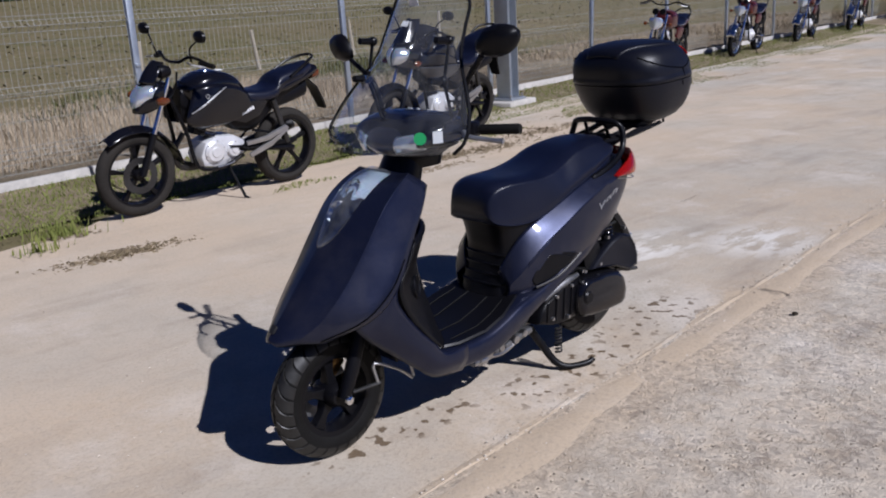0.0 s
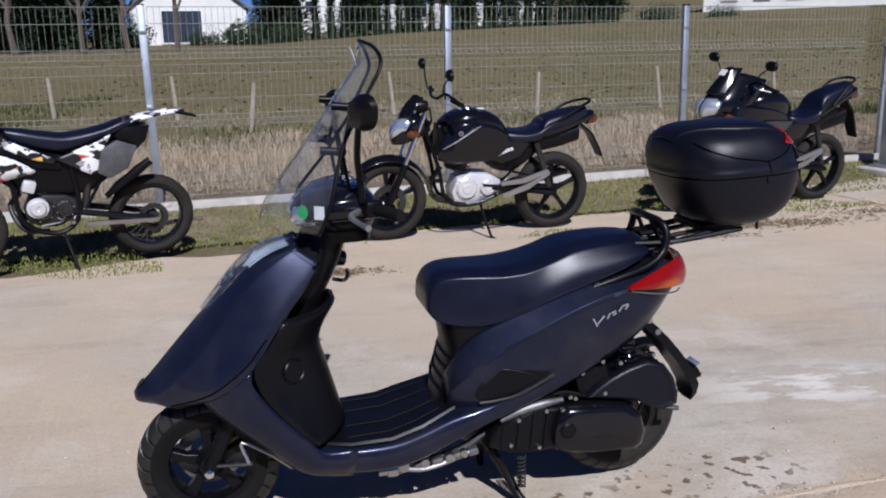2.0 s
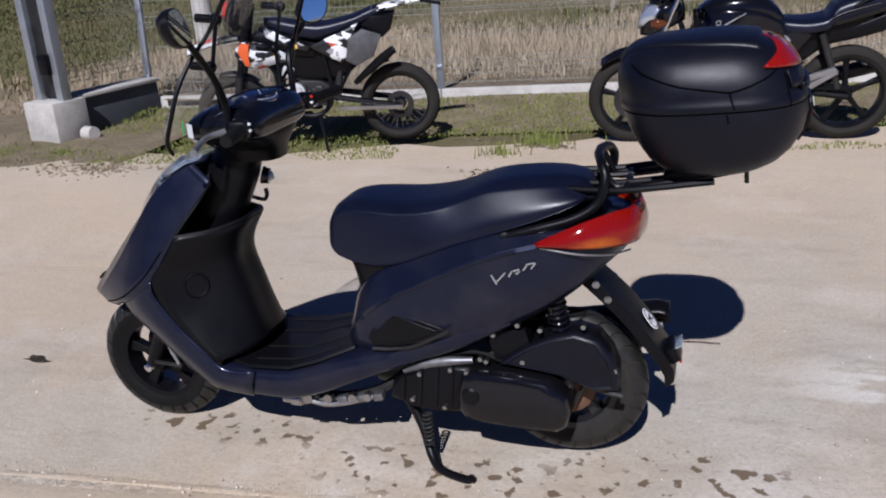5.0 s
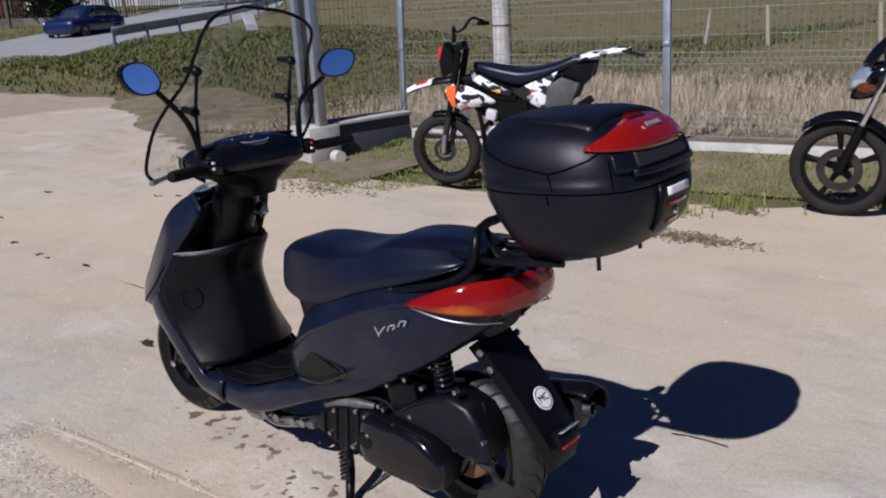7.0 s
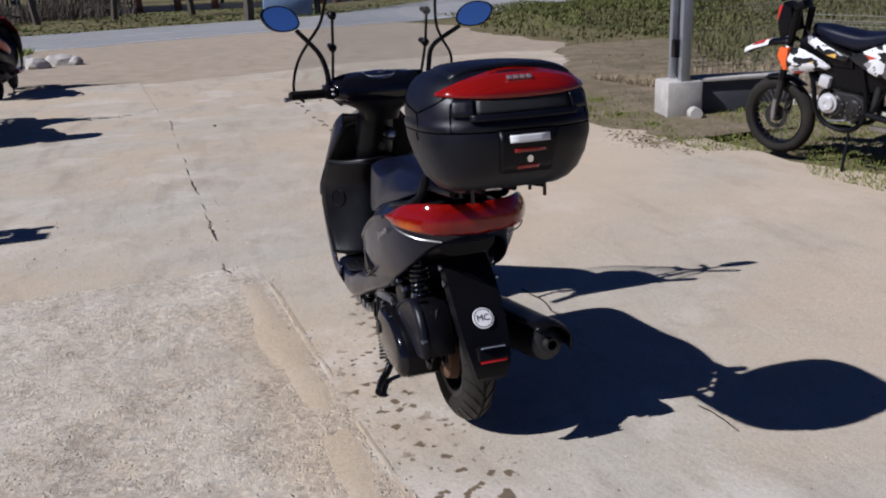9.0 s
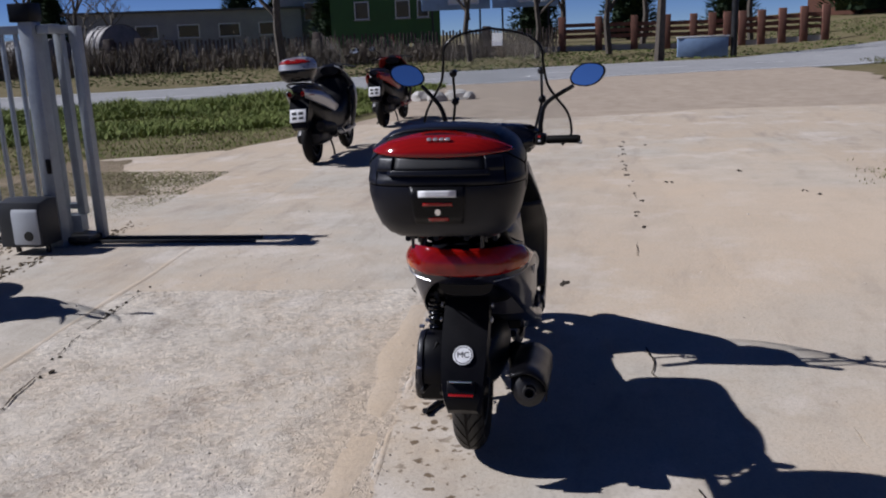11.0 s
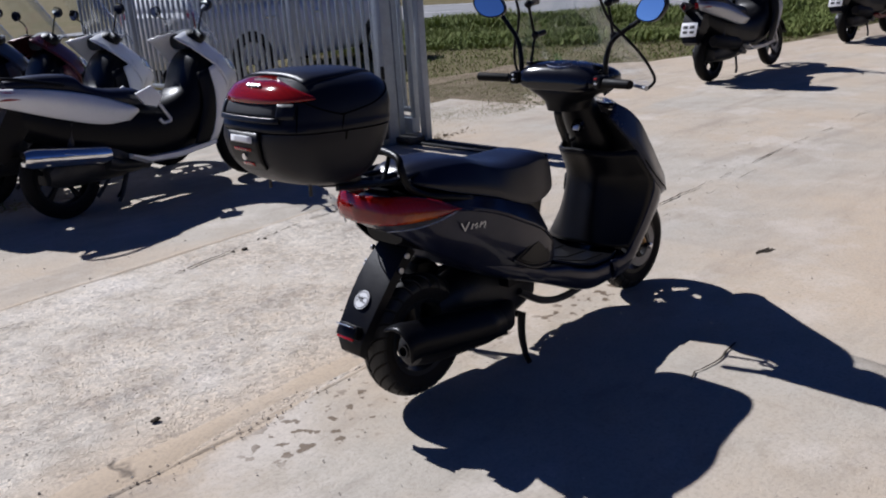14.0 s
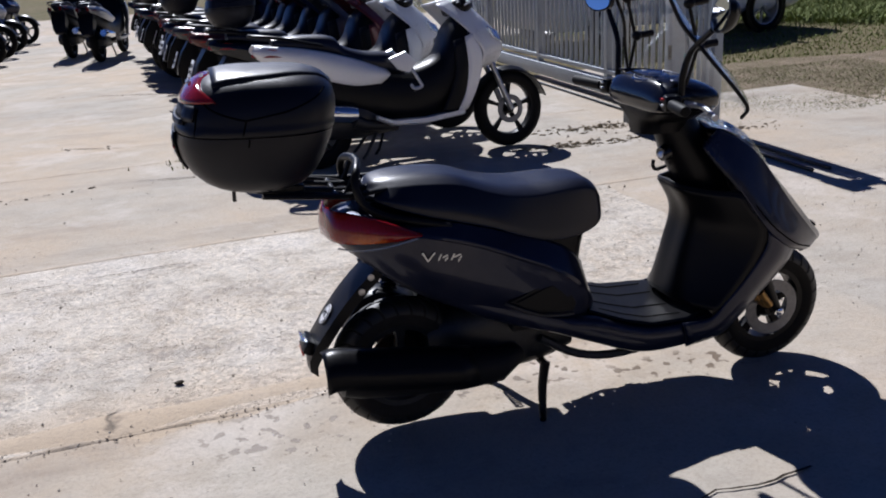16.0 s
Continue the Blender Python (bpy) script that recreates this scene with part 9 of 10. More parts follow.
# ---- grass and leaves ----
def blade_mat(name, cols, rough=0.8):
    m, n, l, b = nodes_of(name)
    rnd = n.new("ShaderNodeNewGeometry").outputs["Random Per Island"]
    stops = [(i / (len(cols) - 1), c) for i, c in enumerate(cols)]
    patchy = noise_of(n, l, 0.9, 3.0, "World")
    mixed = math_of(n, l, "ADD", math_of(n, l, "MULTIPLY", rnd, 0.5), math_of(n, l, "MULTIPLY", patchy, 0.5))
    l.new(ramp_of(n, l, mixed, stops), b.inputs["Base Color"])
    b.inputs["Roughness"].default_value = rough
    b.inputs["Specular IOR Level"].default_value = 0.2
    return m


M_GREEN_GRASS = blade_mat("green_grass", [(0.24, 0.20, 0.095), (0.125, 0.150, 0.034), (0.19, 0.205, 0.054), (0.30, 0.25, 0.13)])
M_STRAW = blade_mat("straw", [(0.30, 0.235, 0.155), (0.44, 0.355, 0.255), (0.36, 0.29, 0.20), (0.52, 0.43, 0.32)])
M_DRY_GRASS = blade_mat("dry_grass", [(0.18, 0.14, 0.08), (0.27, 0.21, 0.13), (0.36, 0.285, 0.19), (0.15, 0.14, 0.055)])
M_BANK = blade_mat("lush_grass", [(0.070, 0.076, 0.026), (0.095, 0.106, 0.032), (0.125, 0.128, 0.043), (0.18, 0.152, 0.082)])
M_LUSH = blade_mat("roadside_green", [(0.075, 0.102, 0.024), (0.140, 0.180, 0.042), (0.195, 0.222, 0.060), (0.26, 0.225, 0.11)])
M_VERGE = blade_mat("verge_mix", [(0.150, 0.118, 0.068), (0.10, 0.094, 0.04), (0.08, 0.092, 0.028), (0.18, 0.145, 0.09)])
M_TRODDEN = blade_mat("trodden_grass", [(0.26, 0.21, 0.12), (0.17, 0.17, 0.07), (0.22, 0.20, 0.10), (0.33, 0.27, 0.17)])
M_DEAD = blade_mat("dead_grass", [(0.10, 0.08, 0.05), (0.20, 0.15, 0.09), (0.15, 0.13, 0.06)])
M_CONIFER = blade_mat("conifer_green", [(0.012, 0.022, 0.010), (0.022, 0.040, 0.016), (0.040, 0.060, 0.022)])
M_TWIG = blade_mat("bare_twigs", [(0.075, 0.06, 0.048), (0.13, 0.108, 0.085), (0.20, 0.17, 0.14)])
M_BARK = plain("bark", (0.085, 0.07, 0.055), 0.95, vary=0.4, fine=30, bump=0.6, dist=0.02)


def blades(name, label, mat, spots, seed, flat=0.55):
    """One sheet of many grass blades; spots gives (x, y, z, height, width) for each."""
    rnd = random.Random(seed)
    verts, faces = [], []
    for x, y, z, h, w in spots:
        a, lean = rnd.random() * 6.283, rnd.uniform(0.1 * flat, flat) * h
        dx, dy = math.cos(a), math.sin(a)
        i = len(verts)
        lx, ly = -dy * lean, dx * lean
        verts += [(x - dx * w, y - dy * w, z), (x + dx * w, y + dy * w, z), (x + lx * 0.4 + dx * w * 0.7, y + ly * 0.4 + dy * w * 0.7, z + h * 0.6), (x + lx * 0.4 - dx * w * 0.7, y + ly * 0.4 - dy * w * 0.7, z + h * 0.6), (x + lx, y + ly, z + h)]
        faces += [(i, i + 1, i + 2, i + 3), (i + 3, i + 2, i + 4)]
    me = bpy.data.meshes.new(name)
    me.from_pydata(verts, [], faces)
    me.materials.append(mat)
    return tagged(new(name, me), label, "grass", kind="stuff")


def fence_side(u, out):
    """A point u metres along the fence from its second post and out metres beyond it."""
    p = Vector((*FENCE[1], 0)) + FDIR * u + Vector((-FDIR.y, FDIR.x, 0)) * out
    return p.x, p.y


def grow():
    rnd = random.Random(21)
    spots = []
    # strip between the yard and the kerb, thick at the kerb and thin at the yard
    while len(spots) < 64000:
        u, o = rnd.uniform(-3.6, 24), -rnd.random() ** 1.15 * 1.75
        x, y = fence_side(u, o - 0.05)
        dens = noise.noise(Vector((x * 0.9, y * 0.9, 3))) * 0.5 + 0.5
        if dens < 0.22 - 0.10 * (o + 1.6) or (o < -1.15 and dens < 0.52):
            continue
        if u > 8 and rnd.random() < 0.5:
            continue
        h = rnd.uniform(0.006, 0.026) * (1.5 if o > -0.4 else 1.0)
        spots.append((x, y, (0.0 if o < -0.95 else float(np.interp(o, (-0.95, -0.55, -0.22, -0.04), (-0.01, 0.012, 0.045, 0.085)))) - 0.004, h, rnd.uniform(0.0025, 0.006)))
    blades("grass_strip", "short green and dry grass along the fence kerb", M_GREEN_GRASS, spots, 1)
    # tufts at the edge of the slabs
    spots = []
    for cx, cy, r, k in ((-0.28, 3.66, 0.12, 260), (-0.5, 3.35, 0.1, 60), (1.13, -4.2, 0.24, 500), (1.0, -4.75, 0.25, 260), (-4.6, 3.15, 0.35, 700), (-4.9, 2.9, 0.4, 400), (-3.9, 3.15, 0.3, 500), (-5.6, 3.4, 0.5, 500)):
        for _ in range(k):
            a, q = rnd.random() * 6.283, abs(rnd.gauss(0, 0.6)) * r
            spots.append((cx + q * math.cos(a) * 1.6, cy + q * math.sin(a), 0.0, rnd.uniform(0.03, 0.10) if k < 300 else rnd.uniform(0.006, 0.035), rnd.uniform(0.003, 0.007)))
    blades("grass_tufts", "small green grass tufts growing at slab edges", M_GREEN_GRASS, spots, 2)
    # dry litter lying on the concrete
    spots = []
    for cx, cy, rx, ry, k in ((-0.16, 2.86, 0.40, 0.13, 520), (3.2, 3.6, 1.0, 0.18, 500), (4.6, 3.9, 0.9, 0.15, 300), (-3.3, 2.7, 0.5, 0.2, 200), (-1.8, -3.9, 0.6, 0.25, 60)):
        for _ in range(k):
            spots.append((cx + rnd.gauss(0, 0.45) * rx, cy + rnd.gauss(0, 0.45) * ry, 0.001, rnd.uniform(0.003, 0.012), rnd.uniform(0.004, 0.016)))
    blades("dry_litter", "dead grass litter lying on the concrete", M_DEAD, spots, 3, 2.0)
    # tall dry grass beyond the fence
    spots = []
    while len(spots) < 70000:
        u, o = rnd.uniform(-6, 30), 0.15 + rnd.random() ** 2.0 * 10
        x, y = fence_side(u, o)
        dens = noise.noise(Vector((x * 0.35, y * 0.55, 7))) * 0.5 + 0.5
        if rnd.random() > dens * 1.5 - 0.2 + 0.25 * (o < 3.5):
            continue
        tall = max(0.1, noise.noise(Vector((x * 0.5, y * 0.5, 11))) * 0.7 + 0.55) * (0.75 if o < 3.8 else 0.22)
        spots.append((x, y, rise(x, y), rnd.uniform(0.06, 0.36) * tall, rnd.uniform(0.004, 0.010)))
    straw = []
    while len(straw) < 60000:
        u, o = rnd.uniform(-4.5, 8), 0.25 + rnd.random() ** 1.3 * 4.6
        x, y = fence_side(u, o)
        clump = noise.noise(Vector((x * 1.1, y * 1.6, 23))) * 0.5 + 0.5
        if rnd.random() > clump * 1.7 - 0.35:
            continue
        tall = (0.45 + 0.8 * clump) * float(np.interp(o, (0.2, 1.0, 2.5, 4.8), (0.35, 0.8, 1.0, 0.6)))
        straw.append((x, y, rise(x, y), rnd.uniform(0.08, 0.40) * tall, rnd.uniform(0.002, 0.0055)))
    blades("straw_grass", "pale dry straw standing in clumps beyond the fence", M_STRAW, straw, 41, 0.9)
    blades("dry_meadow_grass", "tall dry straw-coloured grass beyond the fence", M_DRY_GRASS, spots, 4, 1.7)
    spots = []
    while len(spots) < 9000:
        u, o = rnd.uniform(-1, 14), rnd.gauss(4.6, 0.7)
        x, y = fence_side(u, o)
        if noise.noise(Vector((x * 0.45, y * 0.8, 17))) > 0.02:
            spots.append((x, y, rise(x, y), rnd.uniform(0.05, 0.22), rnd.uniform(0.005, 0.011)))
    blades("green_tussock", "olive green grass tussocks beyond the fence", M_VERGE, spots, 19, 1.2)
    spots = []
    while len(spots) < 16000:
        u, o = rnd.uniform(-25, 45), 9 + rnd.random() * 40
        x, y = fence_side(u, o)
        spots.append((x, y, rise(x, y), rnd.uniform(0.015, 0.05), rnd.uniform(0.02, 0.07)))
    blades("meadow_grass", "short olive and brown meadow grass", M_MEADOW, spots, 5, 1.5)
    # ground cover by the gate post and down to the road, both sides of the drive
    spots = []
    while len(spots) < 60000:
        x, y = rnd.uniform(-32, -4.4), rnd.uniform(2.8, 21)
        lim = float(np.interp(-x, (4.4, 6.5, 10, 13.5, 18, 24), (2.9, 3.6, 5.2, 6.4, 6.4, 7.6)))
        d = noise.noise(Vector((x * 0.5, y * 0.5, 5))) * 0.5 + 0.5
        if y < lim - 0.3 + 0.9 * d or (y < lim + 2.2 and rnd.random() > d * 0.5) or (road_off(x, y) < -7 and rnd.random() > 0.45) or road_off(x, y) > -0.8:
            continue
        spots.append((x, y, rise(x, y) + 0.0, rnd.uniform(0.02, 0.12), rnd.uniform(0.006, 0.014) * (2 if x < -14 else 1)))
    lush = [s for s in spots if road_off(s[0], s[1]) > -8.5 - 2.5 * noise.noise(Vector((s[0] * 0.3, s[1] * 0.3, 1)))]
    near = set(lush)
    blades("verge_grass", "patchy brown and olive verge beside the drive", M_VERGE, [s for s in spots if s not in near], 6, 1.4)
    blades("road_bank_grass", "green grass bank below the road's guard rail", M_BANK, [(x, y, z, h * 1.4, w * 1.2) for x, y, z, h, w in lush], 16, 1.2)
    spots = []
    while len(spots) < 80000:
        x, y = rnd.uniform(-24, -2.9), rnd.uniform(-16, -4.0)
        d = noise.noise(Vector((x * 0.45, y * 0.45, 9))) * 0.5 + 0.5
        edge = float(np.interp(-x, (2.4, 4.8, 4.9, 6.5, 7.6, 10, 14), (-3.6, -3.9, -5.5, -6.4, -4.6, -4.05, -4.2)))
        if y > edge - 0.5 * d or road_off(x, y) > -0.8:
            continue
        far = road_off(x, y) > -8.5 and x < -6.5
        if not far and rnd.random() > d * 1.25 - 0.05:
            continue
        spots.append((x, y, rise(x, y) + 0.02, rnd.uniform(0.10, 0.24) * d * (1.0 + (0.6 + 2.2 * max(0, noise.noise(Vector((x * 1.3, y * 1.3, 31))))) * (road_off(x, y) > -4.5)) if far else rnd.uniform(0.01, 0.045), rnd.uniform(0.008, 0.020) if far else rnd.uniform(0.004, 0.010)))
    blades("roadside_grass", "thick green grass bank by the road and thin grass near the gate", M_LUSH, spots, 7, 1.3)
    spots = []
    while len(spots) < 26000:
        x, y = rnd.uniform(-5.6, -2.2), rnd.uniform(-6.0, -3.5)
        d = noise.noise(Vector((x * 1.1, y * 1.1, 4))) * 0.5 + 0.5
        if y > -3.45 - 0.12 * (-2.2 - x) or rnd.random() > d * 1.5 - 0.35:
            continue
        spots.append((x, y, -0.006, rnd.uniform(0.003, 0.012), rnd.uniform(0.004, 0.010)))
    blades("thin_grass", "thin trodden grass on sandy soil beside the gate", M_TRODDEN, spots, 9, 2.5)
    spots = []
    while len(spots) < 26000:
        x, y = rnd.uniform(-60, -26), rnd.uniform(-35, 25)
        if road_off(x, y) < 8.6:
            continue
        spots.append((x, y, rise(x, y), rnd.uniform(0.02, 0.06), rnd.uniform(0.03, 0.09)))
    blades("lawn", "mown green lawn beyond the road", M_LAWN, spots, 8)


M_MEADOW = blade_mat("meadow_mix", [(0.085, 0.072, 0.035), (0.115, 0.10, 0.046), (0.15, 0.125, 0.068), (0.085, 0.086, 0.032)])
M_LAWN = blade_mat("lawn_green", [(0.06, 0.08, 0.02), (0.085, 0.115, 0.03), (0.13, 0.13, 0.05)])
grow()


def branch(bm, p, d, ln, r, depth, rnd, twigs):
    q = p + d * ln
    tube(bm, [p, (p + q) / 2 + Vector((rnd.uniform(-1, 1), rnd.uniform(-1, 1), 0)) * ln * 0.06, q], [r, r * 0.82, r * 0.62], 6 if depth > 1 else 4)
    if depth == 0:
        return
    for k in range(3 if depth > 1 else 4):
        a, up = rnd.random() * 6.283, rnd.uniform(0.3, 0.95)
        side = Vector((math.cos(a), math.sin(a), 0))
        nd = (d * up + side * rnd.uniform(0.4, 0.8) + Vector((0, 0, 0.25))).normalized()
        branch(twigs if depth <= 2 else bm, p + d * ln * rnd.uniform(0.55, 1.0), nd, ln * rnd.uniform(0.5, 0.75), r * 0.5, depth - 1, rnd, twigs)


def bare_tree(x, y, h, seed, lean=(0, 0), group="bare roadside trees"):
    rnd = random.Random(seed)
    T = thing("bare_tree", "leafless tree with dark branching limbs", "tree", pose(x, y, rise(x, y) - 0.05), group)
    bm, tw = B(), B()
    branch(bm, Vector((0, 0, 0)), Vector((lean[0], lean[1], 1)).normalized(), h * 0.42, h * 0.022, 4, rnd, tw)
    part("trunk", bm, M_BARK, T)
    part("crown", tw, M_TWIG, T)
    return T


def conifer(h, w, seed, n=900, mat=None):
    """A dense evergreen: a trunk and many small drooping sprays."""
    rnd = random.Random(seed)
    T = thing("conifer", "dark evergreen conifer with a narrow ragged crown", "tree", group="evergreens beyond the field")
    bm = B()
    tube(bm, [(0, 0, -0.1), (0, 0, h * 0.9)], [w * 0.09, 0.02], 7)
    part("trunk", bm, M_BARK, T)
    verts, faces = [], []
    for i in range(13):
        # dark inner mass of the crown
        t = i / 12
        for j in range(12):
            a = j * math.pi / 6
            r = w * 0.72 * (1 - t) ** 0.75 * (0.85 + 0.35 * noise.noise(Vector((a * 2, t * 9, seed))))
            verts.append((r * math.cos(a), r * math.sin(a), h * (0.02 + 0.95 * t)))
    faces += [(12 * i + j, 12 * i + (j + 1) % 12, 12 * i + 12 + (j + 1) % 12, 12 * i + 12 + j) for i in range(12) for j in range(12)]
    for _ in range(n):
        t = rnd.random() ** 0.8
        rr = w * (1 - t) ** 0.75 * rnd.uniform(0.6, 1.05)
        a = rnd.random() * 6.283
        z = h * (0.03 + 0.97 * t)
        c = Vector((rr * math.cos(a), rr * math.sin(a), z))
        o = Vector((math.cos(a), math.sin(a), rnd.uniform(-0.1, 0.8))).normalized() * h * rnd.uniform(0.03, 0.075)
        s = Vector((-math.sin(a), math.cos(a), rnd.uniform(-0.4, 0.4))) * h * rnd.uniform(0.012, 0.03)
        i = len(verts)
        verts += [tuple(c - s), tuple(c + s), tuple(c + o)]
        faces.append((i, i + 1, i + 2))
    me = bpy.data.meshes.new("crown")
    me.from_pydata(verts, [], faces)
    me.materials.append(mat or M_CONIFER)
    ob = new("crown", me)
    ob.parent = T
    return T


def bush(label, x, y, rx, ry, h, n, seed, mat, group=""):
    rnd = random.Random(seed)
    T = thing("bush", label, "bush", pose(x, y, rise(x, y) - 0.03), group)
    bm = B()
    for k in range(3):
        a = k * 2.1
        bm = B()
        tube(bm, [(0, 0, 0), (rx * 0.4 * math.cos(a), ry * 0.4 * math.sin(a), h * 0.6)], [0.03, 0.01], 5)
        part("stem", bm, M_BARK, T)
    verts, faces = [], []
    for _ in range(n):
        a, q, t = rnd.random() * 6.283, rnd.random() ** 0.4, rnd.random()
        lump = 0.75 + 0.5 * noise.noise(Vector((a * 1.3, t * 3, seed)))
        c = Vector((rx * q * math.cos(a) * lump, ry * q * math.sin(a) * lump, h * t * (1 - 0.55 * q * q) * lump))
        d = Vector((rnd.gauss(0, 1), rnd.gauss(0, 1), rnd.gauss(0, 1))).normalized() * h * rnd.uniform(0.03, 0.07)
        e = d.orthogonal().normalized() * d.length * 0.6
        i = len(verts)
        verts += [tuple(c - e), tuple(c + e), tuple(c + d)]
        faces.append((i, i + 1, i + 2))
    me = bpy.data.meshes.new("crown")
    me.from_pydata(verts, [], faces)
    me.materials.append(mat)
    ob = new("crown", me)
    ob.parent = T
    return T


def place(src, x, y, s, turn):
    return copy_thing(src, pose(x, y, rise(x, y) - 0.05, 0, 0, turn) @ Matrix.Diagonal((s, s, s, 1)))


# ---- beyond the field ----
rn = random.Random(5)
th_a, th_b = conifer(4.0, 0.60, 1, 800), conifer(4.3, 0.62, 2, 800)
th_a.matrix_world, th_b.matrix_world = pose(2.5, 68.5, rise(2.5, 68.5)), pose(3.7, 68.3, rise(3.7, 68.3))
for k in range(26):
    f = k / 25
    place((th_a, th_b)[k % 2], 4.7 + 21 * f + rn.uniform(-0.2, 0.2), 68.2 - 3.6 * f, rn.uniform(0.8, 1.15), rn.random() * 360)
big = conifer(7.5, 2.4, 3, 3000)
big.matrix_world = pose(-17.5, 58, rise(-17.5, 58))
for x, y, s in ((-19.4, 60.5, 1.05), (-26.2, 57, 0.95), (-30.5, 58, 1.1), (-35.5, 57, 1.0), (-41, 57, 1.1), (-16, 57, 0.8), (-48, 54, 1.0), (0.5, 80, 1.0), (12, 84, 0.9), (22, 86, 1.0), (-14.5, 60, 1.1), (-21, 56, 0.9), (-24, 60, 1.2), (-12.0, 63, 0.85), (-28, 57, 1.0), (-33, 60, 1.15), (28, 74, 0.8), (8, 86, 1.1), (-1, 84, 1.0), (33, 86, 1.1), (-38, 55, 1.0), (-45, 58, 1.1)):
    place(big, x, y, s, rn.random() * 360)
for k, (x, y, rx, h) in enumerate(((-3.0, 67.5, 2.2, 2.6), (0.3, 67.8, 1.8, 2.2), (-6.0, 68.0, 1.6, 1.6), (-11.5, 66.5, 2.2, 2.4), (-19, 55.5, 2.4, 2.4), (-26, 55, 2.2, 2.0), (29, 64, 2.0, 1.8), (34, 63, 1.6, 1.4))):
    bush("dense dark green bush at the field's end", x, y, rx, rx * 0.8, h, 2600, k + 3, M_CONIFER, "bushes beyond the field")
for k, (x, y, h) in enumerate(((-11.6, 52, 8), (-9.2, 53, 9), (-15, 51, 9), (-6.5, 54, 8.5))):
    bare_tree(x, y, h, k + 30, group="birches beyond the field")

M_RENDER = plain("white_render", (0.66, 0.655, 0.63), 0.9, vary=0.12, scale=1.0, fine=12, bump=0.2, dist=0.01)
M_GREY_RENDER = plain("grey_render", (0.30, 0.30, 0.31), 0.9, vary=0.25, scale=0.6, fine=10, bump=0.2, dist=0.01)
M_GREEN_RENDER = plain("green_render", (0.055, 0.13, 0.045), 0.9, vary=0.2, scale=0.6, fine=10, bump=0.2, dist=0.01)
M_ROOF_BROWN = plain("brown_roof", (0.09, 0.055, 0.045), 0.8, vary=0.25, scale=1.5, fine=20, bump=0.3, dist=0.02)
M_ROOF_GREY = plain("grey_roof", (0.10, 0.10, 0.11), 0.8, vary=0.25, scale=1.5, fine=20, bump=0.3, dist=0.02)
M_BRICK = plain("brown_brick", (0.17, 0.075, 0.05), 0.9, vary=0.35, scale=3, fine=24, bump=0.4, dist=0.02)
M_PANE = plain("dark_pane", (0.03, 0.035, 0.045), 0.08, vary=0.2, bump=0, coat=0.5)
M_BOARD = plain("board_sky", (0.25, 0.36, 0.55), 0.6, vary=0.3, scale=0.5, fine=3, bump=0)


def house(name, label, m, w, d, h, ridge, mat, roof_mat, windows, hip=False, over=0.35):
    """A plain house: walls, roof, windows with frames; w across the front (-y side), d deep."""
    H = thing(name, label, "house", m)
    bm = B()
    if ridge > h:
        for x0, x1 in ((-w / 2, w / 2),):
            prof = [(-w / 2, 0), (w / 2, 0), (w / 2, h), (0, ridge), (-w / 2, h)]
            prism(bm, prof, 0, d)
    else:
        box(bm, (0, d / 2, h / 2), (w, d, h))
    part("wall", bm, mat, H, smooth=False)
    bm = B()
    if ridge > h:
        k = (ridge - h) / (w / 2)
        e = over
        out = [(-w / 2 - e, h - k * e), (0, ridge), (w / 2 + e, h - k * e), (w / 2 + e, h - k * e + 0.16), (0, ridge + 0.18), (-w / 2 - e, h - k * e + 0.16)]
        prism(bm, out, -over, d + over)
    else:
        box(bm, (0, d / 2, h + 0.08), (w + 2 * over, d + 2 * over, 0.16))
    part("roof", bm, roof_mat, H, smooth=False)
    for x, z, ww, hh in windows:
        bm = B()
        box(bm, (x, -0.02, z), (ww, 0.08, hh))
        wn = part("window", bm, M_WHITE, H, smooth=False)
        bm = B()
        box(bm, (x, -0.065, z), (ww - 0.14, 0.02, hh - 0.14))
        part("pane", bm, M_PANE, wn, smooth=False)
        bm = B()
        box(bm, (x, -0.08, z - hh / 2 - 0.04), (ww + 0.16, 0.16, 0.06))
        part("sill", bm, M_KERB, wn, smooth=False)
    return H


zf = lambda x, y: rise(x, y) - 0.1
house("white_house", "white rendered house with a grey gabled roof and attic window", pose(-7.4, 72.3, zf(-7.4, 72.3), 0, 0, 5), 9.0, 9, 3.0, 6.4, M_RENDER, M_ROOF_GREY, [(0.4, 4.3, 0.7, 0.8), (-0.6, 1.5, 3.2, 2.6)])
house("bungalow", "white bungalow with a low brown roof behind clipped evergreens", pose(16, 76.5, zf(16, 76.5), 0, 0, -12), 15, 8, 2.9, 2.9, M_RENDER, M_ROOF_BROWN, [(-4, 1.6, 1.6, 1.4), (0, 1.6, 1.6, 1.4), (4, 1.6, 1.6, 1.4)], over=0.8)
house("white_house", "cream house beyond the evergreens", pose(6, 92, zf(6, 92), 0, 0, 3), 12, 9, 4.0, 6.2, M_RENDER, M_ROOF_BROWN, [(-3, 2.6, 1.2, 1.2), (3, 2.6, 1.2, 1.2)])
house("white_hall", "long low white hall at the edge of the field", pose(48.5, 76.5, zf(48.5, 76.5), 0, 0, -31), 17, 12, 2.6, 2.6, M_RENDER, M_ROOF_GREY, [(-6 + 3 * k, 1.5, 1.4, 0.9) for k in range(5)])


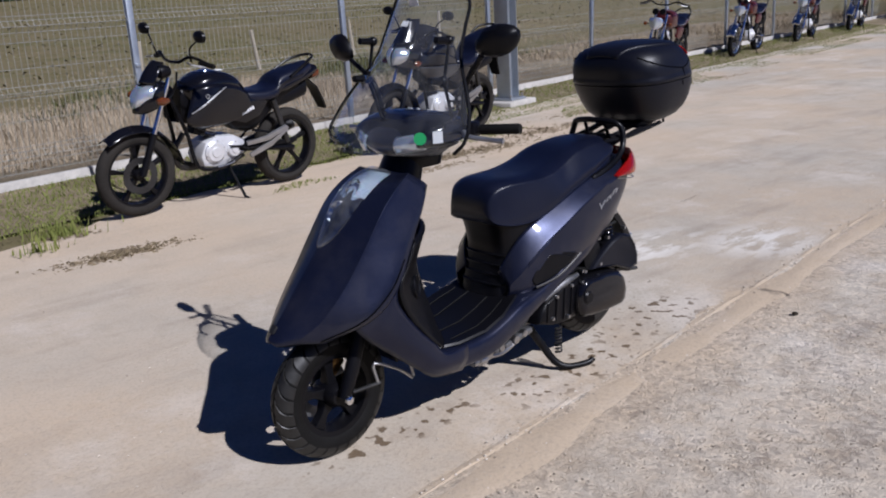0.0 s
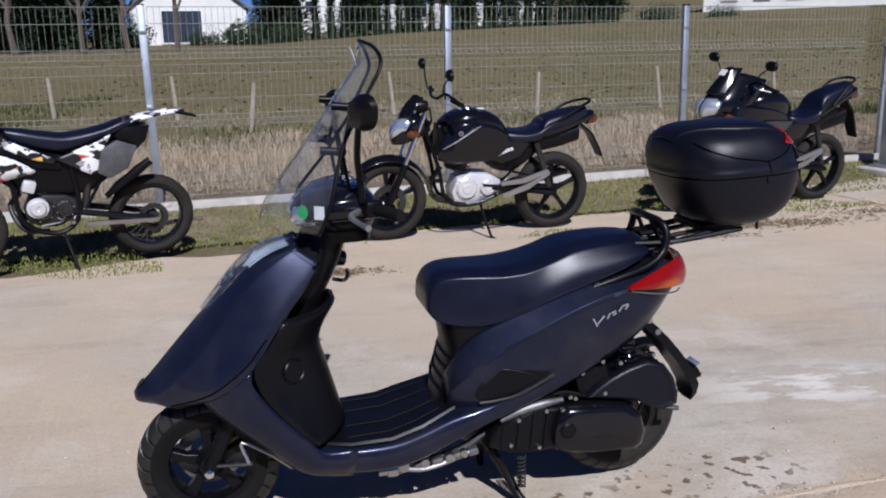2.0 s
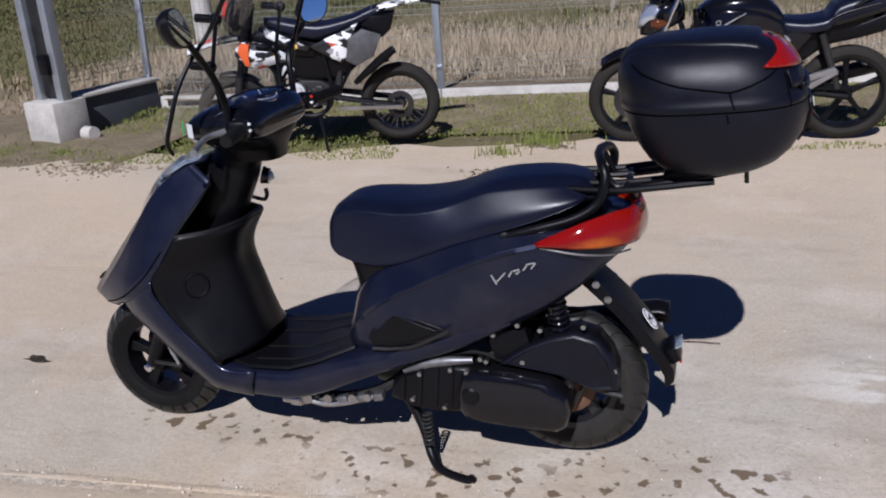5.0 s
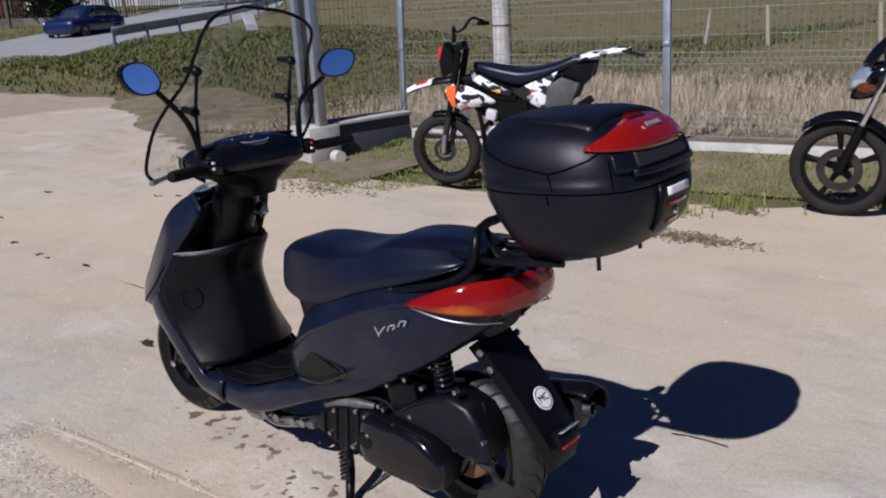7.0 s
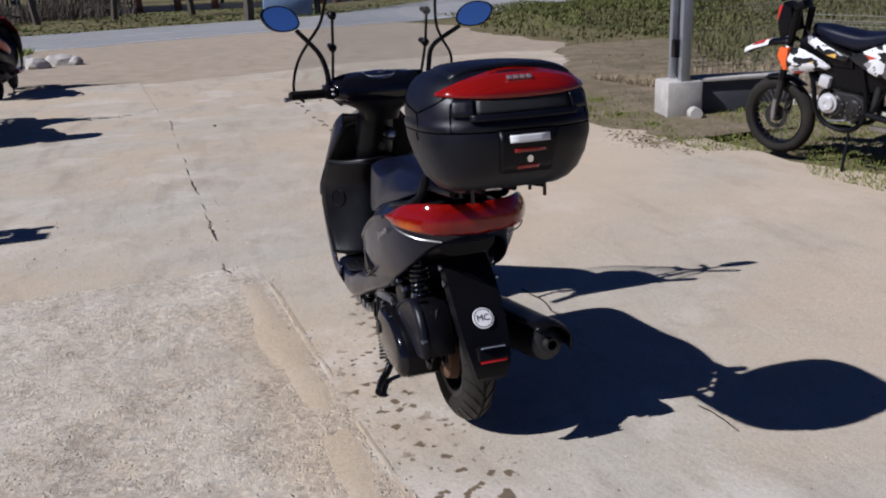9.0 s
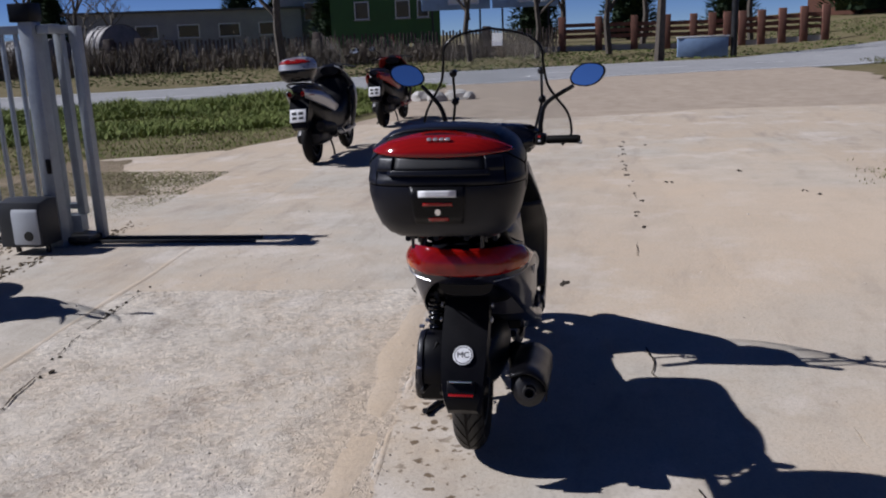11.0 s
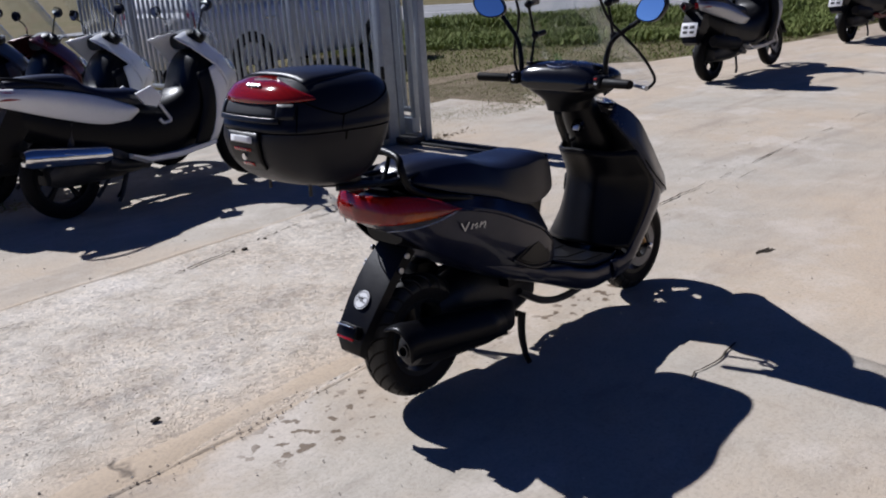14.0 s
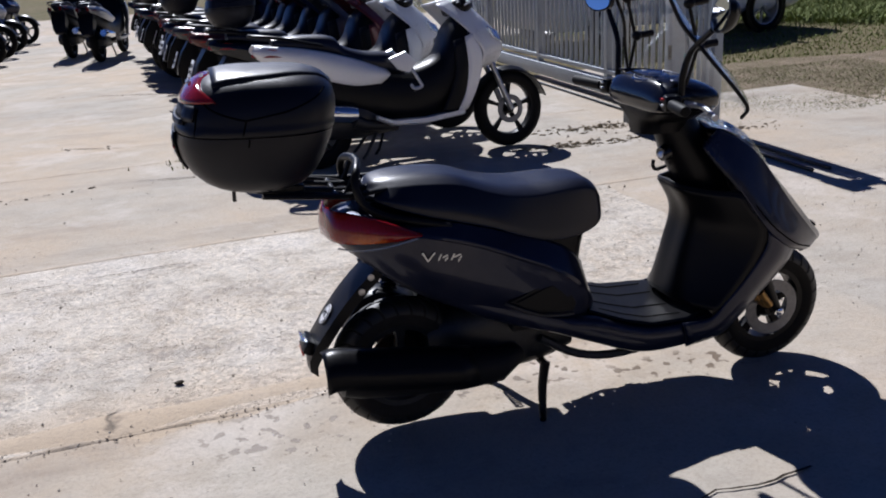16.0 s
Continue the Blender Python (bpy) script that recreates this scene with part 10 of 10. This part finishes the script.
def stakes():
    rnd = random.Random(8)
    S = [(-2.2, 13.5), (-0.9, 11.2), (1.6, 13.2), (4.0, 12.4), (6.6, 13.0), (-4.6, 15.0), (-6.6, 16.5), (9.4, 13.8), (12.5, 14.5), (16, 15.5)]
    for x, y in S:
        bm = B()
        tube(bm, [(0, 0, -0.15), (rnd.uniform(-0.12, 0.12), 0.02, 0.75)], [0.045, 0.035], 8)
        ob = tagged(part("wooden_stake", bm, M_STAKE), "weathered grey wooden stake leaning in the dry grass", "stake", group="stakes in the field")
        ob.matrix_world = pose(x, y, rise(x, y))


M_STAKE = plain("weathered_wood", (0.30, 0.26, 0.20), 0.95, vary=0.3, fine=50, bump=0.4, dist=0.004)
stakes()

# ---- beyond the road ----
house("green_house", "green rendered house with small white windows beyond the road", pose(-56.4, -16.1, zf(-56.4, -16.1), 0, 0, 90 + 14), 7.5, 8, 7.5, 7.5, M_GREEN_RENDER, M_ROOF_GREY, [(-1.6, 3, 1.0, 1.2), (1.2, 3.0, 1.0, 1.2), (2.6, 3.0, 0.8, 1.2), (-1.6, 5.8, 1.0, 1.2), (1.2, 5.8, 1.0, 1.2)])
house("grey_hall", "long low grey hall beyond the road", pose(-58.9, -32.2, zf(-58.9, -32.2), 0, 0, 90 + 27), 17, 9, 3.6, 3.6, M_GREY_RENDER, M_ROOF_GREY, [(-6 + 3 * k, 2.2, 1.6, 1.0) for k in range(5)])
house("grey_house", "grey flat-roofed block beyond the road", pose(-65.2, -22.4, zf(-65.2, -22.4), 0, 0, 90 + 18), 10, 8, 5.2, 5.2, M_GREY_RENDER, M_ROOF_GREY, [(-2, 3.4, 1.4, 1.4), (2, 3.4, 1.4, 1.4)])
house("pale_hall", "long pale industrial hall beyond the road", pose(-84, 40, zf(-84, 40) - 0.5, 0, 0, 66), 46, 12, 6.5, 6.5, M_RENDER, M_ROOF_GREY, [(-18 + 6 * k, 3.5, 2.4, 1.4) for k in range(7)])
house("brown_hall", "low brown brick shed beyond the road", pose(-72, 22, zf(-72, 22) - 0.3, 0, 0, 72), 16, 8, 4.0, 4.0, M_BRICK, M_ROOF_GREY, [(-5 + 5 * k, 2.2, 1.4, 1.0) for k in range(3)])
for k, (x, y, w, a) in enumerate(((-53.6, -10.6, 4.4, 99), (-54.2, -6.2, 4.2, 95))):
    Bd = thing("billboard", "large pale blue billboard with plain picture shapes on posts", "billboard", pose(x, y, zf(x, y), 0, 0, a), "billboards beyond the road")
    bm = B()
    box(bm, (0, 0, 4.0), (w, 0.12, 2.6), None, 0.03)
    part("panel", bm, M_BOARD, Bd)
    bm = B()
    box(bm, (0.5, -0.08, 3.5), (w * 0.45, 0.03, 1.0), None, 0.1)
    part("picture", bm, M_WHITE, Bd, "white picture shape")
    for s in (-1, 1):
        bm = B()
        box(bm, (s * w * 0.35, 0.1, 1.4), (0.12, 0.12, 2.9))
        part("post", bm, M_DARKMETAL, Bd)


M_OLD_TIMBER = plain("old_timber", (0.085, 0.064, 0.052), 0.95, vary=0.5, fine=20, bump=0.4, dist=0.01)


def brick_fence():
    line = [(-34.6, -23.6), (-35.7, -21.4), (-40.1, -10.5), (-45.4, -3.2), (-46.6, 3.3), (-46.5, 6.5), (-46.4, 10.3)]
    F = tagged(new("fence_far"), "brown brick and dark timber fence on a low base beyond the road", "fence", kind="structure")
    pts = [Vector((*p, 0)) for p in spline(line, 22)]
    for k, p in enumerate(pts):
        brick = p.y > -4.5
        if brick or k % 3 == 0:
            bm = B()
            box(bm, (p.x, p.y, rise(p.x, p.y) + (0.85 if brick else 0.7)), (0.38, 0.38, 1.9 if brick else 1.6), None, 0.02)
            part("pillar", bm, M_BRICK if brick else M_OLD_TIMBER, F)
        if k < len(pts) - 1:
            q = pts[k + 1]
            d = q - p
            m = Matrix.Translation(((p.x + q.x) / 2, (p.y + q.y) / 2, (rise(p.x, p.y) + rise(q.x, q.y)) / 2)) @ rot_z(math.degrees(math.atan2(d.y, d.x)))
            bm = B()
            box(bm, (0, 0, 0.12), (d.length - 0.4, 0.22, 0.34))
            part("plinth", bm, M_KERB, F).matrix_basis = m
            if brick:
                for z in (0.75, 1.05, 1.35):
                    bm = B()
                    box(bm, (0, 0, z), (d.length - 0.4, 0.06, 0.2))
                    part("board", bm, M_BRICK, F).matrix_basis = m
            else:
                bm = B()
                n = int(d.length / 0.19)
                for i in range(n):
                    if (i * 7 + k * 3) % 11:
                        box(bm, (-d.length / 2 + 0.19 * i + 0.1, 0, 0.80 + 0.05 * math.sin(i * 2.3 + k)), (0.10, 0.03, 1.05))
                box(bm, (0, 0.03, 0.5), (d.length, 0.05, 0.08))
                ob = part("picket_panel", bm, M_OLD_TIMBER, F)
                ob["kind"], ob.matrix_basis = "stuff", m


brick_fence()


def old_tank(x, y, r, ln, turn, label):
    T = thing("storage_tank", label, "tank", pose(x, y, rise(x, y) + r * 0.9, 0, 0, turn), "old tanks beyond the road")
    bm = B()
    lathe(bm, [(0, -ln / 2 - 0.15), (r * 0.7, -ln / 2 - 0.08), (r, -ln / 2), (r, ln / 2), (r * 0.7, ln / 2 + 0.08), (0, ln / 2 + 0.15)], 28, (0, 0, 0), "x")
    part("shell", bm, M_TANK, T)
    for k in (-0.48, -0.16, 0.16, 0.48):
        bm = B()
        lathe(bm, [(r, -0.05), (r + 0.025, -0.05), (r + 0.025, 0.05), (r, 0.05)], 28, (k * ln, 0, 0), "x", closed=True)
        part("hoop", bm, M_DARKMETAL, T)
    for k in (-0.33, 0.33):
        bm = B()
        box(bm, (k * ln, 0, -r * 0.8), (0.3, r * 1.6, r * 0.5), None, 0.02)
        part("cradle", bm, M_KERB, T)


M_TANK = plain("old_tank_steel", (0.20, 0.19, 0.185), 0.6, metal=0.4, vary=0.45, scale=2.0, fine=20, bump=0.2)
old_tank(-33.6, -27.2, 0.85, 5.4, 64, "old grey steel tank lying behind the scrub")
old_tank(-36.6, -24.6, 1.15, 1.8, 58, "short dark steel tank on end rings behind the scrub")


def scrub():
    """Leafless twiggy scrub along the far side of the road, thick and tall towards the south."""
    rnd = random.Random(77)
    line = [(-16.5, -42), (-21.5, -36), (-26.5, -31.5), (-31.0, -27.2), (-33.4, -22.2), (-36.6, -14.5), (-39.2, -9.6), (-43.2, -4.4)]
    pts = [Vector((*p, 0)) for p in spline(line, 200)]
    verts, faces = [], []

    def stem(p, d, w):
        s = Vector((-d.y, d.x, 0.0))
        s = (s if s.length > 1e-4 else Vector((1, 0, 0))).normalized() * w
        i = len(verts)
        verts.extend([tuple(p - s), tuple(p + s), tuple(p + d)])
        faces.append((i, i + 1, i + 2))
    for _ in range(5200):
        k = int(rnd.random() ** 1.25 * 200)
        p = pts[k] + Vector((rnd.gauss(0, 1.0), rnd.gauss(0, 1.0), 0))
        lump = 0.6 + 0.7 * abs(noise.noise(Vector((p.x * 0.35, p.y * 0.35, 6))))
        h = float(np.interp(k, (0, 70, 105, 150, 200), (3.1, 2.9, 2.0, 1.5, 1.2))) * lump * rnd.uniform(0.6, 1.1)
        p.z = rise(p.x, p.y) - 0.05
        a = rnd.random() * 6.283
        d = Vector((math.cos(a) * 0.22 * h, math.sin(a) * 0.22 * h, h))
        stem(p, d, 0.022)
        for _ in range(5):
            f, b = rnd.uniform(0.2, 0.85), rnd.random() * 6.283
            stem(p + d * f, Vector((math.cos(b) * 0.4, math.sin(b) * 0.4, rnd.uniform(0.35, 0.9))) * h * (1 - f) * 0.9, 0.013)
    me = bpy.data.meshes.new("scrub")
    me.from_pydata(verts, [], faces)
    me.materials.append(M_TWIG)
    tagged(new("scrub", me), "leafless brown scrub along the far side of the road", "scrub", kind="stuff")


scrub()


def yard_fence():
    """Dark picket fence on a pale concrete base beyond the side road."""
    F = tagged(new("fence_side_road"), "dark picket fence on a pale concrete base", "fence", kind="structure")
    pts = [Vector((*p, 0)) for p in spline([(-60, 19), (-60, 26), (-58.5, 33), (-60, 42), (-66, 54)], 18)]
    for p, q in zip(pts, pts[1:]):
        d = q - p
        m = Matrix.Translation(((p.x + q.x) / 2, (p.y + q.y) / 2, (rise(p.x, p.y) + rise(q.x, q.y)) / 2)) @ rot_z(math.degrees(math.atan2(d.y, d.x)))
        bm = B()
        box(bm, (0, 0, 0.12), (d.length, 0.22, 0.55))
        part("base", bm, M_KERB, F).matrix_basis = m
        bm = B()
        for k in range(int(d.length / 0.22)):
            box(bm, (-d.length / 2 + 0.22 * k + 0.1, 0, 1.1), (0.09, 0.03, 1.45))
        for z in (0.6, 1.6):
            box(bm, (0, 0.03, z), (d.length, 0.04, 0.07))
        part("picket_panel", bm, M_DARKMETAL, F)["kind"] = "stuff"
        F.children[-1].matrix_basis = m


yard_fence()
for k, (x, y, h) in enumerate(((-57, 23, 6), (-55, 30, 7), (-63, 33, 8), (-66, 27, 8), (-52, 36, 6))):
    bare_tree(x, y, h, k + 80)
for k, (x, y, h, ln) in enumerate(((-30.1, -13.1, 9, (0.05, 0)), (-34.6, 1.6, 10, (0, 0.03)), (-37.7, -6.9, 7, (0, 0)), (-39.8, -4, 7, (0.1, 0)), (-41.5, -0.6, 8, (0, 0)), (-45.6, -39.7, 9, (0, 0)), (-48.8, -34.8, 8, (0, 0)), (-43, -28.6, 6, (0, 0)), (-50.2, 7.1, 9, (0, 0)), (-52, 1.1, 9, (0, 0)), (-57.9, -4.1, 10, (0, 0)), (-35.1, -25.3, 5, (0, 0)), (-53.5, -42, 10, (0, 0)), (-33, -36, 6, (0, 0)), (-29, -38, 6.5, (0, 0)), (-36.5, -33, 6, (0, 0)), (-25.5, -41, 6, (0, 0)), (-31, -41, 7, (0, 0)))):
    bare_tree(x, y, h, k + 50, ln)
for x, y, s in ((-64.3, -48.4, 0.85), (-61.4, -45.3, 0.75), (-68.9, -32.5, 1.0), (-71, -29.6, 0.9), (-68.1, -26.5, 0.95), (-61.2, -21.8, 0.8), (-74.7, -7.7, 1.1), (-78, 0.2, 1.2), (-80.3, 9.1, 1.1), (-70.6, 17.4, 1.2), (-61, 27.8, 1.1)):
    place(big, x, y, s, rn.random() * 360)
for k, (x, y, rx, h) in enumerate(((-33.8, -22.9, 0.9, 1.7), (-34.8, -21.1, 0.9, 1.9), (-36.3, -18.4, 1.2, 1.2), (-37.8, -15.4, 1.4, 1.3), (-39, -12.5, 1.2, 1.2), (-32.1, -26.2, 1.2, 1.5), (-41.2, -8, 1.3, 1.2), (-43.3, -5.1, 1.2, 1.2))):
    bush("brown leafless bush in front of the brick fence", x, y, rx, rx, h, 1600, k + 40, M_TWIG, "bushes beyond the road")


def roadside_sign():
    S = thing("sign_block", "low white and blue sign wall on the lawn", "sign", pose(-38.4, 3.6, rise(-38.4, 3.6) - 0.05, 0, 0, 92))
    bm = B()
    box(bm, (0, 0, 0.45), (2.2, 0.25, 0.9), None, 0.02)
    part("wall", bm, M_BOARD, S)
    bm = B()
    box(bm, (0, 0, 0.93), (2.3, 0.32, 0.06), None, 0.01)
    part("coping", bm, M_WHITE, S)
    bm = B()
    tube(bm, [(1.35, 0, -0.1), (1.35, 0, 5)], 0.14, 12)
    tagged(part("dark_pole", bm, M_DARKMETAL), "dark pole beside the sign wall", "pole").matrix_world = pose(-38.4, 3.6, rise(-38.4, 3.6), 0, 0, 92)


roadside_sign()


def suv(m, label="white sport utility car parked behind the gate", paint=None):
    C = thing("parked_car", label, "car", m)
    paint = paint or M_WHITE
    P = lambda name, bm, mt, lb="", **k: part(name, bm, mt, C, lb, **k)
    bm = B()
    hull(bm, [(-2.28, 0.42, 0.75, 0.62), (-2.20, 0.32, 0.92, 0.80), (-1.95, 0.26, 1.02, 0.88), (-1.2, 0.24, 1.08, 0.91), (0, 0.24, 1.10, 0.92), (1.4, 0.24, 1.12, 0.91), (2.05, 0.28, 1.10, 0.86), (2.2, 0.40, 1.0, 0.74)], 30, e=5, n=32)
    P("body", bm, paint, "painted body")
    bm = B()
    hull(bm, [(-1.28, 1.0, 1.06, 0.70), (-0.75, 1.0, 1.48, 0.70), (-0.2, 1.0, 1.66, 0.68), (0.8, 1.0, 1.68, 0.68), (1.55, 1.0, 1.60, 0.66), (2.0, 1.0, 1.28, 0.66), (2.15, 1.0, 1.10, 0.64)], 24, e=4.5, n=32)
    P("cabin", bm, paint)
    for s in (-1, 1):
        for out in ([(-1.0, 1.10), (-0.62, 1.42), (-0.15, 1.55), (-0.12, 1.12)], [(-0.05, 1.12), (-0.06, 1.56), (0.75, 1.58), (0.78, 1.12)], [(0.86, 1.12), (0.84, 1.57), (1.35, 1.50), (1.62, 1.16)]):
            bm = B()
            prism(bm, out, s * 0.60, s * 0.712, 0.01)
            P("side_window", bm, M_PANE, "dark side window")
        for x in (-1.38, 1.36):
            bm = B()
            lathe(bm, [(0.39, 0), (0.39, s * 0.01), (0.30, s * 0.012)], 28, (x, s * 0.905, 0.35))
            P("wheel_arch", bm, M_BLACK)
        bm = B()
        box(bm, (-0.88, s * 0.99, 1.12), (0.14, 0.2, 0.14), None, 0.04)
        P("door_mirror", bm, paint)
        for x in (0.05, 0.98):
            bm = B()
            box(bm, (x, s * 0.925, 0.90), (0.2, 0.03, 0.03), None, 0.008)
            P("door_handle", bm, M_CHROME)
        bm = B()
        box(bm, (-2.08, s * 0.66, 0.82), (0.3, 0.3, 0.14), rot_z(s * 20), 0.04)
        P("headlight", bm, M_CLEARLENS)
        bm = B()
        box(bm, (2.08, s * 0.70, 0.92), (0.2, 0.2, 0.26), None, 0.04)
        P("tail_lamp", bm, M_RED)
        for x in (-1.38, 1.36):
            wheel_parts(C, (x, s * 0.83, 0.35), 0.35, 0.22, 0.24, 7, M_ALLOY, M_RUBBER, tread=0, wide=0.08)
    bm = B()
    rows = [[(-1.22, -0.60, 1.10), (-1.30, 0, 1.10), (-1.22, 0.60, 1.10)], [(-0.74, -0.58, 1.47), (-0.80, 0, 1.49), (-0.74, 0.58, 1.47)]]
    patch(bm, rows, 4, 8)
    P("windscreen", bm, M_PANE, solid=0.02)


suv(pose(-5.05, -9.95, -0.05, 0, 0, 13))
low = Matrix.Diagonal((0.92, 0.94, 0.88, 1))
suv(pose(-38.0, 18.5, rise(-38.0, 18.5) + 0.04, 0, 0, 118) @ low, "dark blue hatchback car waiting on the road", M_NAVY_CAR)
suv(pose(-48.5, 15.8, rise(-48.5, 15.8), 0, 0, 138) @ low, "black saloon car on the side road", M_BLACK_GLOSS)


M_VERGE_SOIL = soil("verge_soil", (0.23, 0.182, 0.122), (0.185, 0.152, 0.092), (0.33, 0.262, 0.185), 2.4, 0.45, 0.7)


def soil_bank():
    """Sandy soil heaped against both sides of the fence kerb."""
    prof = ((-0.95, -0.03), (-0.55, 0.012), (-0.22, 0.045), (-0.036, 0.085), (0.036, 0.135), (0.35, 0.13), (0.8, 0.10), (1.6, None), (2.8, None), (4.0, None), (5.0, None))
    bm = B()
    rows = []
    for k in range(150):
        u = -2.6 + 0.2 * k
        row = []
        for o, z in prof:
            x, y = fence_side(u, o)
            q = Vector((x * 1.3, y * 1.3, 2))
            if z is None:
                z = rise(x, y) + float(np.interp(o, (1.6, 2.8, 4.0, 5.0), (0.04, 0.035, 0.02, -0.06)))
            row.append(bm.verts.new((x, y, z + (0.03 * noise.noise(q) + 0.012 * noise.noise(q * 4) if -0.9 < o < 4.5 else 0))))
        rows.append(row)
    for a, b in zip(rows, rows[1:]):
        for i in range(len(prof) - 1):
            if i != 3:
                bm.faces.new((a[i], b[i], b[i + 1], a[i + 1]))
    tagged(part("soil_bank", bm, M_VERGE_SOIL), "sandy soil heaped along the fence kerb", "ground", kind="structure")


soil_bank()


def drive_verge():
    """Brown soil running up to the trodden edge of the drive, thinly grown over."""
    line = [(-12.6, 6.3), (-10, 5.2), (-8, 4.35), (-6.5, 3.75), (-5.2, 3.3), (-4.2, 3.05), (-3.2, 3.2)]
    xs, ys = [p[0] for p in line], [p[1] for p in line]
    bm = B()
    rows = []
    for k in range(110):
        x = -12.6 + 9.4 * k / 109
        y = float(np.interp(x, xs, ys))
        row = []
        for o in (-0.5, -0.2, 0.0, 0.3, 0.7, 1.2, 1.8, 2.6):
            q = Vector((x * 1.6, (y + o) * 1.6, 4))
            w = 0.30 * noise.noise(q) + 0.12 * noise.noise(q * 3.3)
            px, py = x + w * 0.3, y + o + w
            z = (-0.022 if o < -0.3 else -0.004 if o < -0.1 else 0.008 if o < 0.1 else max(0.012, rise(px, py) + 0.015)) if o < 2.0 else rise(px, py) - 0.05
            row.append(bm.verts.new((px, py, z + (0.014 * noise.noise(q * 2.4) if o > -0.3 else 0))))
        rows.append(row)
    for a, b in zip(rows, rows[1:]):
        for i in range(len(a) - 1):
            bm.faces.new((a[i], b[i], b[i + 1], a[i + 1]))
    tagged(part("drive_verge", bm, M_VERGE_SOIL), "brown trodden soil at the edge of the drive", "ground", kind="structure")


drive_verge()


def gate_soil():
    """Brown trodden soil under the thin grass behind the gate."""
    outline = [(-2.2, -3.85), (-3.2, -4.0), (-4.2, -4.1), (-5.0, -4.6), (-5.7, -5.3), (-6.6, -5.7), (-6.6, -6.4), (-4.4, -6.5), (-2.9, -6.0), (-1.9, -4.8)]
    bm = B()
    ring = []
    for k in range(len(outline)):
        a, b = Vector((*outline[k], 0)), Vector((*outline[(k + 1) % len(outline)], 0))
        for i in range(14):
            p = a.lerp(b, i / 14)
            d = Vector((noise.noise(p * 2.1), noise.noise(p * 2.1 + Vector((5, 0, 0))), 0)) * 0.22 + Vector((noise.noise(p * 9), noise.noise(p * 9 + Vector((5, 0, 0))), 0)) * 0.08
            ring.append(bm.verts.new((p.x + d.x, p.y + d.y, -0.0038)))
    bm.faces.new(ring)
    bmesh.ops.triangulate(bm, faces=bm.faces)
    tagged(part("gate_soil", bm, M_VERGE_SOIL), "brown trodden soil behind the sliding gate", "ground", kind="structure")


gate_soil()
